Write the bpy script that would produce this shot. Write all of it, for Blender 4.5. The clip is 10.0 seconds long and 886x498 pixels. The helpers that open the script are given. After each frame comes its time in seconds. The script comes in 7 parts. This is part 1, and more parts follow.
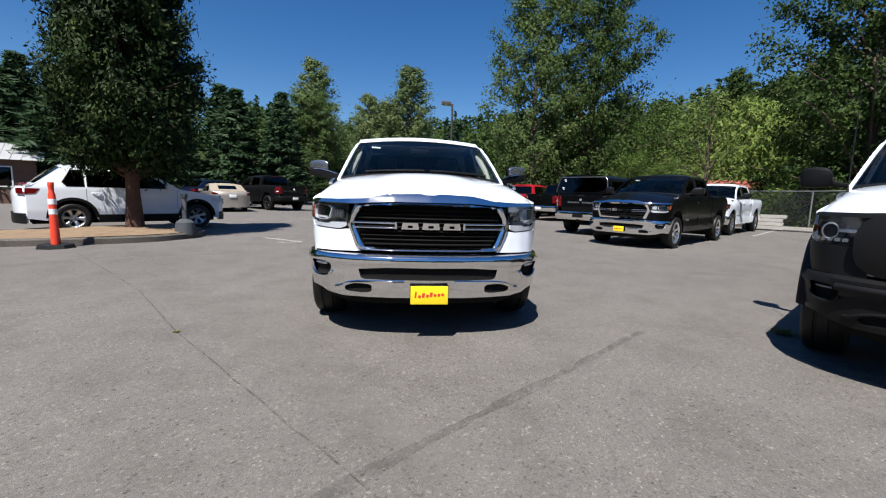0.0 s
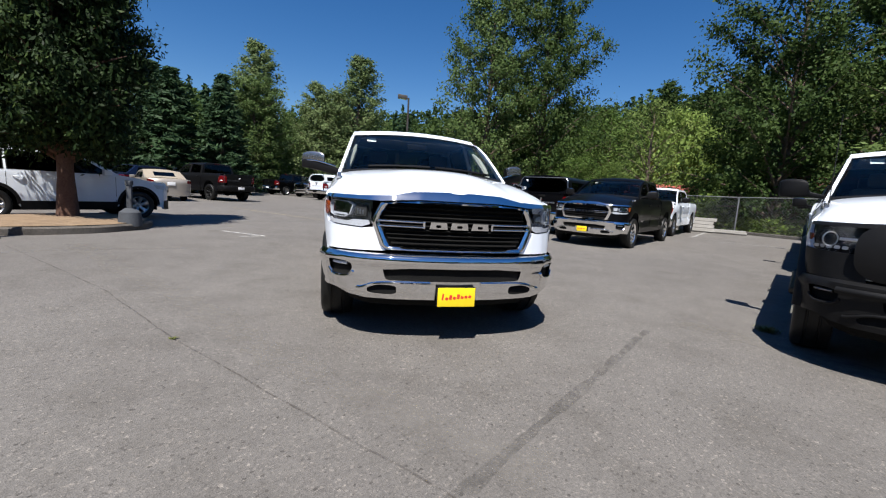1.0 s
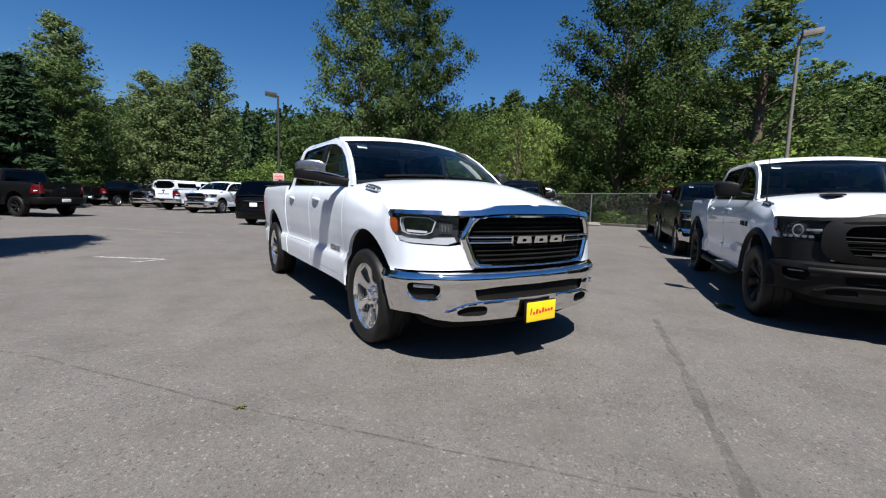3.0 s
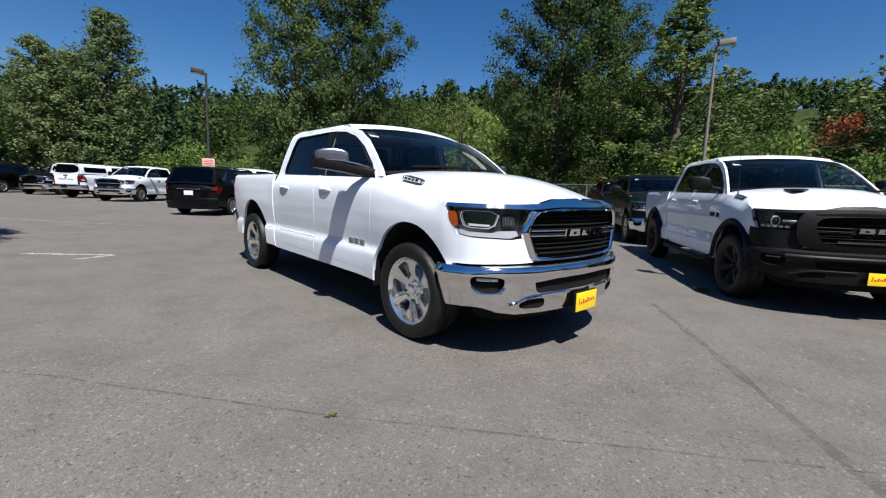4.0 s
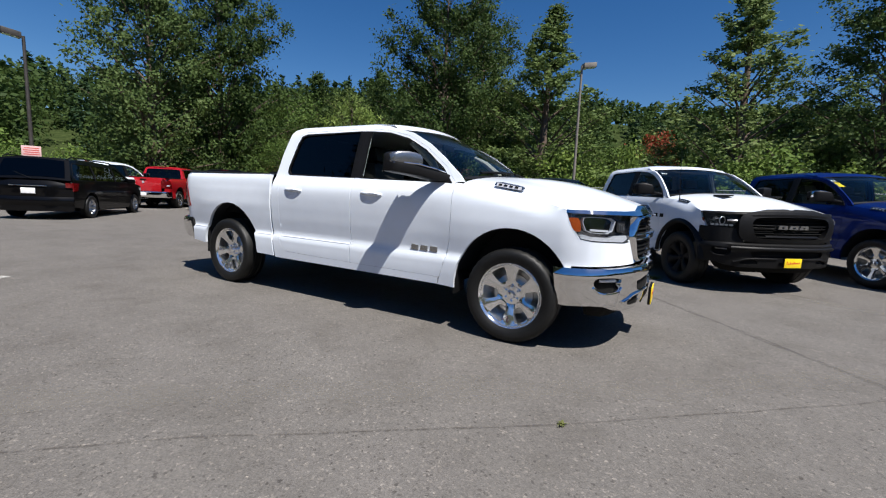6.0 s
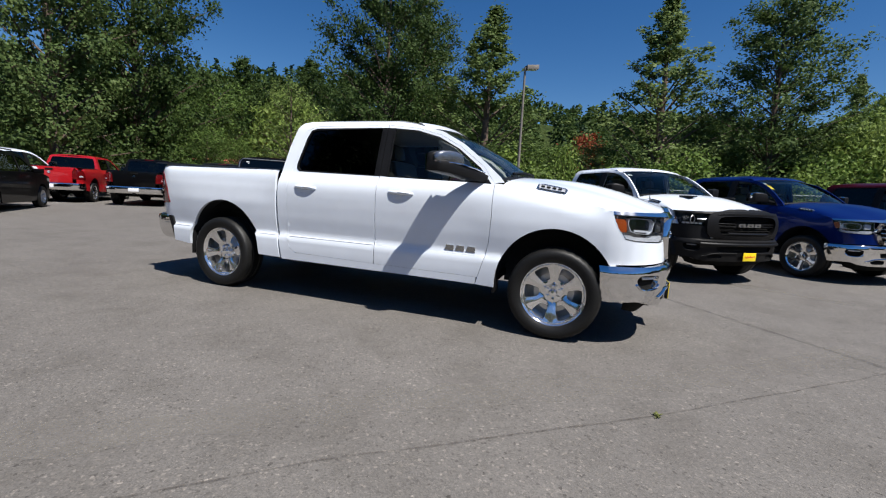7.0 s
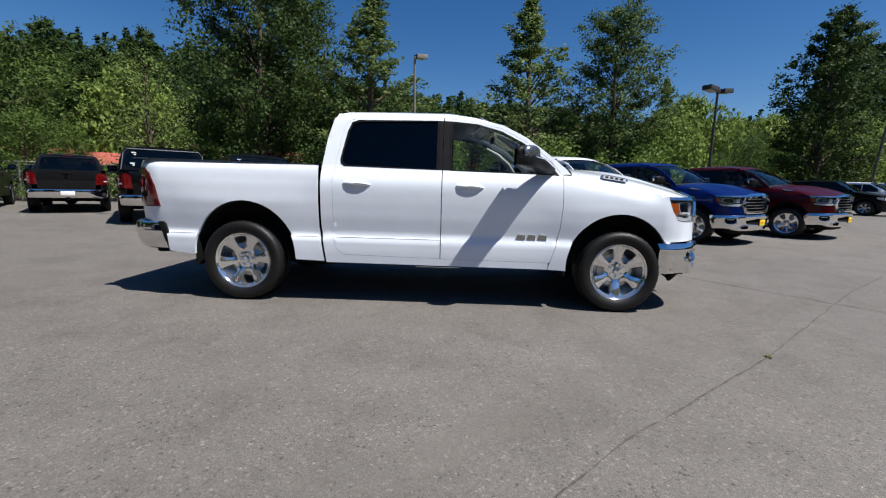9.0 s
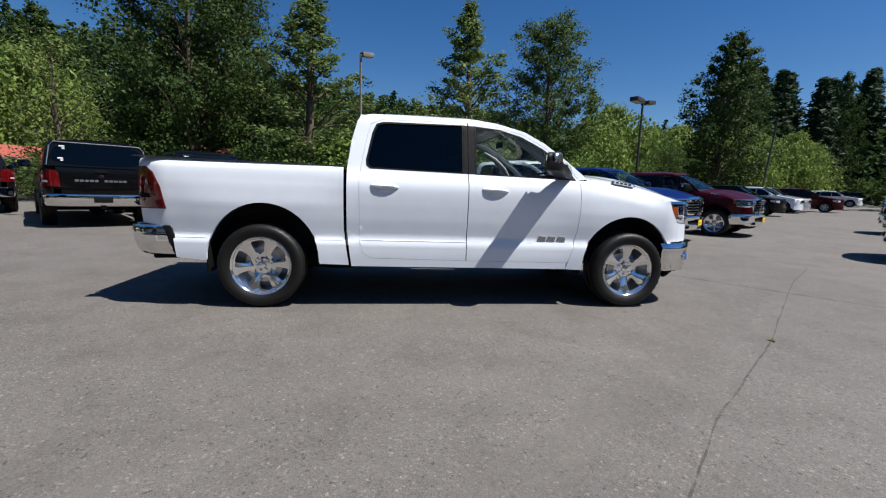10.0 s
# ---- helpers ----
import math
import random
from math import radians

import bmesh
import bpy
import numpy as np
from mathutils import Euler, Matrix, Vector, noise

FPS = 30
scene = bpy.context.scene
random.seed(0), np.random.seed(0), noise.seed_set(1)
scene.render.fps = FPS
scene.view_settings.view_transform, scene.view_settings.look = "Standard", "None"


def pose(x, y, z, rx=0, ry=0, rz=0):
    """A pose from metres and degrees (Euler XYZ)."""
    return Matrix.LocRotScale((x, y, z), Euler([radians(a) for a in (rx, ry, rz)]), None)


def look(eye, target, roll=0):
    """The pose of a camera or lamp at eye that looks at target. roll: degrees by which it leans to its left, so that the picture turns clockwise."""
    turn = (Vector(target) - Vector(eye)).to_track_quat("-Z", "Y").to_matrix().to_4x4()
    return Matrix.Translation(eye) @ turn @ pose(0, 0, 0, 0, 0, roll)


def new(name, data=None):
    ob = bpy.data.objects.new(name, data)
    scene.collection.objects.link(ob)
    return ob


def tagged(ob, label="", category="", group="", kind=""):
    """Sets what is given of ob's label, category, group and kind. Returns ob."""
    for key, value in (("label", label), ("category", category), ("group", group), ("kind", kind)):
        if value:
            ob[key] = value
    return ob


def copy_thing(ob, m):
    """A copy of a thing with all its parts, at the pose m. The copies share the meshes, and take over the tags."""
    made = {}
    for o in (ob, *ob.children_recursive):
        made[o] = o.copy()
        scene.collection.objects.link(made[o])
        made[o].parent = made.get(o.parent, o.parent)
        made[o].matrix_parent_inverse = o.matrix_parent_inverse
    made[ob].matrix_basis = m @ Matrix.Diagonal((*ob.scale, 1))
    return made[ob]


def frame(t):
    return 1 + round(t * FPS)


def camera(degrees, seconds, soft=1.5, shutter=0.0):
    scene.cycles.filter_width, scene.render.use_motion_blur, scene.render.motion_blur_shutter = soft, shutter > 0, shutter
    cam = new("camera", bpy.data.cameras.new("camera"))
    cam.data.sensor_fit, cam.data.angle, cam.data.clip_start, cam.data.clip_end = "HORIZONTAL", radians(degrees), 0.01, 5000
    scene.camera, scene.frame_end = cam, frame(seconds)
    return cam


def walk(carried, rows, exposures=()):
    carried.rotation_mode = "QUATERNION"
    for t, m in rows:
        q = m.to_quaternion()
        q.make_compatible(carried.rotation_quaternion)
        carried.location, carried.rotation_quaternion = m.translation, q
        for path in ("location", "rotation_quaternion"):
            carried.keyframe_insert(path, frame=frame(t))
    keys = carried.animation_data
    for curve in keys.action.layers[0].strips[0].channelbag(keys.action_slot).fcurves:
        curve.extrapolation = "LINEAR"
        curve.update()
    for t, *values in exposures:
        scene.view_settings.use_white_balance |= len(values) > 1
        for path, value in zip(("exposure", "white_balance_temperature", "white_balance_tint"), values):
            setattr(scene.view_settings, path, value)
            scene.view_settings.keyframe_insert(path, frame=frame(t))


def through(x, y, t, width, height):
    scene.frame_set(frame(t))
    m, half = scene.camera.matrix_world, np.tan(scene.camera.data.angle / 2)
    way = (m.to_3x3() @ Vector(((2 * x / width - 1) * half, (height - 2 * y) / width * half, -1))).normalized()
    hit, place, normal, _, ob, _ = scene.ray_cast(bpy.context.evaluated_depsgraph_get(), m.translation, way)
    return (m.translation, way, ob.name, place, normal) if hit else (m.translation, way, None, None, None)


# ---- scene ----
cam = camera(92.9, 10.0, soft=1.18)
METRES, EYE, TILT, LEAN, TURN = 9.03, 1.192, 0.0, 0.0, 0.0
ROWS = [
    (0.0, 0.0, 0.0, 0.0, 0.22, -7.42, -1.67),
    (0.5, -0.0341, 0.0047, -0.0016, -2.56, -8.17, -2.87),
    (1.0, -0.0721, 0.0155, 0.0002, -7.27, -7.75, -3.49),
    (1.5, -0.1152, 0.0214, 0.0011, -13.48, -8.32, -2.21),
    (2.0, -0.1549, 0.0423, 0.0, -17.34, -8.33, -1.99),
    (2.5, -0.1969, 0.0671, 0.001, -20.51, -8.46, -2.48),
    (2.7, -0.2147, 0.0765, 0.0014, -23.3, -7.48, -1.9),
    (3.8, -0.3119, 0.1331, 0.002, -33.05, -6.94, -2.45),
    (4.0, -0.3273, 0.1463, 0.002, -35.93, -7.9, -2.18),
    (4.5, -0.3624, 0.1835, 0.0013, -42.5, -8.0, -2.1),
    (5.0, -0.3997, 0.2187, 0.0003, -48.33, -7.26, -2.56),
    (5.2, -0.4154, 0.233, 0.0003, -49.51, -7.22, -3.1),
    (6.3, -0.495, 0.3219, 0.0007, -56.41, -7.91, -2.35),
    (6.5, -0.5057, 0.3403, 0.0007, -57.76, -8.34, -2.51),
    (7.0, -0.5286, 0.3884, 0.0003, -63.93, -7.55, -3.28),
    (7.5, -0.5559, 0.4363, 0.0005, -70.43, -8.51, -2.03),
    (8.0, -0.5709, 0.4868, -0.002, -74.61, -8.38, -1.53),
    (8.5, -0.5881, 0.5399, -0.0023, -78.94, -9.02, -1.92),
    (9.0, -0.5973, 0.591, -0.0028, -82.32, -8.41, -1.62),
    (9.5, -0.6027, 0.6434, -0.0021, -86.32, -8.26, -2.79),
    (10.0, -0.6098, 0.6927, -0.0028, -91.57, -8.08, -2.16),
]
walk(cam, [(t, pose(0, 0, EYE, TILT, LEAN, TURN) @ pose(METRES * x, METRES * y, METRES * z, 90 + pitch, roll, yaw)) for t, x, y, z, yaw, pitch, roll in ROWS],
     exposures=[(0.0, 0.96), (2.5, 0.88), (5.0, 0.76), (10.0, 0.68)])

from mathutils.geometry import delaunay_2d_cdt

# ---- world and sun ----
SUN_DIR = Vector((-0.186, -0.522, 1.0)).normalized()
world = bpy.data.worlds.new("sky")
scene.world = world
world.use_nodes = True
wn = world.node_tree.nodes
sky = wn.new("ShaderNodeTexSky")
sky.sky_type = "NISHITA"
sky.sun_disc = False
sky.sun_elevation = math.asin(SUN_DIR.z)
sky.sun_rotation = math.atan2(SUN_DIR.x, SUN_DIR.y)
sky.altitude = 900.0
sky.air_density, sky.dust_density, sky.ozone_density = 1.0, 0.4, 2.5
wn["Background"].inputs["Strength"].default_value = 0.0595
deep = wn.new("ShaderNodeHueSaturation")
deep.inputs["Saturation"].default_value = 1.34
deep.inputs["Hue"].default_value = 0.506
world.node_tree.links.new(sky.outputs[0], deep.inputs["Color"])
world.node_tree.links.new(deep.outputs[0], wn["Background"].inputs["Color"])
sun_data = bpy.data.lights.new("sun", "SUN")
sun_data.energy, sun_data.angle, sun_data.color = 4.8, radians(0.53), (1.0, 0.965, 0.92)
sun = new("sun", sun_data)
sun.matrix_world = look(SUN_DIR * 50, (0, 0, 0))


# ---- materials ----
def node_mat(name):
    m = bpy.data.materials.new(name)
    m.use_nodes = True
    nt = m.node_tree
    return m, nt, nt.nodes["Principled BSDF"]


def add(nt, kind, **inputs):
    n = nt.nodes.new(kind)
    for k, v in inputs.items():
        n.inputs[k.replace("_", " ")].default_value = v
    return n


def ramp(nt, src, stops):
    r = nt.nodes.new("ShaderNodeValToRGB")
    els = r.color_ramp.elements
    els[0].position, els[0].color = stops[0][0], (*stops[0][1], 1)
    els[1].position, els[1].color = stops[-1][0], (*stops[-1][1], 1)
    for p, c in stops[1:-1]:
        e = els.new(p)
        e.color = (*c, 1)
    nt.links.new(src, r.inputs["Fac"])
    return r


def surface(name, a, b, rough=0.5, metal=0.0, scale=3.0, fine=40.0, bump=0.0, coat=0.0, rough2=None, spec=0.5):
    """Two-scale noise between colours a and b, with grain and relief."""
    m, nt, p = node_mat(name)
    tc = nt.nodes.new("ShaderNodeTexCoord")
    n1 = add(nt, "ShaderNodeTexNoise", Scale=scale, Detail=5.0, Roughness=0.6)
    n2 = add(nt, "ShaderNodeTexNoise", Scale=fine, Detail=3.0)
    for n in (n1, n2):
        nt.links.new(tc.outputs["Object"], n.inputs["Vector"])
    mixv = nt.nodes.new("ShaderNodeMath")
    mixv.operation = "MULTIPLY_ADD"
    mixv.inputs[1].default_value = 0.5
    half = nt.nodes.new("ShaderNodeMath")
    half.operation = "MULTIPLY"
    half.inputs[1].default_value = 0.5
    nt.links.new(n2.outputs[0], half.inputs[0])
    nt.links.new(n1.outputs[0], mixv.inputs[0])
    nt.links.new(half.outputs[0], mixv.inputs[2])
    r = ramp(nt, mixv.outputs[0], [(0.35, a), (0.65, b)])
    nt.links.new(r.outputs[0], p.inputs["Base Color"])
    p.inputs["Metallic"].default_value = metal
    p.inputs["Roughness"].default_value = rough
    p.inputs["Specular IOR Level"].default_value = spec
    p.inputs["Coat Weight"].default_value = coat
    p.inputs["Coat Roughness"].default_value = 0.03
    if rough2 is not None:
        mr = nt.nodes.new("ShaderNodeMapRange")
        mr.inputs["To Min"].default_value, mr.inputs["To Max"].default_value = rough, rough2
        nt.links.new(n1.outputs[0], mr.inputs["Value"])
        nt.links.new(mr.outputs[0], p.inputs["Roughness"])
    if bump:
        bp = add(nt, "ShaderNodeBump", Strength=bump, Distance=0.01)
        nt.links.new(n2.outputs[0], bp.inputs["Height"])
        nt.links.new(bp.outputs[0], p.inputs["Normal"])
    return m


def shade(c, k):
    return tuple(v * k for v in c)


def car_paint(name, c, metal=0.0, coat=1.0):
    return surface(name, shade(c, 0.96), shade(c, 1.02), rough=0.4, metal=metal, scale=0.8, fine=6.0, coat=coat, spec=0.08)


def tinted_glass(name, tint, gloss=0.04):
    m = bpy.data.materials.new(name)
    m.use_nodes = True
    nt = m.node_tree
    nt.nodes.remove(nt.nodes["Principled BSDF"])
    tr = add(nt, "ShaderNodeBsdfTransparent", Color=(*tint, 1))
    gl = add(nt, "ShaderNodeBsdfGlossy", Color=(0.80, 0.77, 0.73, 1), Roughness=0.01)
    lw = add(nt, "ShaderNodeLayerWeight", Blend=0.5)
    pw = nt.nodes.new("ShaderNodeMath")
    pw.operation = "POWER"
    pw.inputs[1].default_value = 4.5
    nt.links.new(lw.outputs["Facing"], pw.inputs[0])
    ma = nt.nodes.new("ShaderNodeMath")
    ma.operation = "MULTIPLY_ADD"
    ma.inputs[1].default_value, ma.inputs[2].default_value = 0.80, gloss
    nt.links.new(pw.outputs[0], ma.inputs[0])
    mx = nt.nodes.new("ShaderNodeMixShader")
    nt.links.new(ma.outputs[0], mx.inputs[0])
    nt.links.new(tr.outputs[0], mx.inputs[1])
    nt.links.new(gl.outputs[0], mx.inputs[2])
    nt.links.new(mx.outputs[0], nt.nodes["Material Output"].inputs["Surface"])
    return m


def leaf_mat(name, cols, through=0.3):
    cols = [shade(c, 1.12) for c in cols]
    m, nt, p = node_mat(name)
    geo = nt.nodes.new("ShaderNodeNewGeometry")
    oi = nt.nodes.new("ShaderNodeObjectInfo")
    mixn = nt.nodes.new("ShaderNodeMath")
    mixn.operation = "MULTIPLY_ADD"
    mixn.inputs[1].default_value = 0.45
    sc = nt.nodes.new("ShaderNodeMath")
    sc.operation = "MULTIPLY"
    sc.inputs[1].default_value = 0.2
    nt.links.new(oi.outputs["Random"], sc.inputs[0])
    nt.links.new(geo.outputs["Random Per Island"], mixn.inputs[0])
    tc = nt.nodes.new("ShaderNodeTexCoord")
    nz = nt.nodes.new("ShaderNodeTexNoise")
    nz.inputs["Scale"].default_value = 0.9
    nz.inputs["Detail"].default_value = 3.0
    nt.links.new(tc.outputs["Object"], nz.inputs["Vector"])
    md = nt.nodes.new("ShaderNodeMath")
    md.operation = "MULTIPLY_ADD"
    md.inputs[1].default_value = 0.9
    nt.links.new(nz.outputs["Fac"], md.inputs[0])
    nt.links.new(sc.outputs[0], md.inputs[2])
    md2 = nt.nodes.new("ShaderNodeMath")
    md2.operation = "SUBTRACT"
    md2.inputs[1].default_value = 0.27
    nt.links.new(md.outputs[0], md2.inputs[0])
    nt.links.new(md2.outputs[0], mixn.inputs[2])
    k = len(cols) - 1
    r = ramp(nt, mixn.outputs[0], [(i / k, c) for i, c in enumerate(cols)])
    nt.links.new(r.outputs[0], p.inputs["Base Color"])
    p.inputs["Roughness"].default_value = 0.6
    p.inputs["Specular IOR Level"].default_value = 0.12
    tl = nt.nodes.new("ShaderNodeBsdfTranslucent")
    nt.links.new(r.outputs[0], tl.inputs["Color"])
    mx = nt.nodes.new("ShaderNodeMixShader")
    mx.inputs[0].default_value = through
    nt.links.new(p.outputs[0], mx.inputs[1])
    nt.links.new(tl.outputs[0], mx.inputs[2])
    nt.links.new(mx.outputs[0], nt.nodes["Material Output"].inputs["Surface"])
    return m


def worn_overlay(name, c, cover, scale=9.0):
    """A thin worn layer through which the ground shows in patches."""
    m, nt, p = node_mat(name)
    p.inputs["Base Color"].default_value = (*c, 1)
    p.inputs["Roughness"].default_value = 0.9
    tc = nt.nodes.new("ShaderNodeTexCoord")
    n = add(nt, "ShaderNodeTexNoise", Scale=scale, Detail=6.0, Roughness=0.75)
    nt.links.new(tc.outputs["Object"], n.inputs["Vector"])
    r = ramp(nt, n.outputs[0], [(0.36, (0, 0, 0)), (0.66, (cover, cover, cover))])
    nt.links.new(r.outputs[0], p.inputs["Alpha"])
    return m


def asphalt_mat():
    m, nt, p = node_mat("asphalt")
    tc = nt.nodes.new("ShaderNodeTexCoord")
    L = nt.links.new

    def noise_tex(scale, detail=4.0, rough=0.6):
        n = add(nt, "ShaderNodeTexNoise", Scale=scale, Detail=detail, Roughness=rough)
        L(tc.outputs["Object"], n.inputs["Vector"])
        return n

    big, mid, fine = noise_tex(0.22, 6.0), noise_tex(1.7, 6.0, 0.7), noise_tex(85.0, 2.0)
    vor = add(nt, "ShaderNodeTexVoronoi", Scale=150.0)
    L(tc.outputs["Object"], vor.inputs["Vector"])
    vor2 = add(nt, "ShaderNodeTexVoronoi", Scale=24.0)
    vor3 = add(nt, "ShaderNodeTexVoronoi", Scale=80.0)
    L(tc.outputs["Object"], vor3.inputs["Vector"])
    L(tc.outputs["Object"], vor2.inputs["Vector"])
    base = ramp(nt, big.outputs[0], [(0.3, (0.112, 0.103, 0.094)), (0.7, (0.142, 0.132, 0.121))])
    stain = ramp(nt, mid.outputs[0], [(0.30, (0.80, 0.79, 0.77)), (0.5, (1.0, 1.0, 1.0)), (0.72, (1.12, 1.12, 1.12))])
    grain = ramp(nt, vor.outputs["Color"], [(0.0, (0.66, 0.65, 0.64)), (0.5, (0.96, 0.96, 0.96)), (0.85, (1.12, 1.11, 1.10)), (1.0, (1.65, 1.62, 1.58))])
    chips = ramp(nt, vor3.outputs["Color"], [(0.0, (0.40, 0.39, 0.38)), (0.10, (0.62, 0.61, 0.60)), (0.17, (0.94, 0.94, 0.94)), (0.80, (1.04, 1.035, 1.03)), (0.88, (1.4, 1.37, 1.33)), (1.0, (1.9, 1.86, 1.8))])
    pits = ramp(nt, vor2.outputs["Distance"], [(0.0, (0.25, 0.25, 0.25)), (0.07, (0.96, 0.96, 0.96)), (1.0, (1.0, 1.0, 1.0))])
    out = base.outputs[0]
    for r in (stain, grain, chips, pits):
        mx = nt.nodes.new("ShaderNodeMix")
        mx.data_type, mx.blend_type = "RGBA", "MULTIPLY"
        mx.inputs["Factor"].default_value = 1.0
        L(out, mx.inputs["A"])
        L(r.outputs[0], mx.inputs["B"])
        out = mx.outputs["Result"]
    L(out, p.inputs["Base Color"])
    p.inputs["Roughness"].default_value = 0.85
    bp = add(nt, "ShaderNodeBump", Strength=0.5, Distance=0.006)
    L(vor.outputs["Distance"], bp.inputs["Height"])
    L(bp.outputs[0], p.inputs["Normal"])
    return m


WHITE = car_paint("white_paint", (0.735, 0.785, 0.85))
BLACK = car_paint("black_paint", (0.002, 0.002, 0.0024), 0.0, 0.34)
GRAPHITE = car_paint("graphite_paint", (0.006, 0.006, 0.0065), 0.0, 0.34)
BLUE = car_paint("blue_paint", (0.001, 0.011, 0.098), 0.4, 0.36)
RED = car_paint("red_paint", (0.37, 0.009, 0.014))
CRIMSON = car_paint("crimson_paint", (0.15, 0.006, 0.018))
DARK_RED = car_paint("dark_red_paint", (0.045, 0.001, 0.003), 0.4, 0.36)
DARK_GREEN = car_paint("dark_green_paint", (0.003, 0.005, 0.004), 0.0, 0.34)
MAROON = car_paint("maroon_paint", (0.022, 0.003, 0.004), 0.1, 0.5)
SILVER = car_paint("silver_paint", (0.45, 0.46, 0.48), 0.5)
BEIGE = car_paint("beige_paint", (0.30, 0.27, 0.235), 0.3)
DARK_BLUE = car_paint("dark_blue_paint", (0.006, 0.01, 0.03), 0.3)
CHROME = surface("chrome", (0.76, 0.755, 0.745), (0.82, 0.815, 0.81), rough=0.05, metal=1.0, scale=2.0, fine=30.0)
POLISHED = surface("polished_wheel", (0.76, 0.76, 0.755), (0.92, 0.92, 0.915), rough=0.10, metal=0.93, fine=40)
CAP_SILVER = surface("satin_silver", (0.32, 0.32, 0.322), (0.40, 0.40, 0.402), rough=0.26, metal=0.9, fine=60)
SMOKED = surface("smoked_chrome", (0.50, 0.51, 0.53), (0.62, 0.63, 0.65), rough=0.12, metal=1.0, fine=60)
# Lifted, bluish copy of the dark liner: skylight in the arches put into the colour.
LINER = surface("wheel_housing", (0.014, 0.015, 0.017), (0.026, 0.028, 0.031), rough=0.8, fine=60, spec=0.2)
STEEL = surface("brushed_steel", (0.42, 0.42, 0.42), (0.55, 0.55, 0.55), rough=0.35, metal=1.0, fine=80)
PLASTIC = surface("black_plastic", (0.006, 0.006, 0.0064), (0.010, 0.010, 0.0104), rough=0.46, fine=200, bump=0.1, spec=0.16)
LAMP_SILVER = surface("lamp_silver", (0.55, 0.56, 0.58), (0.72, 0.73, 0.76), rough=0.22, metal=0.15, fine=60, coat=0.5)
MATT = surface("dark_liner", (0.005, 0.005, 0.005), (0.010, 0.010, 0.0095), rough=0.9, fine=60, spec=0.1)
RUBBER = surface("rubber", (0.005, 0.005, 0.005), (0.011, 0.011, 0.0105), rough=0.5, scale=6, fine=90, bump=0.2, spec=0.3)
CABIN = surface("dark_trim", (0.016, 0.016, 0.016), (0.030, 0.029, 0.028), rough=0.7, fine=150, bump=0.1)
SEAT = surface("grey_cloth", (0.05, 0.048, 0.046), (0.085, 0.08, 0.076), rough=0.9, fine=220, bump=0.2)
PALE = surface("pale_trim", (0.30, 0.29, 0.27), (0.38, 0.37, 0.35), rough=0.6, fine=100)
GLASS = tinted_glass("clear_glass", (0.80, 0.85, 0.82))
PRIVACY = tinted_glass("privacy_glass", (0.035, 0.04, 0.045))
LAMP_DARK = surface("dark_lamp_chrome", (0.20, 0.205, 0.22), (0.30, 0.31, 0.33), rough=0.18, metal=0.9, fine=60)
LENS = tinted_glass("lamp_lens", (0.86, 0.88, 0.90))
AMBER = surface("amber_plastic", (0.34, 0.06, 0.012), (0.46, 0.095, 0.02), rough=0.15, coat=1.0, fine=60)
TAIL = surface("red_lens", (0.085, 0.002, 0.003), (0.14, 0.005, 0.006), rough=0.12, coat=1.0, fine=60)
LAMP_WHITE = surface("pale_lens", (0.55, 0.57, 0.6), (0.8, 0.82, 0.85), rough=0.15, coat=1.0, fine=60)
YELLOW = surface("yellow_plate", (0.80, 0.58, 0.01), (0.88, 0.66, 0.02), rough=0.4, fine=30)
RED_INK = surface("red_ink", (0.55, 0.03, 0.02), (0.65, 0.05, 0.03), rough=0.5)
PAPER = surface("white_paper", (0.72, 0.72, 0.72), (0.82, 0.82, 0.82), rough=0.6)
ORANGE = surface("orange_plastic", (0.66, 0.045, 0.02), (0.80, 0.07, 0.03), rough=0.5, fine=30)
ASPHALT = asphalt_mat()
SEAM = worn_overlay("crack_filler", (0.076, 0.071, 0.064), 0.42)
CRACK = worn_overlay("fine_crack", (0.055, 0.045, 0.036), 0.55, 14.0)
DUST = worn_overlay("dusty_band", (0.20, 0.185, 0.165), 0.42, 3.5)
LINE = worn_overlay("worn_line_paint", (0.58, 0.57, 0.54), 0.80, 12.0)
FADED = worn_overlay("faded_line_paint", (0.36, 0.35, 0.33), 0.45, 12.0)
YELLOW_LINE = surface("worn_yellow_paint", (0.17, 0.155, 0.12), (0.30, 0.25, 0.15), rough=0.85, scale=4, fine=40)
CONCRETE = surface("concrete", (0.13, 0.122, 0.11), (0.22, 0.21, 0.19), rough=0.9, scale=2, fine=40, bump=0.3)
KERB_STONE = surface("dirty_kerb", (0.055, 0.048, 0.041), (0.12, 0.107, 0.092), rough=0.95, scale=3, fine=40, bump=0.4)
BARK_CHIP = surface("dry_bark_bed", (0.13, 0.085, 0.05), (0.25, 0.175, 0.105), rough=0.95, scale=5, fine=60, bump=0.8)
EARTH = surface("grassy_earth", (0.012, 0.022, 0.007), (0.050, 0.066, 0.022), rough=0.95, scale=0.3, fine=1.6, bump=0.5, spec=0.03)
BARK = surface("bark", (0.06, 0.042, 0.03), (0.14, 0.10, 0.075), rough=0.95, scale=4, fine=30, bump=0.8)
CEDAR_BARK = surface("cedar_bark", (0.051, 0.0238, 0.015), (0.1088, 0.0578, 0.0374), rough=0.95, scale=4, fine=30, bump=0.8)
POLE_GREY = surface("weathered_pole", (0.12, 0.105, 0.09), (0.22, 0.20, 0.175), rough=0.7, scale=3, fine=40)
# Bollard grey, darkened all over: the cedar's shade is put into its colour.
SHADED_GREY = surface("shaded_grey", (0.035, 0.04, 0.047), (0.06, 0.066, 0.075), rough=0.8, scale=3, fine=40, bump=0.2)
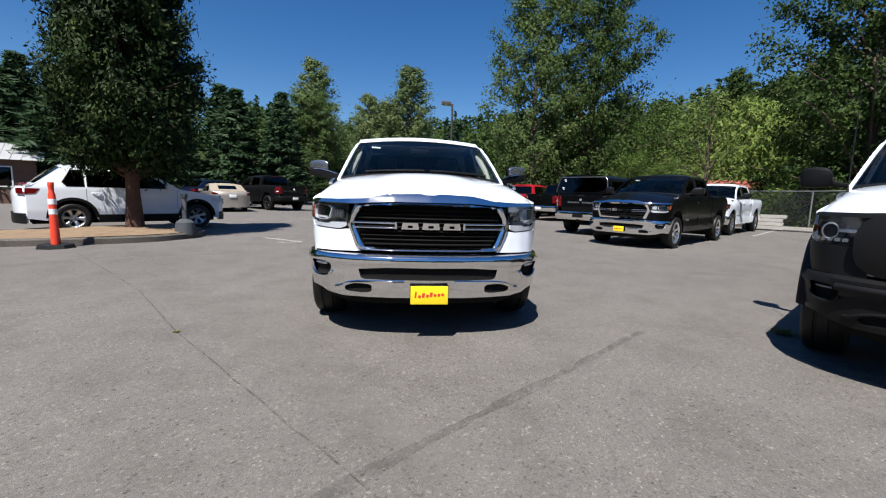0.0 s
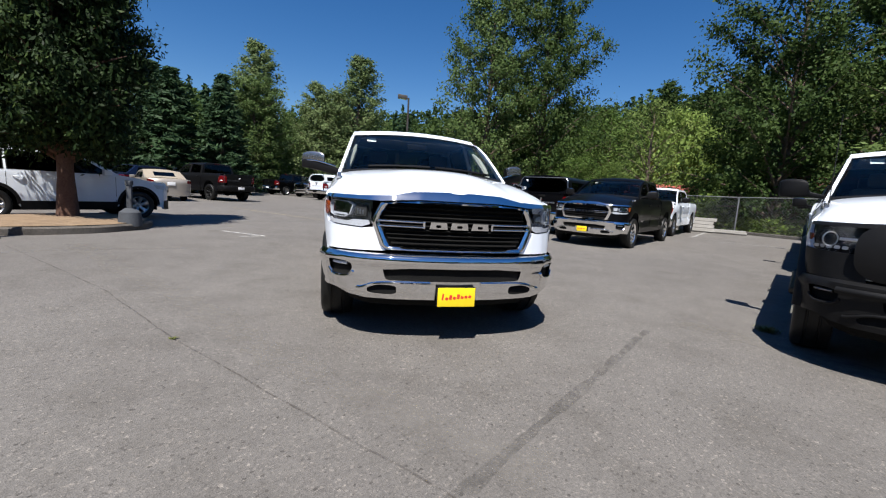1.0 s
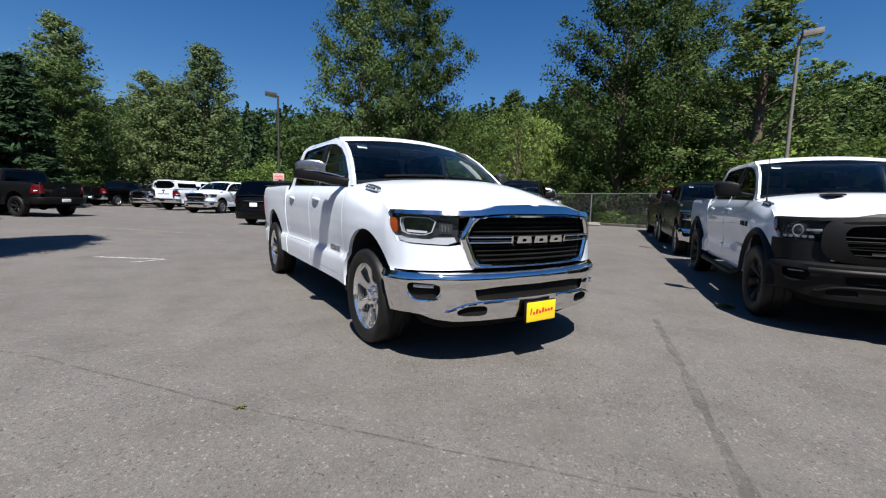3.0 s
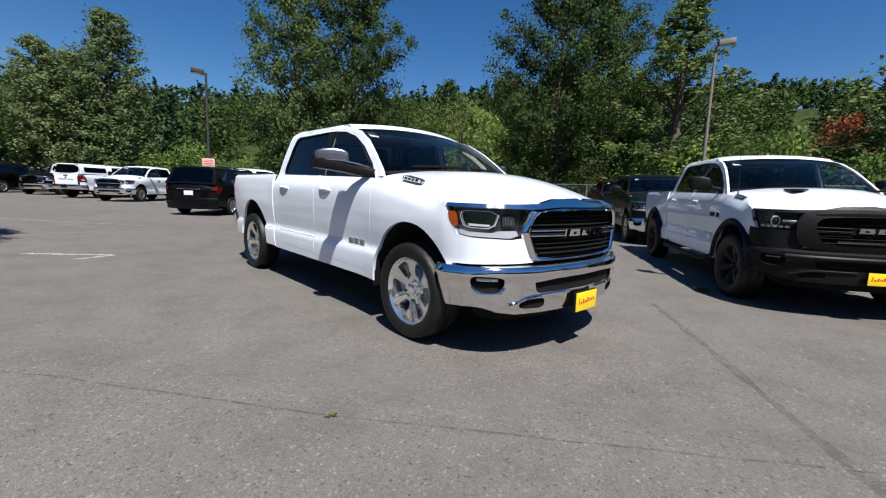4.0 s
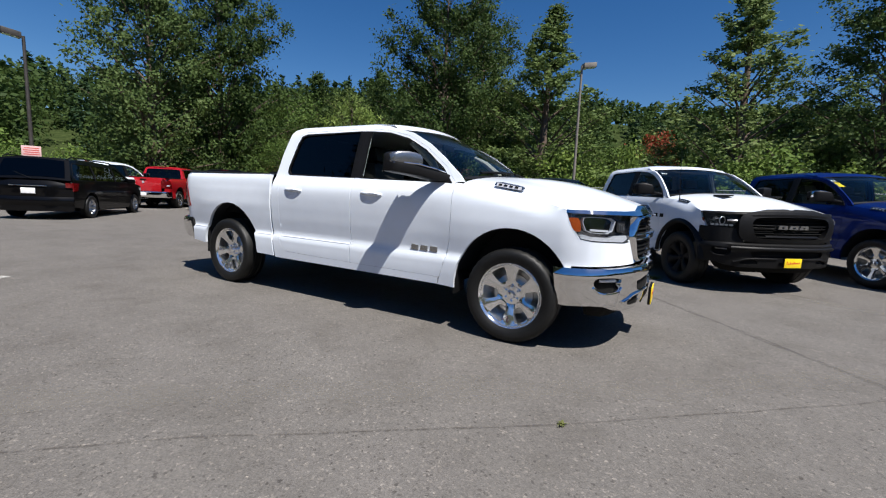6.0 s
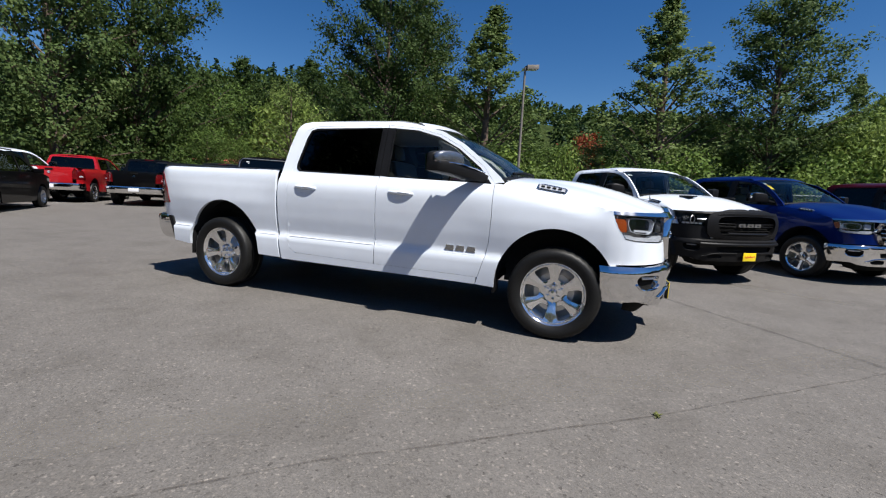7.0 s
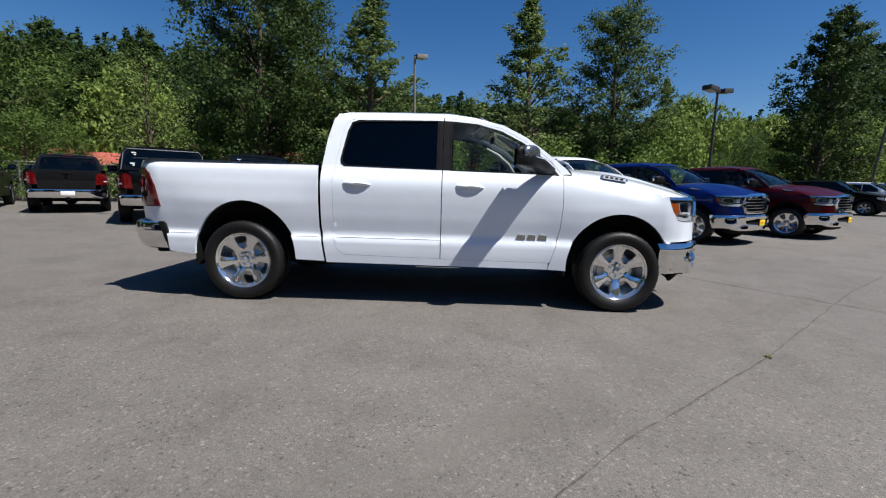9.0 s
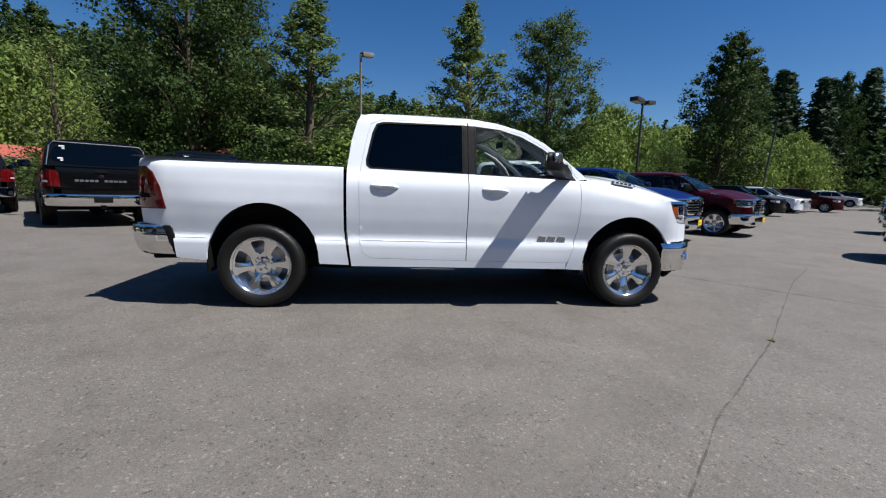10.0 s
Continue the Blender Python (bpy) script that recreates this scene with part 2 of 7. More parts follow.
POLE_DARK = surface("bronze_pole", (0.03, 0.026, 0.022), (0.06, 0.052, 0.045), rough=0.5, fine=40)
WIRE = surface("galvanised_wire", (0.22, 0.22, 0.215), (0.34, 0.34, 0.33), rough=0.5, metal=0.6)
ROOF_METAL = surface("metal_roof", (0.34, 0.35, 0.36), (0.46, 0.47, 0.48), rough=0.45, metal=0.2, fine=20)
ROOF_RED = surface("red_roof_tiles", (0.26, 0.055, 0.04), (0.36, 0.09, 0.065), rough=0.8, fine=20)
SIDING = surface("brown_siding", (0.10, 0.055, 0.038), (0.16, 0.09, 0.06), rough=0.8, fine=20)
TAN_CLOTH = surface("tan_cloth", (0.22, 0.185, 0.14), (0.29, 0.245, 0.19), rough=0.9, fine=120, bump=0.1)
LITTER = leaf_mat("dry_litter", [(0.20, 0.11, 0.05), (0.34, 0.21, 0.10), (0.46, 0.33, 0.18)], 0.05)
CREAM = surface("cream_wall", (0.40, 0.35, 0.27), (0.5, 0.44, 0.35), rough=0.85, fine=20)
SIGN_PINK = surface("faded_sign", (0.62, 0.38, 0.36), (0.72, 0.50, 0.48), rough=0.5)
LEAF_COTTON = leaf_mat("cottonwood_leaf", [(0.026, 0.047, 0.014), (0.052, 0.085, 0.024), (0.084, 0.125, 0.038), (0.135, 0.172, 0.066)])
LEAF_POPLAR = leaf_mat("poplar_leaf", [(0.044, 0.070, 0.024), (0.085, 0.120, 0.044), (0.13, 0.172, 0.068), (0.19, 0.23, 0.105)])
LEAF_ASPEN = leaf_mat("aspen_leaf", [(0.044, 0.072, 0.022), (0.085, 0.125, 0.036), (0.13, 0.175, 0.056), (0.185, 0.225, 0.09)])
LEAF_LIGHT = leaf_mat("light_leaf", [(0.065, 0.107, 0.022), (0.118, 0.176, 0.036), (0.195, 0.25, 0.062)])
LEAF_ALDER = leaf_mat("alder_leaf", [(0.036, 0.066, 0.016), (0.072, 0.118, 0.026), (0.125, 0.172, 0.044)])
LEAF_DARK = leaf_mat("dark_leaf", [(0.016, 0.032, 0.009), (0.032, 0.058, 0.014), (0.055, 0.085, 0.022), (0.085, 0.12, 0.035)])
LEAF_WILLOW = leaf_mat("willow_leaf", [(0.09, 0.14, 0.032), (0.16, 0.225, 0.052), (0.25, 0.30, 0.09)])
LEAF_PALE = leaf_mat("pale_leaf", [(0.06, 0.095, 0.024), (0.115, 0.16, 0.042), (0.18, 0.22, 0.07)])
# Cedar: near-black tones paint the crown's inner shade, the pale one its sunlit tips.
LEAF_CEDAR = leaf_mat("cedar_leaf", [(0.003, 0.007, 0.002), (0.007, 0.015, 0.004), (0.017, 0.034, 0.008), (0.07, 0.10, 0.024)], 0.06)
LEAF_FIR = leaf_mat("fir_needles", [(0.012, 0.026, 0.012), (0.023, 0.046, 0.019), (0.038, 0.068, 0.026)], 0.1)
LEAF_RED = leaf_mat("reddish_leaf", [(0.13, 0.03, 0.014), (0.24, 0.055, 0.025), (0.17, 0.10, 0.03)])
LEAF_BUSH = leaf_mat("bush_leaf", [(0.042, 0.078, 0.017), (0.092, 0.15, 0.031), (0.165, 0.22, 0.054)])
GRASS_MAT = leaf_mat("grass_blade", [(0.07, 0.10, 0.03), (0.14, 0.15, 0.05), (0.24, 0.20, 0.09)])


# ---- mesh helpers ----
def finish(bm, name, material, smooth=40.0):
    me = bpy.data.meshes.new(name)
    bm.normal_update()
    bm.to_mesh(me)
    bm.free()
    if smooth:
        me.polygons.foreach_set("use_smooth", [True] * len(me.polygons))
        me.set_sharp_from_angle(angle=radians(smooth))
    me.materials.append(material)
    return me


def face_out(bm, ref):
    """Turns every face away from the point ref."""
    bm.normal_update()
    for f in bm.faces:
        if f.normal.dot(f.calc_center_median() - Vector(ref)) < 0:
            f.normal_flip()
    return bm


def part(name, bm, material, parent, label="", smooth=40.0):
    ob = new(name, finish(bm, name, material, smooth))
    ob.parent = parent
    if label:
        ob["label"] = label
    return ob


def thing(name, m, label, category, group="", kind=""):
    ob = new(name)
    ob.matrix_world = m
    ob.empty_display_size = 0.2
    return tagged(ob, label, category, group, kind)


def whole(name, bm, material, label, category, group="", kind="", m=None, smooth=40.0):
    ob = new(name, finish(bm, name, material, smooth))
    if m is not None:
        ob.matrix_world = m
    return tagged(ob, label, category, group, kind)


def box(bm, x0, x1, y0, y1, z0, z1, bevel=0.0):
    g = bmesh.ops.create_cube(bm, size=1.0, matrix=Matrix.Translation(((x0 + x1) / 2, (y0 + y1) / 2, (z0 + z1) / 2)) @ Matrix.Diagonal((x1 - x0, y1 - y0, z1 - z0, 1)))
    if bevel:
        es = list({e for v in g["verts"] for e in v.link_edges})
        bmesh.ops.bevel(bm, geom=es, offset=bevel, segments=2, affect="EDGES", profile=0.6)
    return bm


def boxed(*a, **k):
    return box(bmesh.new(), *a, **k)


def sheet(bm, fn, nu, nv):
    """A grid of faces through fn(u, v), u and v from 0 to 1."""
    vs = [[bm.verts.new(fn(i / nu, j / nv)) for j in range(nv + 1)] for i in range(nu + 1)]
    for i in range(nu):
        for j in range(nv):
            bm.faces.new((vs[i][j], vs[i + 1][j], vs[i + 1][j + 1], vs[i][j + 1]))
    return bm


def tube(bm, pts, radii, n=8):
    """A tapered round tube along pts."""
    rings = []
    for i, p in enumerate(pts):
        p = Vector(p)
        a, b = Vector(pts[max(0, i - 1)]), Vector(pts[min(len(pts) - 1, i + 1)])
        d = (b - a).normalized()
        u = d.cross(Vector((0.31, 0.17, 0.93)) if abs(d.z) < 0.8 else Vector((1, 0.1, 0))).normalized()
        w = d.cross(u)
        rings.append([bm.verts.new(p + radii[i] * (math.cos(k * math.tau / n) * u + math.sin(k * math.tau / n) * w)) for k in range(n)])
    for r0, r1 in zip(rings, rings[1:]):
        for k in range(n):
            bm.faces.new((r0[k], r0[(k + 1) % n], r1[(k + 1) % n], r1[k]))
    bm.faces.new(rings[0][::-1])
    bm.faces.new(rings[-1])
    return bm


def inside(poly, pts):
    x, y = pts[:, 0], pts[:, 1]
    hit = np.zeros(len(pts), bool)
    for (x0, y0), (x1, y1) in zip(poly, np.roll(poly, -1, axis=0)):
        if y0 != y1:
            hit ^= ((y0 > y) != (y1 > y)) & (x < (x1 - x0) * (y - y0) / (y1 - y0) + x0)
    return hit


def dense(poly, step):
    out = []
    for (x0, y0), (x1, y1) in zip(poly, poly[1:] + poly[:1]):
        n = max(1, round(math.hypot(x1 - x0, y1 - y0) / step))
        out += [(x0 + (x1 - x0) * k / n, y0 + (y1 - y0) * k / n) for k in range(n)]
    return out


def panel(outline, holes, fn, step, inward=None, bm=None):
    """A curved panel: a flat outline with holes, filled, and bent by fn(u, v). inward: how its rim turns in."""
    bm = bm or bmesh.new()
    loops = [dense(list(p), step) for p in [outline, *holes]]
    pts, edges = [], []
    for lp in loops:
        k = len(pts)
        pts += lp
        edges += [(k + i, k + (i + 1) % len(lp)) for i in range(len(lp))]
    rim = np.array(pts)
    lo, hi = rim.min(0), rim.max(0)
    gx, gy = np.meshgrid(np.arange(lo[0] + step / 2, hi[0], step), np.arange(lo[1] + step / 2, hi[1], step))
    grid = np.stack([gx.ravel(), gy.ravel()], 1)
    if len(grid):
        ok = inside(np.array(loops[0]), grid)
        for h in loops[1:]:
            ok &= ~inside(np.array(h), grid)
        grid = grid[ok]
    if len(grid):
        near = np.min(np.hypot(grid[:, None, 0] - rim[None, :, 0], grid[:, None, 1] - rim[None, :, 1]), 1)
        grid = grid[near > step * 0.5]
    vs, _, fs, *_ = delaunay_2d_cdt([Vector(p) for p in pts + grid.tolist()], edges, [], 0, 1e-5)
    flat = np.array([tuple(v) for v in vs])
    mids = np.array([flat[list(f)].mean(0) for f in fs])
    keep = inside(np.array(loops[0]), mids)
    for h in loops[1:]:
        keep &= ~inside(np.array(h), mids)
    made = [bm.verts.new(fn(x, y)) for x, y in flat]
    faces = [bm.faces.new([made[i] for i in f]) for f, k in zip(fs, keep) if k]
    if inward is not None:
        rim_edges = [e for e in {e for f in faces for e in f.edges} if len(e.link_faces) == 1]
        moved = {}
        for e in rim_edges:
            for v in e.verts:
                if v not in moved:
                    moved[v] = bm.verts.new(v.co + Vector(inward(v.co)))
        for e in rim_edges:
            a, b = e.verts
            bm.faces.new((a, b, moved[b], moved[a]))
    bmesh.ops.delete(bm, geom=[v for v in bm.verts if not v.link_faces], context="VERTS")
    bmesh.ops.recalc_face_normals(bm, faces=bm.faces)
    return bm


def arch(cx, cz, rx, rz, a0=180, a1=0, n=22):
    return [(cx + rx * math.cos(radians(a0 + (a1 - a0) * k / n)), cz + rz * math.sin(radians(a0 + (a1 - a0) * k / n))) for k in range(n + 1)]


def rounded(x0, x1, z0, z1, r, n=4):
    out = []
    for cx, cz, a in ((x1 - r, z1 - r, 0), (x0 + r, z1 - r, 90), (x0 + r, z0 + r, 180), (x1 - r, z0 + r, 270)):
        out += [(cx + r * math.cos(radians(a + 90 * k / n)), cz + r * math.sin(radians(a + 90 * k / n))) for k in range(n + 1)]
    return out


def ring_mesh(bm, profile, n, wave=None):
    """Turns a profile of (radius, y) about the y axis; wave(k, i) alters the radius."""
    rings = []
    for k in range(n):
        a = k * math.tau / n
        rings.append([bm.verts.new(((r + (wave(k, i) if wave else 0)) * math.cos(a), y, (r + (wave(k, i) if wave else 0)) * math.sin(a))) for i, (r, y) in enumerate(profile)])
    for k in range(n):
        a, b = rings[k], rings[(k + 1) % n]
        for i in range(len(profile) - 1):
            bm.faces.new((a[i], a[i + 1], b[i + 1], b[i]))
    return bm


def lerp_list(table, x):
    return float(np.interp(x, [a for a, _ in table], [b for _, b in table]))


# ---- the lie of the land ----
def rise(x, y):
    """Height of the pavement, which climbs gently towards the far row of trucks."""
    s = 0.8 * x - 0.6 * y
    return 0.017 * (math.log1p(math.exp(min(s, 40.0))) if s < 40 else s)


def stand(x, y, deg, z=0.0):
    """The pose of a thing that stands on the pavement, its x axis turned by deg."""
    e = 0.5
    n = Vector((-(rise(x + e, y) - rise(x - e, y)) / (2 * e), -(rise(x, y + e) - rise(x, y - e)) / (2 * e), 1)).normalized()
    f = Vector((math.cos(radians(deg)), math.sin(radians(deg)), 0))
    f = (f - n * f.dot(n)).normalized()
    s = n.cross(f)
    m = Matrix((f, s, n)).transposed().to_4x4()
    m.translation = (x, y, rise(x, y) + z)
    return m


# ---- wheels ----
def wheel_parts(style, r=0.395, width=0.27, fine=True):
    """Meshes of a wheel whose outer face looks along -y: tyre, rim, hub."""
    n = 72 if fine else 32
    rr = r * (0.70 if style == "chrome" else 0.64)
    h = width / 2
    prof = [(rr - 0.01, -h * 0.80), (rr + 0.012, -h * 0.93), (rr + (r - rr) * 0.45, -h * 1.06), (r - 0.035, -h * 1.02), (r - 0.014, -h * 0.93), (r - 0.004, -h * 0.80), (r, -h * 0.42), (r - 0.009, -h * 0.38), (r - 0.009, -h * 0.30), (r, -h * 0.26),
            (r, h * 0.26), (r - 0.009, h * 0.30), (r - 0.009, h * 0.38), (r, h * 0.42), (r - 0.004, h * 0.80), (r - 0.02, h * 0.95), (rr + (r - rr) * 0.45, h * 1.05), (rr, h * 0.85)]
    tyre = ring_mesh(bmesh.new(), prof, n, (lambda k, i: -0.007 if (k % 2 and i in (4, 5, 14)) else 0.0) if fine else None)
    face = -h * 0.72
    rim = bmesh.new()
    ring_mesh(rim, [(rr - 0.045, h * 0.5), (rr - 0.035, face + 0.05), (rr - 0.022, face - 0.004), (rr - 0.004, face - 0.018), (rr + 0.008, face - 0.010), (rr + 0.006, face + 0.03)], n)
    if style == "chrome":
        # a dished face with six rounded windows, its spokes creased along the middle
        wins = []
        for s in range(6):
            a = s * math.tau / 6
            loop = [(0.43, 0.10), (0.47, 0.135), (0.62, 0.185), (0.79, 0.225), (0.85, 0.20), (0.875, 0.0)]
            loop = loop + [(q, -t) for q, t in loop[-2::-1]]
            wins.append(smooth_rim([(rr * (q * math.cos(a) - t * math.sin(a)), rr * (q * math.sin(a) + t * math.cos(a))) for q, t in loop], 1))

        def face_at(x, z):
            q = math.hypot(x, z) / rr
            off = abs((math.degrees(math.atan2(z, x)) + 30) % 60 - 30)
            dep = lerp_list([(0, 0.050), (0.29, 0.050), (0.33, 0.040), (0.40, 0.032), (0.62, 0.014), (0.86, 0.002), (0.96, -0.006)], q)
            return Vector((x, face + dep + 0.0008 * max(0.0, 26 - off) * lerp_list([(0.30, 0), (0.42, 1), (0.80, 1), (0.93, 0)], q), z))

        rim_edge = [(0.965 * rr * math.cos(k * math.tau / 72), 0.965 * rr * math.sin(k * math.tau / 72)) for k in range(72)]
        panel(rim_edge, wins, face_at, 0.014 if fine else 0.03, lambda co: (0, 0.055, 0), rim)
    else:
        k = 6
        for s in range(k):
            a = s * math.tau / k + 0.25
            rows = []
            for q, (rad, half, dep) in enumerate(((0.163 * rr, 0.108 * rr, 0.052), (0.29 * rr, 0.166 * rr, 0.046), (0.354 * rr, 0.152 * rr, 0.038), (0.47 * rr, 0.168 * rr, 0.024), (0.615 * rr, 0.185 * rr, 0.010), (0.747 * rr, 0.205 * rr, 0.004), (0.837 * rr, 0.280 * rr, 0.0), (0.915 * rr, 0.49 * rr, -0.006))):
                row = []
                for v, dy in ((-1.06, 0.07), (-1, 0.010), (-0.80, -0.004), (-0.40, -0.012), (0, -0.008), (0.40, -0.012), (0.80, -0.004), (1, 0.010), (1.06, 0.07)):
                    t = v * half
                    row.append(rim.verts.new((rad * math.cos(a) - t * math.sin(a), face + dep + dy, rad * math.sin(a) + t * math.cos(a))))
                rows.append(row)
            for r0, r1 in zip(rows, rows[1:]):
                for i in range(8):
                    rim.faces.new((r0[i], r1[i], r1[i + 1], r0[i + 1]))
    hub = bmesh.new()
    ring_mesh(hub, [(0.0005, face + 0.014), (0.028, face + 0.018), (0.034, face + 0.028), (0.040, face + 0.042), (0.080, face + 0.046), (0.090, face + 0.07)], 24)
    lug = bmesh.new()
    bmesh.ops.create_cone(lug, cap_ends=True, segments=6, radius1=0.0155, radius2=0.0135, depth=0.030, matrix=pose(0, face + 0.036, 0, 90))
    # a dark disc on the flat hub paints the shade of a lug's recess
    shade_disc = bmesh.new()
    bmesh.ops.create_cone(shade_disc, cap_ends=True, segments=14, radius1=0.0225, radius2=0.0225, depth=0.006, matrix=pose(0, face + 0.0495, 0, 90))
    disc = bmesh.new()
    ring_mesh(disc, [(0.05, 0.0), (0.17, 0.0), (0.17, 0.02), (rr - 0.05, 0.06), (rr - 0.045, h * 0.5)], n)
    mats = {"chrome": POLISHED, "black": PLASTIC, "alloy": STEEL, "small": STEEL}[style]
    return (finish(tyre, "tyre", RUBBER, 35), finish(rim, "rim", mats, 45), finish(hub, "hub", mats, 45), finish(disc, "brake_disc", STEEL if style == "chrome" else MATT, 45), finish(lug, "lug_nut", mats, 45), finish(shade_disc, "lug_shade_disc", MATT, 45))


WHEELS = {}


def wheel(parent, x, y, r, style, fine):
    key = (style, r, fine)
    if key not in WHEELS:
        WHEELS[key] = wheel_parts(style, r, 0.27 if r > 0.36 else 0.22, fine)
    w = new("wheel")
    w.parent = parent
    w.matrix_local = pose(x, y, r, 0, 0 if x > -1 else 22, 0 if y < 0 else 180)
    for name, me in zip(("tyre", "rim", "hub", "brake_disc"), WHEELS[key]):
        new(name, me).parent = w
    if fine:
        for s in range(6):
            a = s * math.tau / 6 + math.pi / 6
            if style == "chrome":
                pk = new("lug_shade_disc", WHEELS[key][5])
                pk.parent = w
                pk.location = (0.060 * math.cos(a), 0, 0.060 * math.sin(a))
            ln = new("lug_nut", WHEELS[key][4])
            ln.parent = w
            ln.location = (0.060 * math.cos(a), 0, 0.060 * math.sin(a))


# ---- pickup trucks: x ahead from the front axle, y to the left ----
NOSE = [(0, 0.935), (0.3, 0.918), (0.5, 0.885), (0.66, 0.835), (0.78, 0.772), (0.88, 0.685), (0.945, 0.58), (0.975, 0.47), (0.985, 0.40)]
NOSE_S = [0.0]
for (ya, xa), (yb, xb) in zip(NOSE, NOSE[1:]):
    NOSE_S.append(NOSE_S[-1] + math.hypot(yb - ya, xb - xa))
S_END = NOSE_S[-1]


def nose(s, off=0.0):
    """The nose's plan: arc length s from the middle, moved outward by off."""
    t = min(abs(s), S_END)
    e = 0.03
    y, x = np.interp(t, NOSE_S, [p[0] for p in NOSE]), np.interp(t, NOSE_S, [p[1] for p in NOSE])
    a, b = max(0, t - e), min(S_END, t + e)
    dy, dx = np.interp(b, NOSE_S, [p[0] for p in NOSE]) - np.interp(a, NOSE_S, [p[0] for p in NOSE]), np.interp(b, NOSE_S, [p[1] for p in NOSE]) - np.interp(a, NOSE_S, [p[1] for p in NOSE])
    k = math.hypot(dx, dy)
    x, y = x + off * dy / k, y - off * dx / k
    if abs(s) > S_END:
        x -= abs(s) - S_END
    return float(x), float(math.copysign(y, s) if s else y)


def u_of_x(x):
    """Arc parameter along nose and flank of the point at x."""
    if x <= 0.40:
        return S_END + 0.40 - x
    return float(np.interp(-x, [-p[1] for p in NOSE], NOSE_S))


FLANK = [(0.20, 0.95), (0.30, 0.975), (0.40, 0.992), (0.52, 1.0), (0.625, 1.0), (0.640, 0.997), (0.652, 0.988), (0.664, 0.972), (0.70, 0.973), (0.85, 0.992), (1.0, 1.002), (1.10, 1.004), (1.17, 1.0), (1.22, 0.988), (1.27, 0.962), (1.31, 0.932), (1.36, 0.916), (1.50, 0.874), (1.79, 0.782), (1.84, 0.756), (1.875, 0.715), (1.90, 0.64)]
BED = [(0.20, 0.95), (0.30, 0.975), (0.40, 0.992), (0.52, 1.0), (0.625, 1.0), (0.640, 0.997), (0.652, 0.988), (0.664, 0.972), (0.70, 0.973), (0.85, 0.992), (1.0, 1.004), (1.15, 1.006), (1.25, 0.998), (1.31, 0.982), (1.34, 0.965), (1.36, 0.93)]


def flank(x, z, table=FLANK):
    w = lerp_list(table, z)
    if table is FLANK and -0.55 < x < 0.42:
        # the fender's top rolls into the bonnet
        top = 1.30 - hood_edge(x)
        f = max(0.0, min(1.0, (0.42 - x) / 0.34))
        near = max(0.0, min(1.0, (z - (hood_edge(x) - 0.12)) / 0.06))
        w += f * near * (lerp_list(table, z + top) - w)
    low = max(0.0, min(1.0, (1.22 - z) / 0.25))
    w += low * 0.026 * (math.exp(-((x + 0.02) / 0.62) ** 4) + math.exp(-((x + 3.67) / 0.66) ** 4))
    if x < -4.45:
        w -= 0.16 * ((-4.45 - x) / 0.31) ** 2.2
    return w


def fender_at(u, z, side):
    lean = (0.95 - z) * 0.07
    if u >= S_END:
        x = S_END + 0.40 - u
        return Vector((x, side * flank(x, z), z))
    k = max(0.0, min(1.0, (u - 0.85) / (S_END - 0.85)))
    x, y = nose(u, k * (flank(0.40, z) - 0.985) + (1 - k) * lean)
    return Vector((x, side * y, z))


def corner(u, z):
    """How far the skin stands out where the nose turns into the flank."""
    k = max(0.0, min(1.0, (abs(u) - 0.85) / (S_END - 0.85)))
    return k * (flank(0.40, z) - 0.985 - (0.95 - z) * 0.07)


def hood_edge(x):
    u = (x + 0.50) / 0.94
    return 1.30 - 0.177 * u + 0.022 * math.sin(math.pi * max(0, min(1, u)))


def smooth_rim(pts, k=2):
    """Rounds a polygon's corners by cutting them."""
    for _ in range(k):
        out = []
        for a, b in zip(pts, pts[1:] + pts[:1]):
            out += [(a[0] * 0.8 + b[0] * 0.2, a[1] * 0.8 + b[1] * 0.2), (a[0] * 0.2 + b[0] * 0.8, a[1] * 0.2 + b[1] * 0.8)]
        pts = out
    return pts


def soft_path(pts, k=2):
    """Rounds an open path's corners by cutting them."""
    for _ in range(k):
        out = [pts[0]]
        for a, b in zip(pts, pts[1:]):
            out += [(a[0] * 0.75 + b[0] * 0.25, a[1] * 0.75 + b[1] * 0.25), (a[0] * 0.25 + b[0] * 0.75, a[1] * 0.25 + b[1] * 0.75)]
        pts = out + [pts[-1]]
    return pts


def rim_dist(poly, x, y):
    """How far the point x, y lies from a polygon's rim."""
    best = 9.0
    for (x0, y0), (x1, y1) in zip(poly, poly[1:] + poly[:1]):
        dx, dy = x1 - x0, y1 - y0
        t = max(0.0, min(1.0, ((x - x0) * dx + (y - y0) * dy) / max(1e-9, dx * dx + dy * dy)))
        best = min(best, math.hypot(x - x0 - t * dx, y - y0 - t * dy))
    return best


def shrink(poly, d):
    c = np.mean(poly, 0)
    out = []
    for p in poly:
        v = np.array(p) - c
        out.append(tuple(c + v * (1 - d / max(0.2, np.linalg.norm(v)))))
    return out


def crease(x0, x1, side, table):
    """The pressed line along the flank, a low ridge with a sharp lower edge."""
    bm = bmesh.new()
    zs, of = [(0, 0.678), (0.5, 0.662), (0.8, 0.657), (1, 0.653)], [(0, -0.001), (0.5, 0.005), (0.8, 0.006), (1, -0.003)]
    sheet(bm, lambda u, v: (lambda x, z: Vector((x, side * (flank(x, z, table) + lerp_list(of, v)), z)))(x0 + (x1 - x0) * u, lerp_list(zs, v)), 12, 10)
    return bm


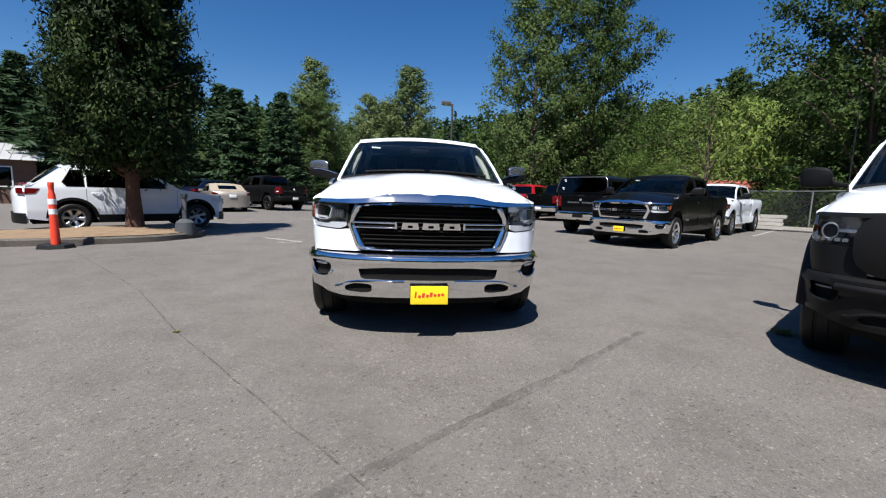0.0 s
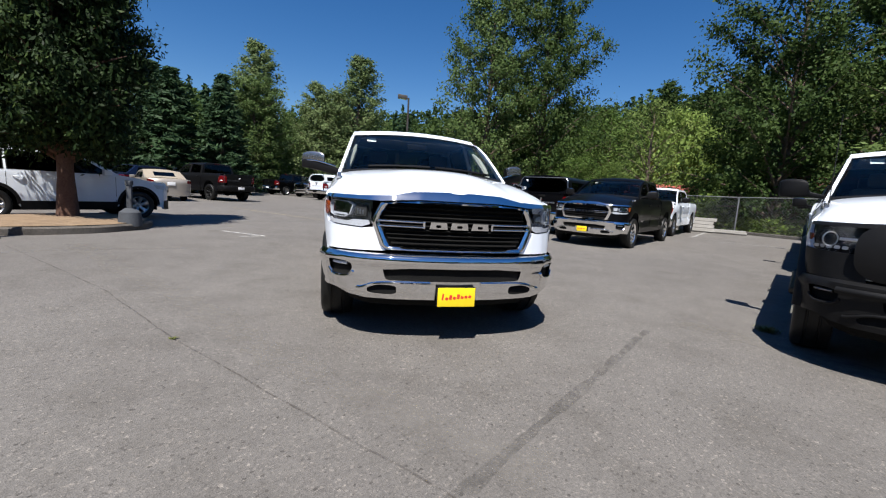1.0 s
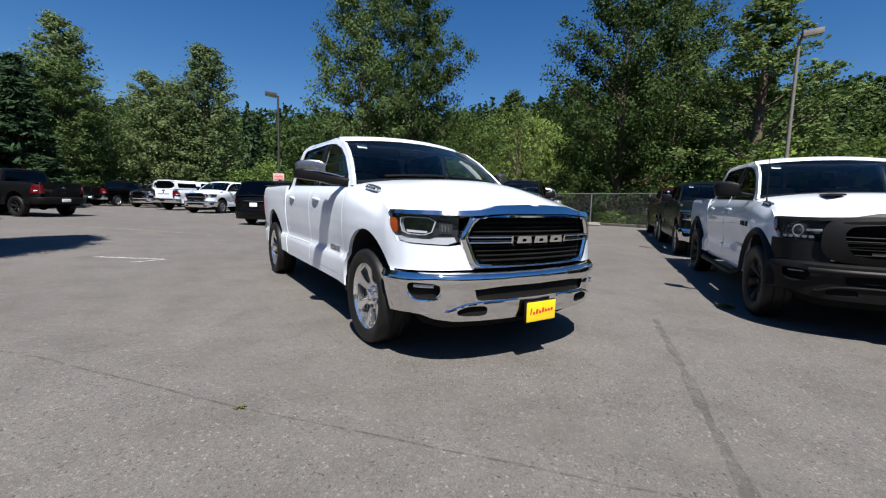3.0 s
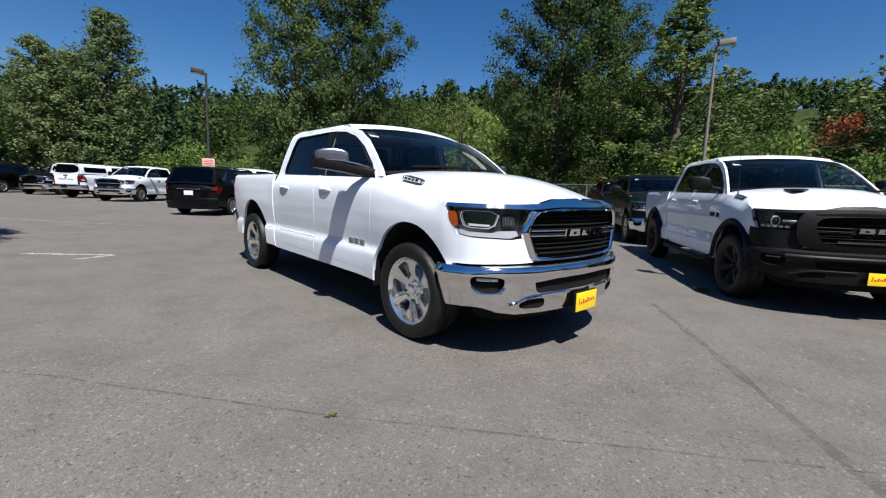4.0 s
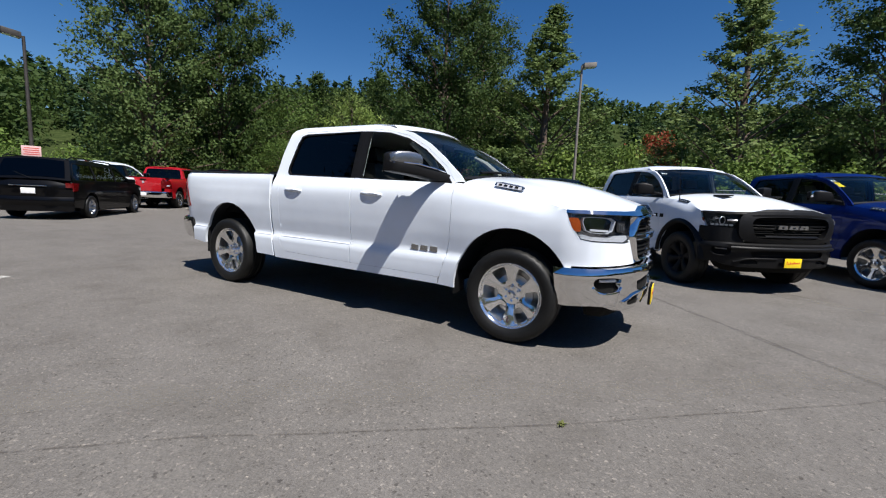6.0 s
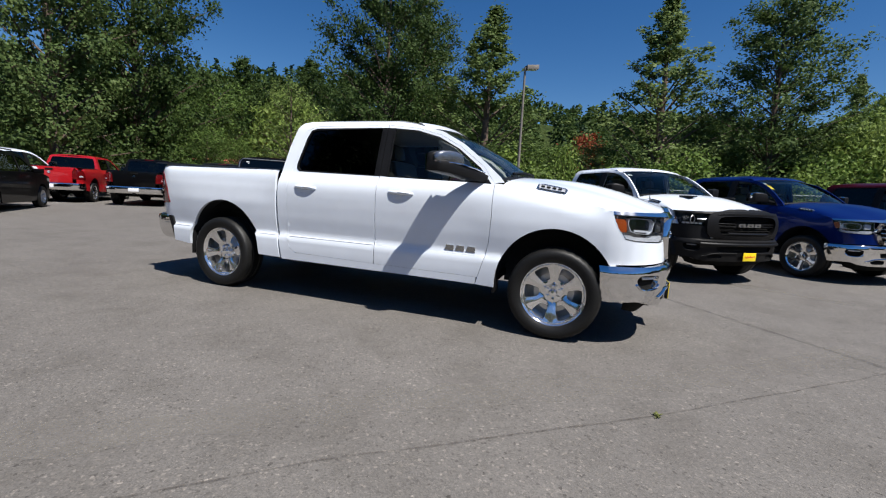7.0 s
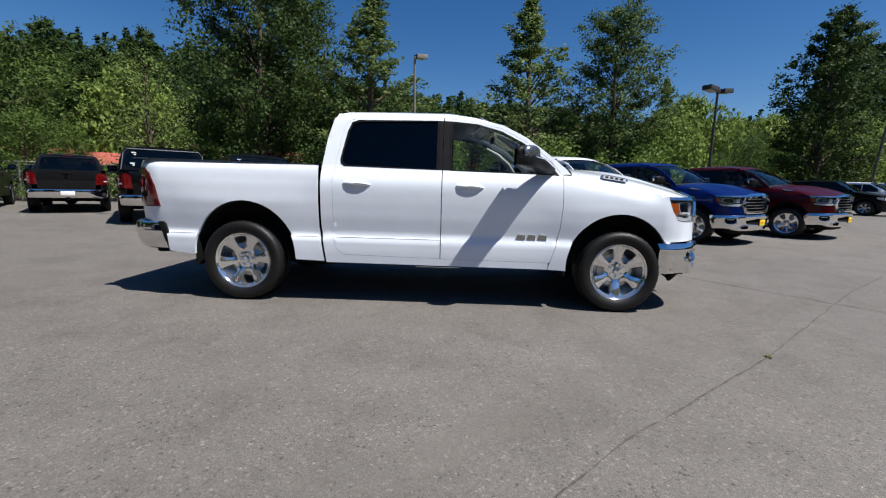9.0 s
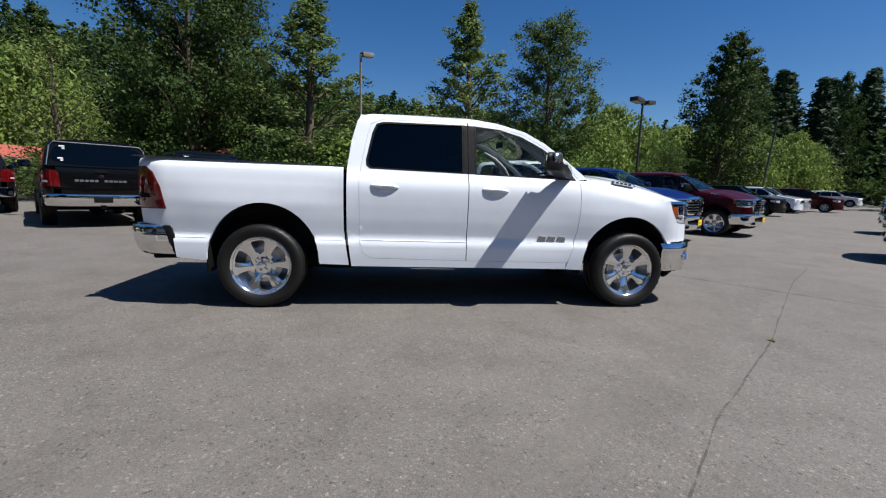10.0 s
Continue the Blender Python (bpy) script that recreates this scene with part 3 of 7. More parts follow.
DOOR_F = [(-0.578, 1.303), (-0.70, 1.455), (-0.945, 1.632), (-1.16, 1.742), (-1.40, 1.806), (-1.728, 1.836), (-1.728, 0.470), (-0.668, 0.462), (-0.612, 0.66), (-0.586, 0.80), (-0.574, 1.01)]
DOOR_R = [(-1.732, 1.836), (-2.58, 1.82), (-2.68, 1.775), (-2.715, 1.66), (-2.77, 1.36), (-2.785, 1.22), (-2.772, 0.64), (-2.745, 0.54), (-2.67, 0.484), (-1.732, 0.470)]
WIN_F = [(-0.622, 1.308), (-0.735, 1.440), (-0.96, 1.605), (-1.17, 1.712), (-1.40, 1.776), (-1.655, 1.800), (-1.655, 1.326)]
WIN_R = [(-1.778, 1.804), (-2.56, 1.788), (-2.625, 1.765), (-2.66, 1.68), (-2.715, 1.42), (-2.71, 1.372), (-2.675, 1.345), (-1.778, 1.328)]
CAB = [(-0.69, 0.398), (-2.845, 0.404), (-2.868, 0.56), (-2.893, 0.76), (-2.898, 1.33), (-2.862, 1.60), (-2.81, 1.80), (-2.765, 1.852), (-2.68, 1.874), (-2.2, 1.884), (-1.70, 1.884), (-1.43, 1.846), (-1.14, 1.772), (-0.93, 1.664), (-0.74, 1.527), (-0.545, 1.368), (-0.50, 1.316), (-0.575, 1.312)]


def pickup(m, label, paint, q=1.0, trim=None, front="bar", wheels="chrome", r=0.395, canopy=None, flares=False, black_nose=False, tag=None, plate="dealer", bed_cover=False, mirrors=None, rear_bumper=None, lift=0.0, group="parked pickup trucks", fine=False, plate_up=0.15):
    """A crew-cab pickup truck. q: coarseness."""
    trim = trim or CHROME
    rear_bumper = rear_bumper or trim
    T = thing("pickup_truck", m, label, "pickup truck", group)
    B = new("body")
    B.parent = T
    B.matrix_local = pose(0, 0, lift)
    st = 0.045 * q

    def put(name, bm, mat, lab="", parent=None, smooth=40.0):
        if mat in (GLASS, PRIVACY, LENS):
            face_out(bm, (-1.6, 0, 1.1))
        return part(name, bm, mat, parent or B, lab, smooth)

    front_arch = arch(-0.015, 0.435, 0.500, 0.520, 185, 0)
    rear_arch = arch(-3.645, 0.455, 0.498, 0.532, 180, 0)
    for side in (-1, 1):
        inw = lambda co, s=side: (0, -s * 0.03, 0)
        # front fender, wrapped round the corner
        o = [(u_of_x(-0.5755), 1.306), (u_of_x(-0.5715), 1.01), (u_of_x(-0.5835), 0.80), (u_of_x(-0.6095), 0.66), (u_of_x(-0.667), 0.46), (u_of_x(-0.685), 0.398), (u_of_x(-0.52), 0.392)]
        o += [(u_of_x(x), z) for x, z in front_arch]
        o += [(u_of_x(0.473), 0.70), (0.90, 0.712), (0.585, 0.722), (0.60, 0.76), (0.672, 0.895), (0.745, 0.884), (1.04, 0.893), (1.13, 0.908), (1.215, 1.05), (1.238, 1.122)]
        o += [(u_of_x(x), hood_edge(x)) for x in (0.40, 0.25, 0.1, -0.1, -0.3, -0.5)]
        put("fender", panel(o, [], lambda u, z, s=side: fender_at(u, z, s), st, inw), paint)
        at = lambda x, z, s=side: Vector((x, s * flank(x, z), z))
        holes = []
        for name, outl, win, gl in (("front_door", DOOR_F, WIN_F, GLASS), ("rear_door", DOOR_R, WIN_R, PRIVACY)):
            d = put(name, panel(shrink(outl, 0.003), [win], at, st, inw), paint)
            put("window", panel(shrink(win, -0.004), [], lambda x, z, s=side: Vector((x, s * (flank(x, z) - 0.012), z)), st * 2), gl, parent=d)
            put("window_seal", panel(shrink(win, -0.010), [shrink(win, 0.012)], lambda x, z, s=side: Vector((x, s * (flank(x, z) + 0.003), z)), st, lambda co, s=side: (0, -s * 0.014, 0)), PLASTIC, "black window seal", d)
            hx = -1.58 if name == "front_door" else -2.66
            h = bmesh.new()
            out = flank(hx, 1.15)
            ps = [(hx - 0.01 + 0.255 * k / 8, side * (out - 0.006 + 0.013 * math.sin(math.pi * k / 8) ** 0.5), 1.180 - 0.012 * k / 8) for k in range(9)]
            tube(h, ps, [0.012, 0.017] + [0.019] * 5 + [0.017, 0.012], 10)
            put("door_handle", h, paint, "", d)
            if fine:
                hs = bmesh.new()
                tube(hs, [(px, py + side * 0.0155, pz + 0.002) for px, py, pz in ps[3:-1]], [0.003] + [0.005] * 3 + [0.003], 8)
                put("handle_strip", hs, CHROME, "chrome handle strip", d)
            cup = bmesh.new()
            lip = out + (0.004 if fine else 0.014)
            box(cup, hx + 0.06, hx + 0.18, min(side * 0.985, side * lip), max(side * 0.985, side * lip), 1.118, 1.160, 0.003)
            put("handle_cup", cup, paint, parent=d)
            if fine:
                x0, x1 = (-0.64, -1.722) if name == "front_door" else (-1.738, -2.765)
                put("body_crease", crease(x0, x1, side, FLANK), paint, parent=d)
        if fine:
            put("body_crease", crease(-2.93, -3.135, side, BED), paint)
            put("body_crease", crease(-4.15, -4.425, side, BED), paint)
        post = [(-1.655, 1.802), (-1.728, 1.806), (-1.728, 1.326), (-1.655, 1.326)]
        post2 = [(-1.733, 1.806), (-1.778, 1.806), (-1.778, 1.327), (-1.733, 1.326)]
        for pp in (post, post2):
            put("door_post", panel(pp, [], lambda x, z, s=side: Vector((x, s * (flank(x, z) + 0.003), z)), st, inw), PLASTIC, "black door post")
        ring = DOOR_F[:6] + DOOR_R[1:] + DOOR_F[7:]
        put("cab_side", panel(CAB, [ring], at, st, inw), paint)
        # inner trim of the doors, and the dark gap behind the cab
        put("inner_trim", panel([(-0.55, 1.30), (-2.86, 1.33), (-2.84, 0.42), (-0.69, 0.42)], [], lambda x, z, s=side: Vector((x, s * (flank(x, z) - 0.07), z)), 0.2, lambda co, s=side: (0, s * 0.03, 0)), CABIN, "dark inner trim")
        bo = [(-2.926, 1.338), (-2.921, 0.76), (-2.897, 0.58), (-2.871, 0.415), (-3.14, 0.425)] + rear_arch[::-1] + [(-4.145, 0.448), (-4.40, 0.470), (-4.43, 0.735), (-4.74, 0.745), (-4.75, 0.90), (-4.464, 0.905), (-4.506, 1.10), (-4.570, 1.228), (-4.642, 1.275), (-4.752, 1.276), (-4.755, 1.345), (-4.60, 1.358)]
        put("bed_side", panel(bo, [], lambda x, z, s=side: Vector((x, s * flank(x, z, BED), z)), st, inw), paint)
        rail = bmesh.new()
        sheet(rail, lambda u, v, s=side: Vector((-2.92 - 1.83 * u, s * (0.965 - 0.115 * v), 1.338 + 0.020 * u + 0.014 * math.sin(math.pi * v))), 12, 4)
        put("bed_rail", rail, PLASTIC, "black bed rail cap")
        # wheel housings
        for cx, cz, rx in ((-0.015, 0.425, 0.497), (-3.645, 0.445, 0.497)):
            lin = bmesh.new()
            sheet(lin, lambda u, v, s=side, cx=cx, cz=cz, rx=rx: Vector((cx + (rx + 0.012) * math.cos(math.pi * u), s * ((flank(cx + rx * math.cos(math.pi * u), cz + (rx + 0.045) * math.sin(math.pi * u)) - 0.006) * (1 - v) + 0.005 * v), cz + (rx + 0.045) * math.sin(math.pi * u))), 16, 2)
            sheet(lin, lambda u, v, s=side, cx=cx, cz=cz, rx=rx: Vector((cx + rx * (2 * u - 1), s * 0.54, 0.38 + (cz + rx - 0.36) * v)), 2, 2)
            put("wheel_liner", lin, LINER, "black wheel housing")
        flap = boxed(-4.155, -4.125, min(side * 0.80, side * 0.985), max(side * 0.80, side * 0.985), 0.33, 0.60, 0.006)
        put("mud_flap", flap, PLASTIC, "black mud flap")
        if fine:
            flap = boxed(-0.535, -0.512, min(side * 0.80, side * 0.995), max(side * 0.80, side * 0.995), 0.335, 0.56, 0.006)
            put("mud_flap", flap, PLASTIC, "black mud flap")
        # tail lamp wrapped round the corner
        tl = [(-4.468, 0.910), (-4.752, 0.910), (-4.752, 1.270), (-4.645, 1.268), (-4.575, 1.222), (-4.512, 1.10)]
        lamp = put("tail_lamp", panel(tl, [], lambda x, z, s=side: Vector((x, s * (flank(x, z, BED) + 0.010), z)), st, inw), TAIL, "dark red tail lamp")
        put("reverse_lens", panel([(-4.60, 1.06), (-4.72, 1.06), (-4.72, 1.10), (-4.61, 1.10)], [], lambda x, z, s=side: Vector((x, s * (flank(x, z, BED) + 0.013), z - 0.06)), st), MATT if fine else LAMP_WHITE, "smoked lens" if fine else "pale reversing lens", lamp)
        back_lens = panel([(side * 0.865, 0.91), (side * 0.70, 0.91), (side * 0.715, 1.20), (side * 0.76, 1.268), (side * 0.865, 1.27)], [], lambda y, z: Vector((-4.772 + 0.09 * max(0, (abs(y) - 0.76) / 0.1) ** 2 * 0.6, y, z)), st, lambda co: (0.02, 0, 0))
        put("rear_lens", back_lens, TAIL, "red rear lens", lamp)
        # head lamp
        hl = [(0.672, 1.100), (1.232, 1.112), (1.218, 1.052), (1.132, 0.912), (1.04, 0.898), (0.748, 0.889), (0.682, 0.915)]
        at_n = lambda off, s=side: (lambda u, z: Vector((nose(u, off + (0.95 - z) * 0.07 + corner(u, z))[0], s * nose(u, off + (0.95 - z) * 0.07 + corner(u, z))[1], z)))
        hd = put("head_lamp", panel(hl, [], at_n(-0.035), st, lambda co, s=side: (0.03, s * 0.012, 0)), SMOKED if front == "bars" else (LAMP_DARK if fine else CABIN), "dark head lamp housing")
        bowl = smooth_rim([(0.832, 1.076), (1.108, 1.084), (1.122, 1.04), (1.085, 0.962), (0.872, 0.955)], 1) if fine else smooth_rim([(0.84, 1.06), (1.10, 1.07), (1.10, 0.97), (0.86, 0.95)], 2)
        put("reflector", panel(bowl, [shrink(bowl, 0.010)] if fine else [], at_n(-0.010 if fine else -0.016), st * 0.6, lambda co, s=side: (-0.02, -s * 0.02, 0)), CABIN if black_nose else LAMP_SILVER, "lamp bezel", hd)
        put("projector", panel(shrink(bowl, 0.010) if fine else smooth_rim(shrink(bowl, 0.022), 1), [], at_n(-0.026 if fine else -0.012), st * 0.6, lambda co, s=side: (-0.01, -s * 0.01, 0)), GRAPHITE if black_nose else SMOKED, "dark projector lens", hd)
        if fine:
            put("lens_bar", panel([(0.90, 0.985), (1.06, 0.990), (1.052, 0.974), (0.905, 0.970)], [], at_n(-0.020), st * 0.6, lambda co, s=side: (-0.01, -s * 0.01, 0)), LAMP_SILVER, "bright lens bar", hd)
            for du in (0.0, 0.022, 0.044):
                put("lamp_mark", panel([(0.742 + du, 0.985), (0.752 + du, 0.985), (0.754 + du, 1.018 + du * 0.3), (0.744 + du, 1.018 + du * 0.3)], [], at_n(-0.008), 0.03, lambda co, s=side: (-0.006, -s * 0.006, 0)), STEEL, "", hd)
        put("inner_lamp", panel(rounded(0.720, 0.815, 0.972, 1.055, 0.012), [], at_n(-0.014), st * 0.6, lambda co, s=side: (-0.01, -s * 0.01, 0)), CABIN if fine or black_nose else LAMP_SILVER, "small inner lamp", hd)
        put("light_strip", panel([(0.705, 0.945), (0.84, 0.942), (0.88, 0.928), (1.05, 0.932), (1.10, 0.945), (1.135, 0.945), (1.115, 0.915), (1.04, 0.902), (0.75, 0.893), (0.69, 0.915)], [], at_n(-0.012), st * 0.6, lambda co, s=side: (-0.012, -s * 0.01, 0)), GRAPHITE if black_nose else LAMP_SILVER, "lamp strip", hd)
        put("side_marker", panel(smooth_rim([(1.140, 1.070), (1.212, 1.072), (1.196, 1.01), (1.168, 0.968), (1.122, 0.968)], 1) if not black_nose else [(1.165, 1.030), (1.200, 1.032), (1.186, 0.985), (1.160, 0.975)], [], at_n(0.001), st * 0.6, lambda co, s=side: (-0.02, -s * 0.02, 0)), AMBER, "amber side marker", hd)
        put("lens", panel(hl, [], at_n(0.004), st), LENS, "clear lamp lens", hd)
        # mirror: a long low housing with a small cap on its outer end
        def pod(keys, p=0.46, s=side):
            bm = bmesh.new()
            col = lambda u, i: lerp_list([(k / (len(keys) - 1), row[i]) for k, row in enumerate(keys)], u)
            def at_pod(u, v):
                c, n = math.cos(math.tau * v), math.sin(math.tau * v)
                return Vector((col(u, 1) + col(u, 2) * math.copysign(abs(c) ** p, c), s * col(u, 0), col(u, 3) + col(u, 4) * math.copysign(abs(n) ** p, n)))
            sheet(bm, at_pod, 14, 16)
            bmesh.ops.remove_doubles(bm, verts=bm.verts[:], dist=0.0008)
            return bm

        sweep = lambda y: 0.29 * max(0.0, y - 0.90) if fine else 0.0
        MIRROR = [(0.93, -0.72, 0.040, 1.36, 0.022), (1.06, -0.765, 0.050, 1.385, 0.028), (1.068, -0.80, 0.070, 1.44, 0.085), (1.20, -0.84, 0.080, 1.447, 0.098), (1.29, -0.87, 0.072, 1.447, 0.094), (1.312, -0.88, 0.045, 1.445, 0.075), (1.316, -0.88, 0.0, 1.445, 0.0)]
        mr = put("mirror", pod(MIRROR, 0.30) if not fine else pod([(y, x - sweep(y), d, z, h) for y, x, d, z, h in ((0.90, -0.70, 0.06, 1.345, 0.030), (0.96, -0.72, 0.062, 1.350, 0.036), (1.04, -0.765, 0.075, 1.368, 0.046), (1.13, -0.82, 0.085, 1.396, 0.050), (1.22, -0.86, 0.085, 1.410, 0.050), (1.29, -0.885, 0.078, 1.418, 0.048), (1.322, -0.90, 0.060, 1.42, 0.042), (1.327, -0.90, 0.0, 1.42, 0.0))], 0.22), PLASTIC, "black door mirror")
        cap = [(1.078, 0.0, 0.0, 1.468, 0.0), (1.082, 0.0, 0.8, 1.470, 0.056), (1.13, 0.0, 0.95, 1.480, 0.066), (1.20, 0.0, 1.0, 1.485, 0.068), (1.27, 0.0, 0.95, 1.483, 0.064), (1.315, 0.0, 0.75, 1.476, 0.052), (1.328, 0.0, 0.0, 1.470, 0.0)]
        axis = lambda y: -0.835 - 0.30 * (y - 1.08) - sweep(y)
        put("mirror_cap", pod([(y, axis(y) + 0.030, 0.036 * d, z, h) for y, _, d, z, h in cap], 0.42), (CAP_SILVER if fine else CHROME) if trim is CHROME and not mirrors else PLASTIC, "silver mirror cap" if trim is CHROME else "", mr)
        put("mirror_back", pod([(y - 0.002, axis(y) - 0.030, 0.040 * d, z - 0.001, h * 0.985) for y, _, d, z, h in cap], 0.36), PLASTIC, "black mirror back", mr)
        if fine:
            strip_ = bmesh.new()
            tube(strip_, [(x - sweep(y), side * y, z) for x, y, z in ((-0.655, 0.95, 1.392), (-0.685, 1.04, 1.418), (-0.745, 1.16, 1.446), (-0.80, 1.26, 1.452), (-0.845, 1.322, 1.448))], [0.004, 0.006, 0.006, 0.006, 0.004], 6)
            put("mirror_strip", strip_, CHROME, "thin chrome mirror strip", mr)
        gls = boxed(-0.950, -0.944, min(side * 1.08, side * 1.30), max(side * 1.08, side * 1.30), 1.375, 1.52, 0.0)
        for v in gls.verts:
            v.co.x -= 0.25 * (abs(v.co.y) - 1.16) + sweep(abs(v.co.y))
        put("mirror_glass", gls, CHROME, "mirror glass", mr)
        # sail in the window's front corner
        put("mirror_sail", panel([(-0.615, 1.30), (-0.73, 1.433), (-0.80, 1.433), (-0.80, 1.315)], [], lambda x, z, s=side: Vector((x, s * (flank(x, z) + 0.004), z)), st, inw), PLASTIC, "black mirror sail")
        # badges without words
        for bx in (-0.995, -0.895, -0.79):
            bd = panel([(bx, 0.685), (bx + 0.082, 0.68), (bx + 0.082, 0.728), (bx + 0.012, 0.732)], [], lambda x, z, s=side: Vector((x, s * (flank(x, z) + 0.010), z)), 0.1, inw)
            put("badge", bd, CAP_SILVER, "bright metal door badge")
        up = 0.030 if fine else 0.0
        hb = panel(smooth_rim([(-0.22, 1.258), (0.03, 1.222), (0.045, 1.248), (0.02, 1.265), (-0.195, 1.300)], 1), [], lambda x, z, s=side: Vector((x, s * (flank(x, z + up) + 0.008), z + up)), 0.05, inw)
        hbo = put("fender_badge", hb, CAP_SILVER, "silver fender badge")
        put("badge_field", panel([(-0.195, 1.258), (0.022, 1.230), (0.022, 1.254), (-0.19, 1.289)], [], lambda x, z, s=side: Vector((x, s * (flank(x, z + up) + 0.011), z + up)), 0.1, inw), LAMP_SILVER if fine else PLASTIC, "badge field", hbo)
        for k in range(4):
            x0 = -0.178 + 0.047 * k
            put("badge_bar", panel([(x0, 1.266 - 0.0063 * k), (x0 + 0.030, 1.262 - 0.0063 * k), (x0 + 0.033, 1.278 - 0.0068 * k), (x0 + 0.004, 1.282 - 0.0066 * k)], [], lambda x, z, s=side: Vector((x, s * (flank(x, z + up) + 0.014), z + up)), 0.1, inw), PLASTIC if fine else LAMP_SILVER, "", hbo)
        if flares:
            for cx, cz, rx, rz in ((-0.015, 0.43, 0.485, 0.505), (-3.645, 0.45, 0.485, 0.518)):
                fl = bmesh.new()
                sheet(fl, lambda u, v, s=side: Vector((cx + (rx - 0.01 + 0.10 * v) * math.cos(math.pi * u), s * (flank(cx, 0.8) - 0.03 + 0.075 * math.sin(math.pi * (0.15 + 0.8 * v))), cz - 0.02 + (rz - 0.01 + 0.10 * v) * math.sin(math.pi * u))), 20, 5)
                put("wheel_flare", fl, PLASTIC, "black wheel flare")
            for x0, x1 in ((-0.80, -0.62), (-0.54, -0.45)):
                put("badge", panel([(x0, 0.975), (x1, 0.975), (x1, 1.035), (x0, 1.035)], [], lambda x, z, s=side: Vector((x, s * (flank(x, z) + 0.008), z)), 0.1, inw), PLASTIC, "dark badge block")
            stp = bmesh.new()
            tube(stp, [(-0.65, side * 0.99, 0.40), (-0.75, side * 1.06, 0.34), (-2.6, side * 1.06, 0.34), (-2.7, side * 0.99, 0.40)], [0.04] * 4, 8)
            put("side_step", stp, PLASTIC, "black side step")
            if side < 0:
                an = bmesh.new()
                tube(an, [(-0.24, -0.90, 1.29), (-0.25, -0.90, 1.34), (-0.31, -0.90, 2.12)], [0.012, 0.005, 0.003], 6)
                put("antenna", an, PLASTIC, "thin black whip antenna")
    # bonnet
    hood = bmesh.new()

    def hood_at(u, v):
        w = 2 * v - 1
        a = abs(w)
        xb, yb, zb = -0.40 - 0.10 * a ** 2, 0.925 * w, 1.398 - 0.098 * a ** 3
        s = 1.238 * w
        zf = 1.178 - 0.058 * min(1, a / 0.5) ** 2 if a < 0.5 else 1.1195 - 0.008 * min(1, (a - 0.5) / 0.1)
        xf, yf = nose(s, -0.002 - 0.036 * (1 - min(1, a / 0.62) ** 2) + (0.95 - zf) * 0.07 + corner(s, zf))
        x, y, z = xb + (xf - xb) * u, yb + (yf - yb) * u, zb + (zf - zb) * u
        z += 0.034 * math.sin(math.pi * u) * (1 - a ** 2) + 0.022 * math.sin(math.pi * u)
        z += 0.018 * math.sin(math.pi * u) * math.exp(-((a - 0.0) / 0.42) ** 6)
        if a > 0.55:
            k = ((a - 0.55) / 0.45) ** 3
            we = flank(x, hood_edge(x)) if x < 0.40 else abs(y)
            y += k * (math.copysign(we - 0.004, w) - y) * (1 - u ** 4)
        return Vector((x, y, z))

    sheet(hood, hood_at, max(8, int(22 / q)), max(12, int(40 / q)))
    put("hood", hood, paint)
    if flares:
        for sy in (-0.42, 0.42):
            put("hood_vent", boxed(-0.02, 0.24, sy - 0.07, sy + 0.07, 1.352, 1.375, 0.01), PLASTIC, "black hood vent")
    # chrome brow over grille and lamps
    brow_mat = PLASTIC if black_nose else trim
    bt = [(-1.238, 1.130), (-0.75, 1.132), (-0.52, 1.142), (-0.35, 1.178), (-0.08, 1.188), (0, 1.170), (0.08, 1.188), (0.35, 1.178), (0.52, 1.142), (0.75, 1.132), (1.238, 1.130)]
    bb = [(1.226, 1.104), (0.72, 1.102), (0.60, 1.098), (0.44, 1.112), (0.30, 1.120), (-0.30, 1.120), (-0.44, 1.112), (-0.60, 1.098), (-0.72, 1.102), (-1.226, 1.104)]
    front_at = lambda off: (lambda u, z: Vector((nose(u, off + (0.95 - z) * 0.07)[0], nose(u, off + (0.95 - z) * 0.07)[1], z)))
    back_in = lambda d: (lambda co: (-d, -0.25 * d * (co.y > 0.7) + 0.25 * d * (co.y < -0.7), 0))
    put("brow", panel(bt + bb, [], lambda u, z: front_at(0.034 - 0.5 * max(0, z - 1.098) - 3.0 * max(0, z - 1.135) ** 2 - 0.026 * max(0, min(1, (abs(u) - 0.62) / 0.5)) + corner(u, z))(u, z), st * 0.6, back_in(0.04)), brow_mat, "chrome brow over the grille" if trim is CHROME else "")
    # grille
    go = [(-0.60, 1.092), (-0.44, 1.106), (-0.30, 1.114), (0.30, 1.114), (0.44, 1.106), (0.60, 1.092), (0.648, 0.99), (0.665, 0.93), (0.60, 0.755), (0.56, 0.728), (-0.56, 0.728), (-0.60, 0.755), (-0.665, 0.93), (-0.648, 0.99)]
    gi = smooth_rim([(-0.545, 1.074), (-0.40, 1.086), (0.40, 1.086), (0.545, 1.074), (0.604, 0.985), (0.604, 0.93), (0.54, 0.785), (0.51, 0.760), (-0.51, 0.760), (-0.54, 0.785), (-0.604, 0.93), (-0.604, 0.985)], 2)
    def frame_at(u, z):
        a, b = rim_dist(gi, u, z), rim_dist(go, u, z)
        swell = math.sin(math.pi * max(0.02, a / max(1e-6, a + b))) ** 0.7
        return front_at(0.012 + 0.024 * swell + 0.08 * (z - 0.93) - 0.03 * max(0, abs(u) - 0.56))(u, z)

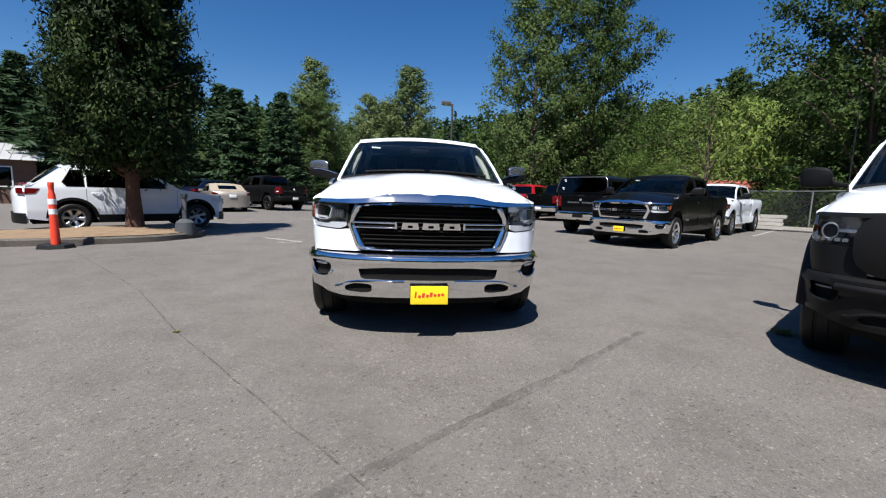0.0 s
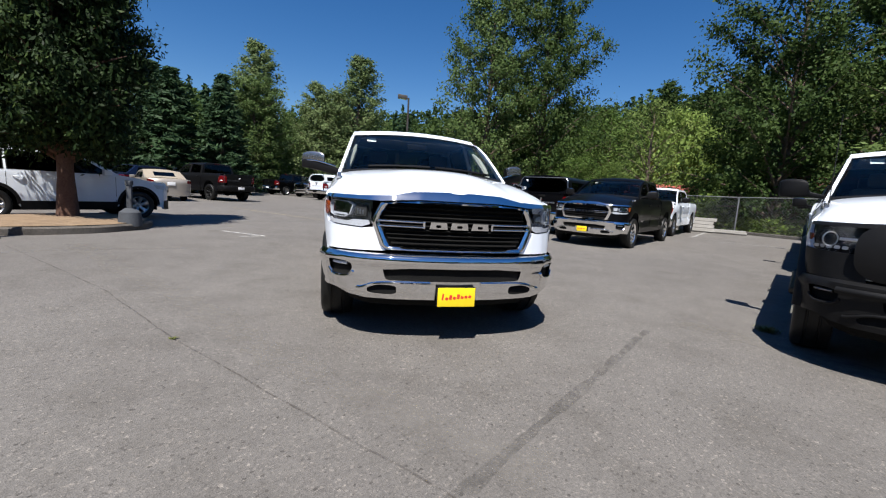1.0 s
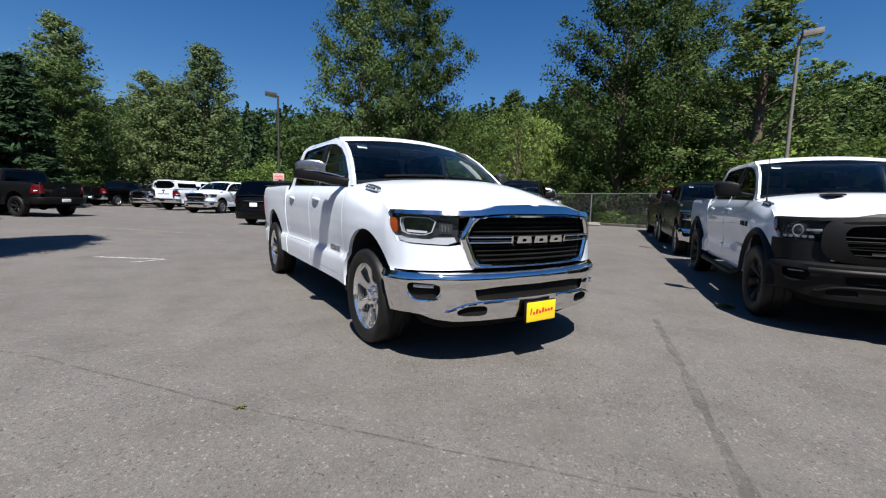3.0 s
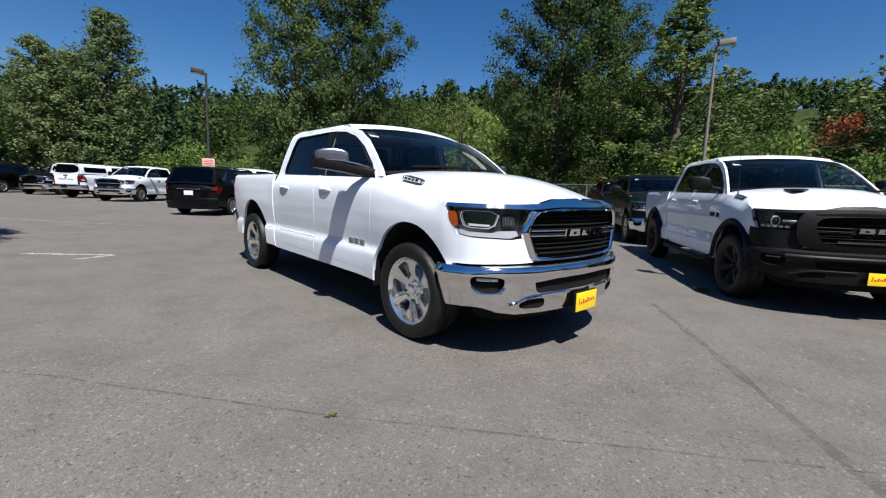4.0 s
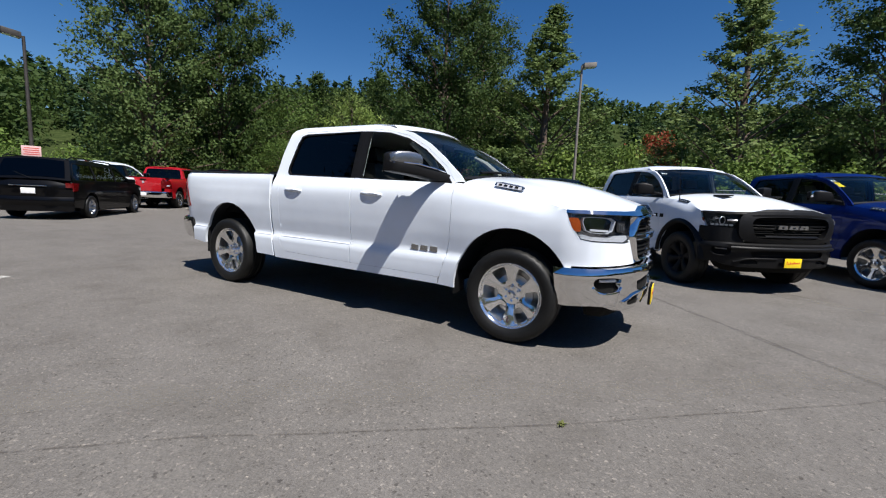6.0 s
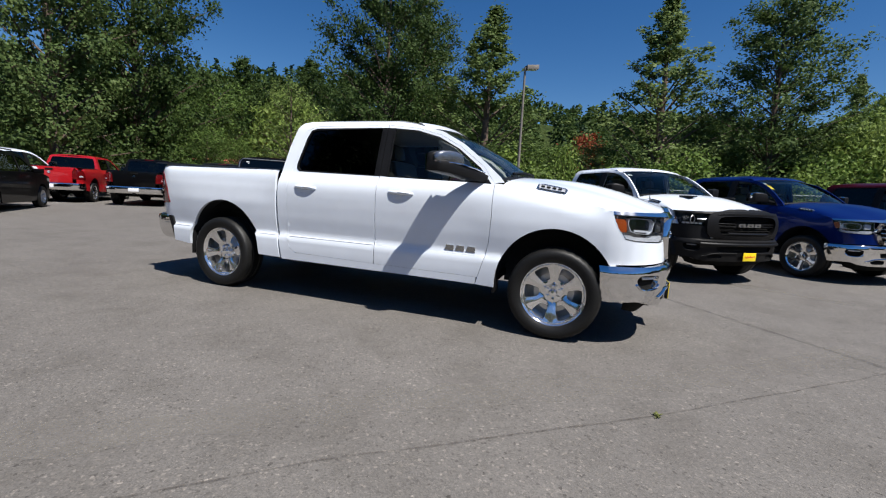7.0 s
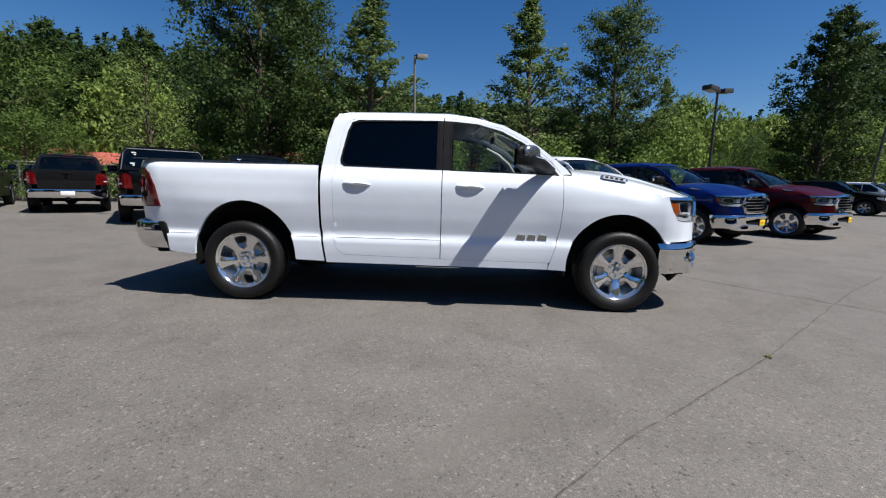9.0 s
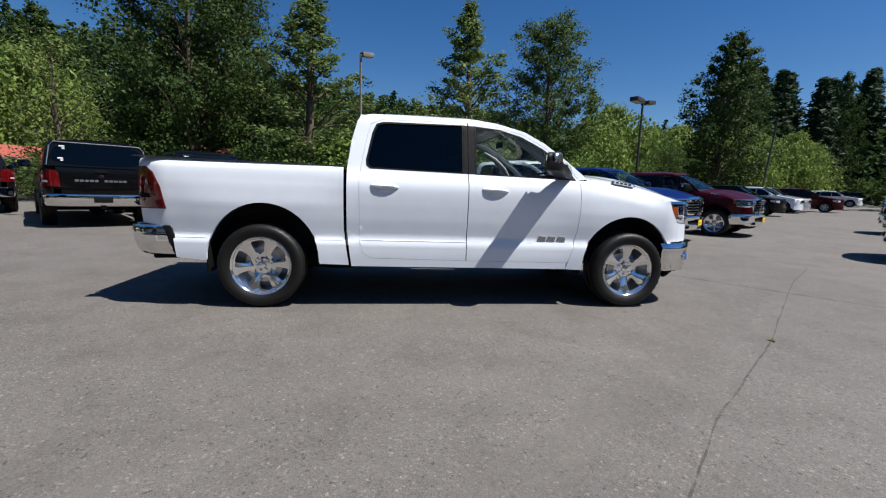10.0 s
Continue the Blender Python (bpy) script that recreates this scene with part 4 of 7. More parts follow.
    grl = put("grille", panel(go, [gi], frame_at if fine else (lambda u, z: front_at(0.030 + 0.11 * (z - 0.93) - 0.04 * max(0, abs(u) - 0.56))(u, z)), 0.012 if fine else st * 0.6, back_in(0.05)), PLASTIC if black_nose else trim, "chrome grille surround" if trim is CHROME else "")
    put("grille_mesh", panel(shrink(gi, -0.01), [], front_at(-0.035), 0.12), MATT, "black grille back", grl)
    nsl = 9 if fine else (5 if front == "bars" else 6)
    for k in range(nsl):
        z0 = 0.785 + (1.055 - 0.785) * k / (nsl - 1)
        wdt = float(np.interp(z0, [0.77, 0.80, 0.93, 0.985, 1.07], [0.49, 0.53, 0.585, 0.585, 0.55]))
        sl = bmesh.new()
        sheet(sl, lambda u, v: front_at(0.004 - 0.018 * abs(2 * v - 1) ** (1 if front != "bars" else 3))(wdt * (2 * u - 1), z0 + (0.009 if front != "bars" else 0.017) * (2 * v - 1)), 20, 4)
        put("slat", sl, CHROME if front == "bars" else MATT, "", grl)
    if front in ("bar", "block"):
        for sg in (-1, 1):
            fo, fi = rounded(0.262, 0.588, 0.908, 0.958, 0.012), rounded(0.285, 0.60, 0.925, 0.940, 0.006)
            if sg < 0:
                fo, fi = [(-a, b) for a, b in fo], [(-a, b) for a, b in fi]
            fr = bmesh.new()
            for za, zb in ((0.906, 0.922), (0.944, 0.960)):
                sheet(fr, lambda u, v: front_at(0.030 + 0.16 * (za + (zb - za) * v - 0.93) - 0.012 * abs(2 * v - 1) ** 4)(sg * (0.262 + 0.345 * u), za + (zb - za) * v), 8, 6)
            sheet(fr, lambda u, v: front_at(0.029 + 0.16 * (0.906 + 0.054 * u - 0.93))(sg * (0.262 + 0.016 * v), 0.906 + 0.054 * u), 4, 4)
            put("crossbar", fr, PLASTIC if black_nose else trim, "", grl)
        for ly, lw in ((-0.228, 0.14), (-0.066, 0.14), (0.098, 0.145)):
            lt = panel([(ly, 0.906), (ly + lw, 0.906), (ly + lw * 0.93, 0.958), (ly + lw * 0.07, 0.958)], [rounded(ly + lw * 0.36, ly + lw * 0.64, 0.918, 0.938, 0.006)], lambda u, z: front_at(0.030 + 0.16 * (z - 0.93))(u, z), 0.06, back_in(0.03))
            put("badge_block", lt, trim if not black_nose else STEEL, "metal badge block", grl)
    elif front == "cross":
        cr = bmesh.new()
        sheet(cr, lambda u, v: front_at(0.010 + 0.014 * math.sin(math.pi * v))(0.59 * (2 * u - 1), 0.918 + 0.036 * v), 16, 4)
        sheet(cr, lambda u, v: front_at(0.010 + 0.014 * math.sin(math.pi * v))(-0.04 + 0.08 * v, 0.775 + 0.29 * u), 8, 4)
        put("crossbar", cr, trim, "", grl)
    # bumper
    bmat = PLASTIC if black_nose else trim
    bo = [(-1.235, 0.688), (-0.98, 0.694), (-0.60, 0.706), (0.60, 0.706), (0.98, 0.694), (1.235, 0.688), (1.20, 0.392), (1.02, 0.405), (0.93, 0.402), (0.84, 0.372), (0.70, 0.352), (-0.70, 0.352), (-0.84, 0.372), (-0.93, 0.402), (-1.02, 0.405), (-1.20, 0.392)]
    duct = smooth_rim([(-0.56, 0.600), (0.56, 0.600), (0.54, 0.512), (0.50, 0.500), (-0.50, 0.500), (-0.54, 0.512)], 1)
    hooks = [smooth_rim([(a * 0.455, 0.462), (a * 0.60, 0.464), (a * 0.68, 0.432), (a * 0.665, 0.392), (a * 0.455, 0.388)], 2) for a in (-1, 1)]
    fogs = [smooth_rim([(a * 0.80, 0.626), (a * 1.00, 0.632), (a * 1.02, 0.575), (a * 0.96, 0.512), (a * 0.83, 0.512), (a * 0.79, 0.57)], 2) for a in (-1, 1)]

    def bump_at(u, z):
        off = lerp_list([(0.34, -0.022), (0.40, -0.006), (0.52, 0.012), (0.60, 0.022), (0.615, 0.034), (0.66, 0.042), (0.682, 0.036), (0.698, 0.018), (0.71, -0.012)], z)
        return front_at(off + 0.85 * corner(u, z))(u, z)

    bmp = put("front_bumper", panel(bo, [duct, *hooks, *fogs], bump_at, st * 0.6, back_in(0.07)), bmat, "chrome front bumper" if trim is CHROME else "")
    put("bumper_back", panel([(-1.15, 0.66), (1.15, 0.66), (1.12, 0.42), (0.8, 0.38), (-0.8, 0.38), (-1.12, 0.42)], [], front_at(-0.012), 0.12), MATT, "black openings", bmp)
    for a in (-1, 1):
        fr = bmesh.new()
        fx = nose(a * 0.90, 0.03)[0]
        sheet(fr, lambda u, v: front_at(0.010 + 0.012 * math.sin(math.pi * v))(a * (0.835 + 0.135 * u), 0.592 + 0.022 * v), 6, 4)
        put("fog_lamp", fr, STEEL if black_nose else LAMP_SILVER, "narrow fog lamp", bmp)
        lip = bmesh.new()
        ps = [Vector(bump_at(a * u, z)) + Vector((0.004, a * 0.004, 0)) for u, z in soft_path([(0.785, 0.550), (0.815, 0.506), (0.96, 0.500), (1.015, 0.550)], 3)]
        tube(lip, ps, [0.010] * len(ps), 8)
        put("bumper_lip", lip, bmat, "", bmp)
        lip = bmesh.new()
        ps = [Vector(bump_at(a * u, z)) + Vector((0.006, 0, 0)) for u, z in soft_path([(0.20, 0.486), (0.60, 0.484), (0.72, 0.430), (0.76, 0.428)], 3)]
        tube(lip, ps, [0.011] * len(ps), 8)
        put("bumper_lip", lip, bmat, "", bmp)
        put("tow_hook", boxed(0.80, 0.86, a * 0.55 - 0.05, a * 0.55 + 0.05, 0.405, 0.43, 0.01), MATT if not black_nose else STEEL, "", bmp)
    va = panel([(-1.04, 0.42), (1.04, 0.42), (0.98, 0.30), (0.76, 0.262), (-0.76, 0.262), (-0.98, 0.30)], [], lambda u, z: front_at(-0.05 - (0.42 - z) * 0.9)(u, z), 0.08, back_in(0.03))
    put("front_valance", va, MATT, "black lower valance")
    if flares and black_nose:
        ho = smooth_rim([(-0.60, 1.150), (0.60, 1.150), (0.74, 1.06), (0.735, 0.80), (0.62, 0.70), (-0.62, 0.70), (-0.735, 0.80), (-0.74, 1.06)], 2)
        hi = smooth_rim([(-0.52, 1.075), (0.52, 1.075), (0.60, 0.98), (0.53, 0.80), (0.45, 0.765), (-0.45, 0.765), (-0.53, 0.80), (-0.60, 0.98)], 2)
        put("nose_hoop", panel(ho, [hi], lambda u, z: front_at(0.062 - 0.9 * (z - 0.94) ** 2)(u, z), st * 0.7, back_in(0.09)), PLASTIC, "black grille hoop")
        for a in (-1, 1):
            ck = [(a * 0.70, 0.895), (a * 1.20, 0.915), (a * 1.225, 0.70), (a * 0.66, 0.70)]
            put("nose_cheek", panel(ck, [], lambda u, z: front_at(0.012 + corner(u, z))(u, z), st, back_in(0.03)), PLASTIC, "black cheek panel")
            rg = bmesh.new()
            hx, hy = nose(a * 0.93, 0.016)
            tube(rg, [(hx, hy + 0.055 * math.cos(k * math.tau / 16) * 0.8, 1.0 + 0.055 * math.sin(k * math.tau / 16)) for k in range(17)], [0.006] * 17, 5)
            put("lamp_ring", rg, STEEL, "silver lamp ring")
            lb = bmesh.new()
            sheet(lb, lambda u, v: front_at(0.010 + corner(a * 0.8, 1.0) + 0.006 * math.sin(math.pi * v))(a * (0.74 + 0.13 * u), 0.995 + 0.022 * v), 6, 4)
            put("lamp_bar", lb, STEEL, "silver lamp bar")
            for k in range(5):
                u0 = 0.80 + 0.055 * k
                put("lamp_cell", panel(rounded(u0, u0 + 0.040, 0.928, 0.952, 0.008), [], lambda u, z: front_at(0.012 + corner(u, z))(a * u, z), 0.03, back_in(0.012)), STEEL, "bright lamp cell")
        sk = bmesh.new()
        sheet(sk, lambda u, v: front_at(0.02 + 0.03 * math.sin(math.pi * v))(0.40 * (2 * u - 1), 0.775 + 0.045 * v), 10, 4)
        put("grille_bar", sk, GRAPHITE, "grey grille bar")
        sk = bmesh.new()
        sheet(sk, lambda u, v: front_at(0.05 + 0.015 * math.sin(math.pi * v))(0.80 * (2 * u - 1), 0.600 + 0.05 * v), 16, 4)
        put("bumper_ledge", sk, PLASTIC, "black bumper ledge")
    if plate == "dealer":
        up = 0.010 if fine else plate_up
        fx = 1.004 if fine else 1.018
        ks = 0.905 if fine else 0.80
        pl = put("plate", boxed(fx, fx + 0.008, -0.165 * ks, 0.165 * ks, 0.38 + up - 0.082 * ks, 0.38 + up + 0.082 * ks, 0.003), YELLOW, "yellow dealer plate with red script bars")
        put("plate_frame", boxed(fx - 0.02, fx + 0.001, -0.170 * ks, 0.170 * ks, 0.38 + up - 0.087 * ks, 0.38 + up + 0.087 * ks, 0.003), PLASTIC, "", pl)
        for k in range(8):
            yy = -0.120 + 0.034 * k
            tall = 0.072 if k == 0 else (0.050 if k in (2, 4) else 0.030)
            ink = bmesh.new()
            bmesh.ops.create_cube(ink, size=1.0, matrix=Matrix.Translation((fx + 0.0090, yy * ks, 0.38 + up + (0.003 * k + tall * 0.45 - 0.028) * ks)) @ pose(0, 0, 0, -22 if k % 2 else -8) @ Matrix.Diagonal((0.0012, (0.024 if k else 0.014) * ks, tall * ks * 0.8, 1)))
            put("script_bar", ink, RED_INK, "", pl)
    # windscreen, roof, rear wall
    ws = bmesh.new()
    sheet(ws, lambda u, v: Vector((-0.505 + 0.15 * (1 - (2 * v - 1) ** 2) - (0.905 + 0.03 * (1 - (2 * v - 1) ** 2)) * u + 0.035 * math.sin(math.pi * u), (0.885 - 0.135 * u) * (2 * v - 1), 1.335 + 0.052 * (1 - (2 * v - 1) ** 2) + (0.508 - 0.015 * (1 - (2 * v - 1) ** 2)) * u + 0.02 * math.sin(math.pi * u))), 10, 20)
    wso = put("windscreen", ws, GLASS)
    band = bmesh.new()
    for e0, e1 in ((0.0, 0.04), (0.885, 0.905)):
        sheet(band, lambda u, v: Vector((-0.505 + 0.15 * (1 - (2 * v - 1) ** 2) - (0.905 + 0.03 * (1 - (2 * v - 1) ** 2)) * (e0 + (e1 - e0) * u) + 0.035 * math.sin(math.pi * (e0 + (e1 - e0) * u)) + 0.004, (0.885 - 0.135 * (e0 + (e1 - e0) * u)) * (2 * v - 1), 1.335 + 0.052 * (1 - (2 * v - 1) ** 2) + (0.508 - 0.015 * (1 - (2 * v - 1) ** 2)) * (e0 + (e1 - e0) * u) + 0.02 * math.sin(math.pi * (e0 + (e1 - e0) * u)) + 0.003)), 2, 20)
    put("glass_band", band, PLASTIC, "", wso)
    hdr = bmesh.new()

    def header_at(u, v):
        e = 0.90 + 0.125 * u
        c = 1 - (2 * v - 1) ** 2
        up = 0.008 + 0.010 * math.sin(math.pi * u * 0.5) - 0.03 * max(0, u - 0.75)
        return Vector((-0.505 + 0.15 * c - (0.905 + 0.03 * c) * e + 0.035 * math.sin(math.pi * e) + up * 0.5, (0.890 - 0.135 * e) * (2 * v - 1), 1.335 + 0.052 * c + (0.508 - 0.015 * c) * e + 0.02 * math.sin(math.pi * e) + up))

    sheet(hdr, header_at, 6, 24)
    put("roof_header", hdr, paint)
    stk = bmesh.new()
    box(stk, -1.285, -1.283, -0.60, -0.49, 1.742, 1.80)
    for v in stk.verts:
        v.co.x += -(v.co.z - 1.77) * 1.65 + 0.012
    put("windscreen_sticker", stk, PAPER, "white paper sticker", wso)
    if fine:
        for y0, y1 in ((0.72, 0.08), (0.02, -0.62)):
            wp = bmesh.new()
            tube(wp, [(lambda y: (-0.560 + 0.15 * (1 - (y / 0.885) ** 2), y, 1.388 + 0.052 * (1 - (y / 0.885) ** 2)))(y0 + (y1 - y0) * k / 6) for k in range(7)], [0.013] * 7, 6)
            put("wiper", wp, PLASTIC, "black wiper arm")
    cowl = bmesh.new()
    sheet(cowl, lambda u, v: Vector((-0.50 + 0.14 * (1 - (2 * v - 1) ** 2) + 0.09 * u, 0.89 * (2 * v - 1), 1.325 + 0.05 * (1 - (2 * v - 1) ** 2) - 0.006 * u)), 2, 14)
    put("cowl", cowl, PLASTIC, "black windscreen cowl")
    roof = bmesh.new()
    RT = [(-2.79, 1.835), (-2.765, 1.853), (-2.68, 1.875), (-2.2, 1.885), (-1.70, 1.885), (-1.43, 1.847)]

    def roof_at(u, v):
        w = 2 * v - 1
        x = -2.775 + (1.345 + 0.075 * (1 - w * w)) * u
        z = lerp_list(RT, -2.775 + 1.345 * u)
        return Vector((x - 0.03 * (1 - w * w) * (1 - u), flank(x, z) * w, z + 0.046 * (1 - w ** 4) * min(1, 0.35 + 3 * u) * (1 - 0.35 * max(0, (u - 0.8) / 0.2))))

    sheet(roof, roof_at, int(16 / q) + 4, int(18 / q) + 6)
    put("roof", roof, paint)
    put("roof_lining", boxed(-2.6, -1.5, -0.66, 0.66, 1.80, 1.82), PALE, "pale roof lining")
    rear_lean = lambda z: -2.90 + 0.115 * max(0, (z - 1.32) / 0.54) ** 1.3
    ro = [(-0.93, 0.60), (0.93, 0.60), (0.93, 1.31), (0.86, 1.55), (0.77, 1.80), (0.70, 1.865), (0.4, 1.888), (-0.4, 1.888), (-0.70, 1.865), (-0.77, 1.80), (-0.86, 1.55), (-0.93, 1.31)]
    rw = smooth_rim([(-0.78, 1.40), (-0.72, 1.36), (0.72, 1.36), (0.78, 1.40), (0.71, 1.76), (0.65, 1.80), (-0.65, 1.80), (-0.71, 1.76)], 1)
    put("cab_back", panel(ro, [rw], lambda y, z: Vector((rear_lean(z), y, z)), 0.1 * q, lambda co: (0.03, 0, 0)), paint)
    put("rear_window", panel(shrink(rw, -0.01), [], lambda y, z: Vector((rear_lean(z) + 0.008, y, z)), 0.15), PRIVACY, "dark rear window")
    stop = boxed(-2.80, -2.77, -0.16, 0.16, 1.858, 1.885, 0.008)
    put("stop_lamp", stop, TAIL, "red high stop lamp")
    # bed
    bed = bmesh.new()
    box(bed, -4.72, -2.94, -0.85, 0.85, 0.86, 0.90)
    box(bed, -2.96, -2.94, -0.85, 0.85, 0.90, 1.33)
    for a in (-1, 1):
        box(bed, -4.72, -2.94, a * 0.84 - 0.012, a * 0.84 + 0.012, 0.90, 1.33)
    put("bed_box", bed, MATT if not canopy else PLASTIC, "black bed liner")
    tg = panel([(-0.69, 0.765), (0.69, 0.765), (0.705, 1.20), (0.76, 1.30), (0.76, 1.352), (-0.76, 1.352), (-0.76, 1.30), (-0.705, 1.20)], [], lambda y, z: Vector((-4.775 - 0.012 * math.sin(math.pi * (z - 0.765) / 0.587) + (0.01 if z > 1.33 else 0), y, z)), 0.08 * q, lambda co: (0.05, 0, 0))
    tgo = put("tailgate", tg, paint)
    put("tailgate_handle", boxed(-4.80, -4.78, -0.12, 0.12, 1.235, 1.295, 0.008), PLASTIC if fine or black_nose else MATT, "black tailgate handle", tgo)
    emb = bmesh.new()
    bmesh.ops.create_cone(emb, cap_ends=True, segments=5, radius1=0.055, radius2=0.045, depth=0.012, matrix=Matrix.Translation((-4.795, 0, 1.15)) @ pose(0, 0, 0, 0, 90, 0))
    put("tailgate_emblem", emb, CHROME, "chrome emblem shape", tgo)
    put("corner_trim", boxed(-4.772, -4.73, -0.88, 0.88, 0.74, 0.765, 0.004), paint)
    # rear bumper
    rb = bmesh.new()
    RBP = [(0, -4.93), (0.35, -4.925), (0.62, -4.905), (0.80, -4.86), (0.91, -4.79), (0.965, -4.70), (0.985, -4.58), (0.99, -4.47)]

    RB_IN = [(0, 0.10), (0.12, 0.03), (0.2, 0.004), (0.28, 0.0), (0.45, -0.004), (0.62, 0.004), (0.8, 0.025), (0.92, 0.05), (1, 0.10)]
    RB_Z = [(0, 0.752), (0.12, 0.756), (0.2, 0.748), (0.28, 0.726), (0.45, 0.665), (0.62, 0.60), (0.8, 0.525), (0.92, 0.485), (1, 0.478)]

    def rb_at(u, v):
        w = 2 * u - 1
        k = abs(w) * 7
        i = min(6, int(k))
        y = RBP[i][0] + (RBP[i + 1][0] - RBP[i][0]) * (k - i)
        x = RBP[i][1] + (RBP[i + 1][1] - RBP[i][1]) * (k - i)
        inset, z = lerp_list(RB_IN, v), lerp_list(RB_Z, v)
        return Vector((x + inset, math.copysign(y - 0.6 * inset * min(1, y / 0.9), w), z))

    sheet(rb, rb_at, 42, 16)
    rbo = put("rear_bumper", rb, rear_bumper, "chrome rear bumper" if rear_bumper is CHROME else "black rear bumper")
    pad = bmesh.new()
    sheet(pad, lambda u, v: Vector((-4.47 - (lerp_list([(a, -b - 4.47) for a, b in RBP], abs(2 * u - 1) * 0.985)) * v * 0.90, (2 * u - 1) * 0.955, 0.758 + 0.006 * math.sin(math.pi * v))), 30, 4)
    put("bumper_pad", pad, PLASTIC, "black step pad", rbo)
    for a in (-1, 1):
        be = boxed(-4.51, -4.445, min(a * 0.90, a * 1.0), max(a * 0.90, a * 1.0), 0.48, 0.756, 0.012)
        for v in be.verts:
            v.co.x += 0.10 * (0.756 - v.co.z) / 0.28
        put("bumper_end", be, PLASTIC, "black bumper end", rbo)
    put("licence_recess", boxed(-4.955, -4.93, -0.17, 0.17, 0.57, 0.70, 0.006), PAPER if plate == "state" else PLASTIC, "", rbo)
    hit = bmesh.new()
    box(hit, -4.90, -4.60, -0.05, 0.05, 0.43, 0.51, 0.01)
    put("tow_receiver", hit, MATT, "black tow receiver", rbo)
    # underneath
    un = bmesh.new()
    box(un, -4.6, 0.75, -0.50, -0.38, 0.42, 0.56)
    box(un, -4.6, 0.75, 0.38, 0.50, 0.42, 0.56)
    box(un, -2.8, -0.5, -0.86, 0.86, 0.44, 0.50)
    box(un, 0.35, 0.78, -0.7, 0.7, 0.34, 0.75)
    tube(un, [(-3.672, -0.8, r - lift), (-3.672, 0.8, r - lift)], [0.06, 0.06], 8)
    tube(un, [(0, -0.75, r - lift), (0, 0.75, r - lift)], [0.05, 0.05], 8)
    bmesh.ops.create_uvsphere(un, u_segments=12, v_segments=8, radius=0.17, matrix=Matrix.Translation((-3.672, 0, r - lift)))
    tube(un, [(-2.2, -0.6, 0.40), (-3.0, -0.62, 0.40), (-4.5, -0.62, 0.44), (-4.75, -0.66, 0.44)], [0.045, 0.09, 0.04, 0.04], 8)
    put("chassis", un, MATT, "black chassis and axles")
    # cabin
    fl = bmesh.new()
    box(fl, -2.82, -0.55, -0.84, 0.84, 0.52, 0.60)
    put("cabin_floor", fl, CABIN, "dark cabin floor")
    dash = bmesh.new()
    sheet(dash, lambda u, v: Vector((-0.48 - 0.45 * u, 0.86 * (2 * v - 1), 1.32 - 0.02 * u - 0.45 * max(0, u - 0.6) ** 1.2)), 8, 6)
    box(dash, -0.92, -0.6, -0.84, 0.84, 0.72, 1.18, 0.04)
    put("dashboard", dash, CABIN, "dark dashboard")
    for xs, ys in ((-1.55, -0.42), (-1.55, 0.42), (-2.42, -0.45), (-2.42, 0.45)):
        sb = bmesh.new()
        box(sb, xs - 0.05, xs + 0.50, ys - 0.27, ys + 0.27, 0.82, 1.0, 0.05)
        box(sb, xs - 0.20, xs - 0.02, ys - 0.27, ys + 0.27, 0.95, 1.50, 0.06)
        box(sb, xs - 0.20, xs - 0.08, ys - 0.13, ys + 0.13, 1.52, 1.68, 0.04)
        for v in sb.verts:
            if v.co.z > 1.0:
                v.co.x -= (v.co.z - 1.0) * 0.22
        put("seat", sb, SEAT if not fine else CABIN, "dark cloth seat")
    sw = bmesh.new()
    bmesh.ops.create_cone(sw, cap_ends=True, segments=12, radius1=0.07, radius2=0.05, depth=0.05)
    tor = [(0.185 * math.cos(a * math.tau / 24), 0.185 * math.sin(a * math.tau / 24), 0) for a in range(25)]
    tube(sw, tor, [0.016] * 25, 6)
    for a in (0.2, 2.94, 4.71):
        tube(sw, [(0, 0, 0), (0.18 * math.cos(a), 0.18 * math.sin(a), 0)], [0.022, 0.015], 5)
    sw.transform(pose(-1.02, 0.42, 1.17, 0, -62, 0))
    put("steering_wheel", sw, PALE if fine else CABIN, "grey steering wheel")
    if fine:
        for sd in (-1, 1):
            pt = bmesh.new()
            tube(pt, [(x, sd * (flank(x, z) - 0.085), z) for x, z in ((-0.80, 1.36), (-0.90, 1.48), (-1.05, 1.60), (-1.20, 1.68))], [0.020, 0.036, 0.036, 0.018], 8)
            put("pillar_trim", pt, PALE, "pale pillar trim")
        put("rear_view_mirror", boxed(-1.20, -1.17, -0.12, 0.12, 1.68, 1.745, 0.012), PLASTIC, "black inside mirror")
    for x in (0.0, -3.672):
        for y in (-0.895, 0.895):
            wheel(T, x, y, r, wheels, fine)
    if tag:
        tg2 = boxed(-1.20, -1.197, -0.66, -0.40, 1.64, 1.75)
        for v in tg2.verts:
            v.co.x += -(v.co.z - 1.695) * 1.65 - 0.01
        put("price_sticker", tg2, YELLOW, "orange and yellow windscreen sticker", wso)
    if canopy:
        cs = bmesh.new()
        sec = [(0.955, 1.36), (0.93, 1.55), (0.86, 1.80), (0.80, 1.875), (0.55, 1.93), (0.0, 1.955)]
        full = sec + [(-a, b) for a, b in sec[-2::-1]]
        sheet(cs, lambda u, v: Vector((-2.93 - 1.86 * u + 0.10 * max(0, (full[round(v * 10)][1] - 1.36) / 0.6) * (u > 0.99), full[round(v * 10)][0], full[round(v * 10)][1])), 6, 10)
        co = put("canopy", cs, canopy, "bed canopy with dark windows")
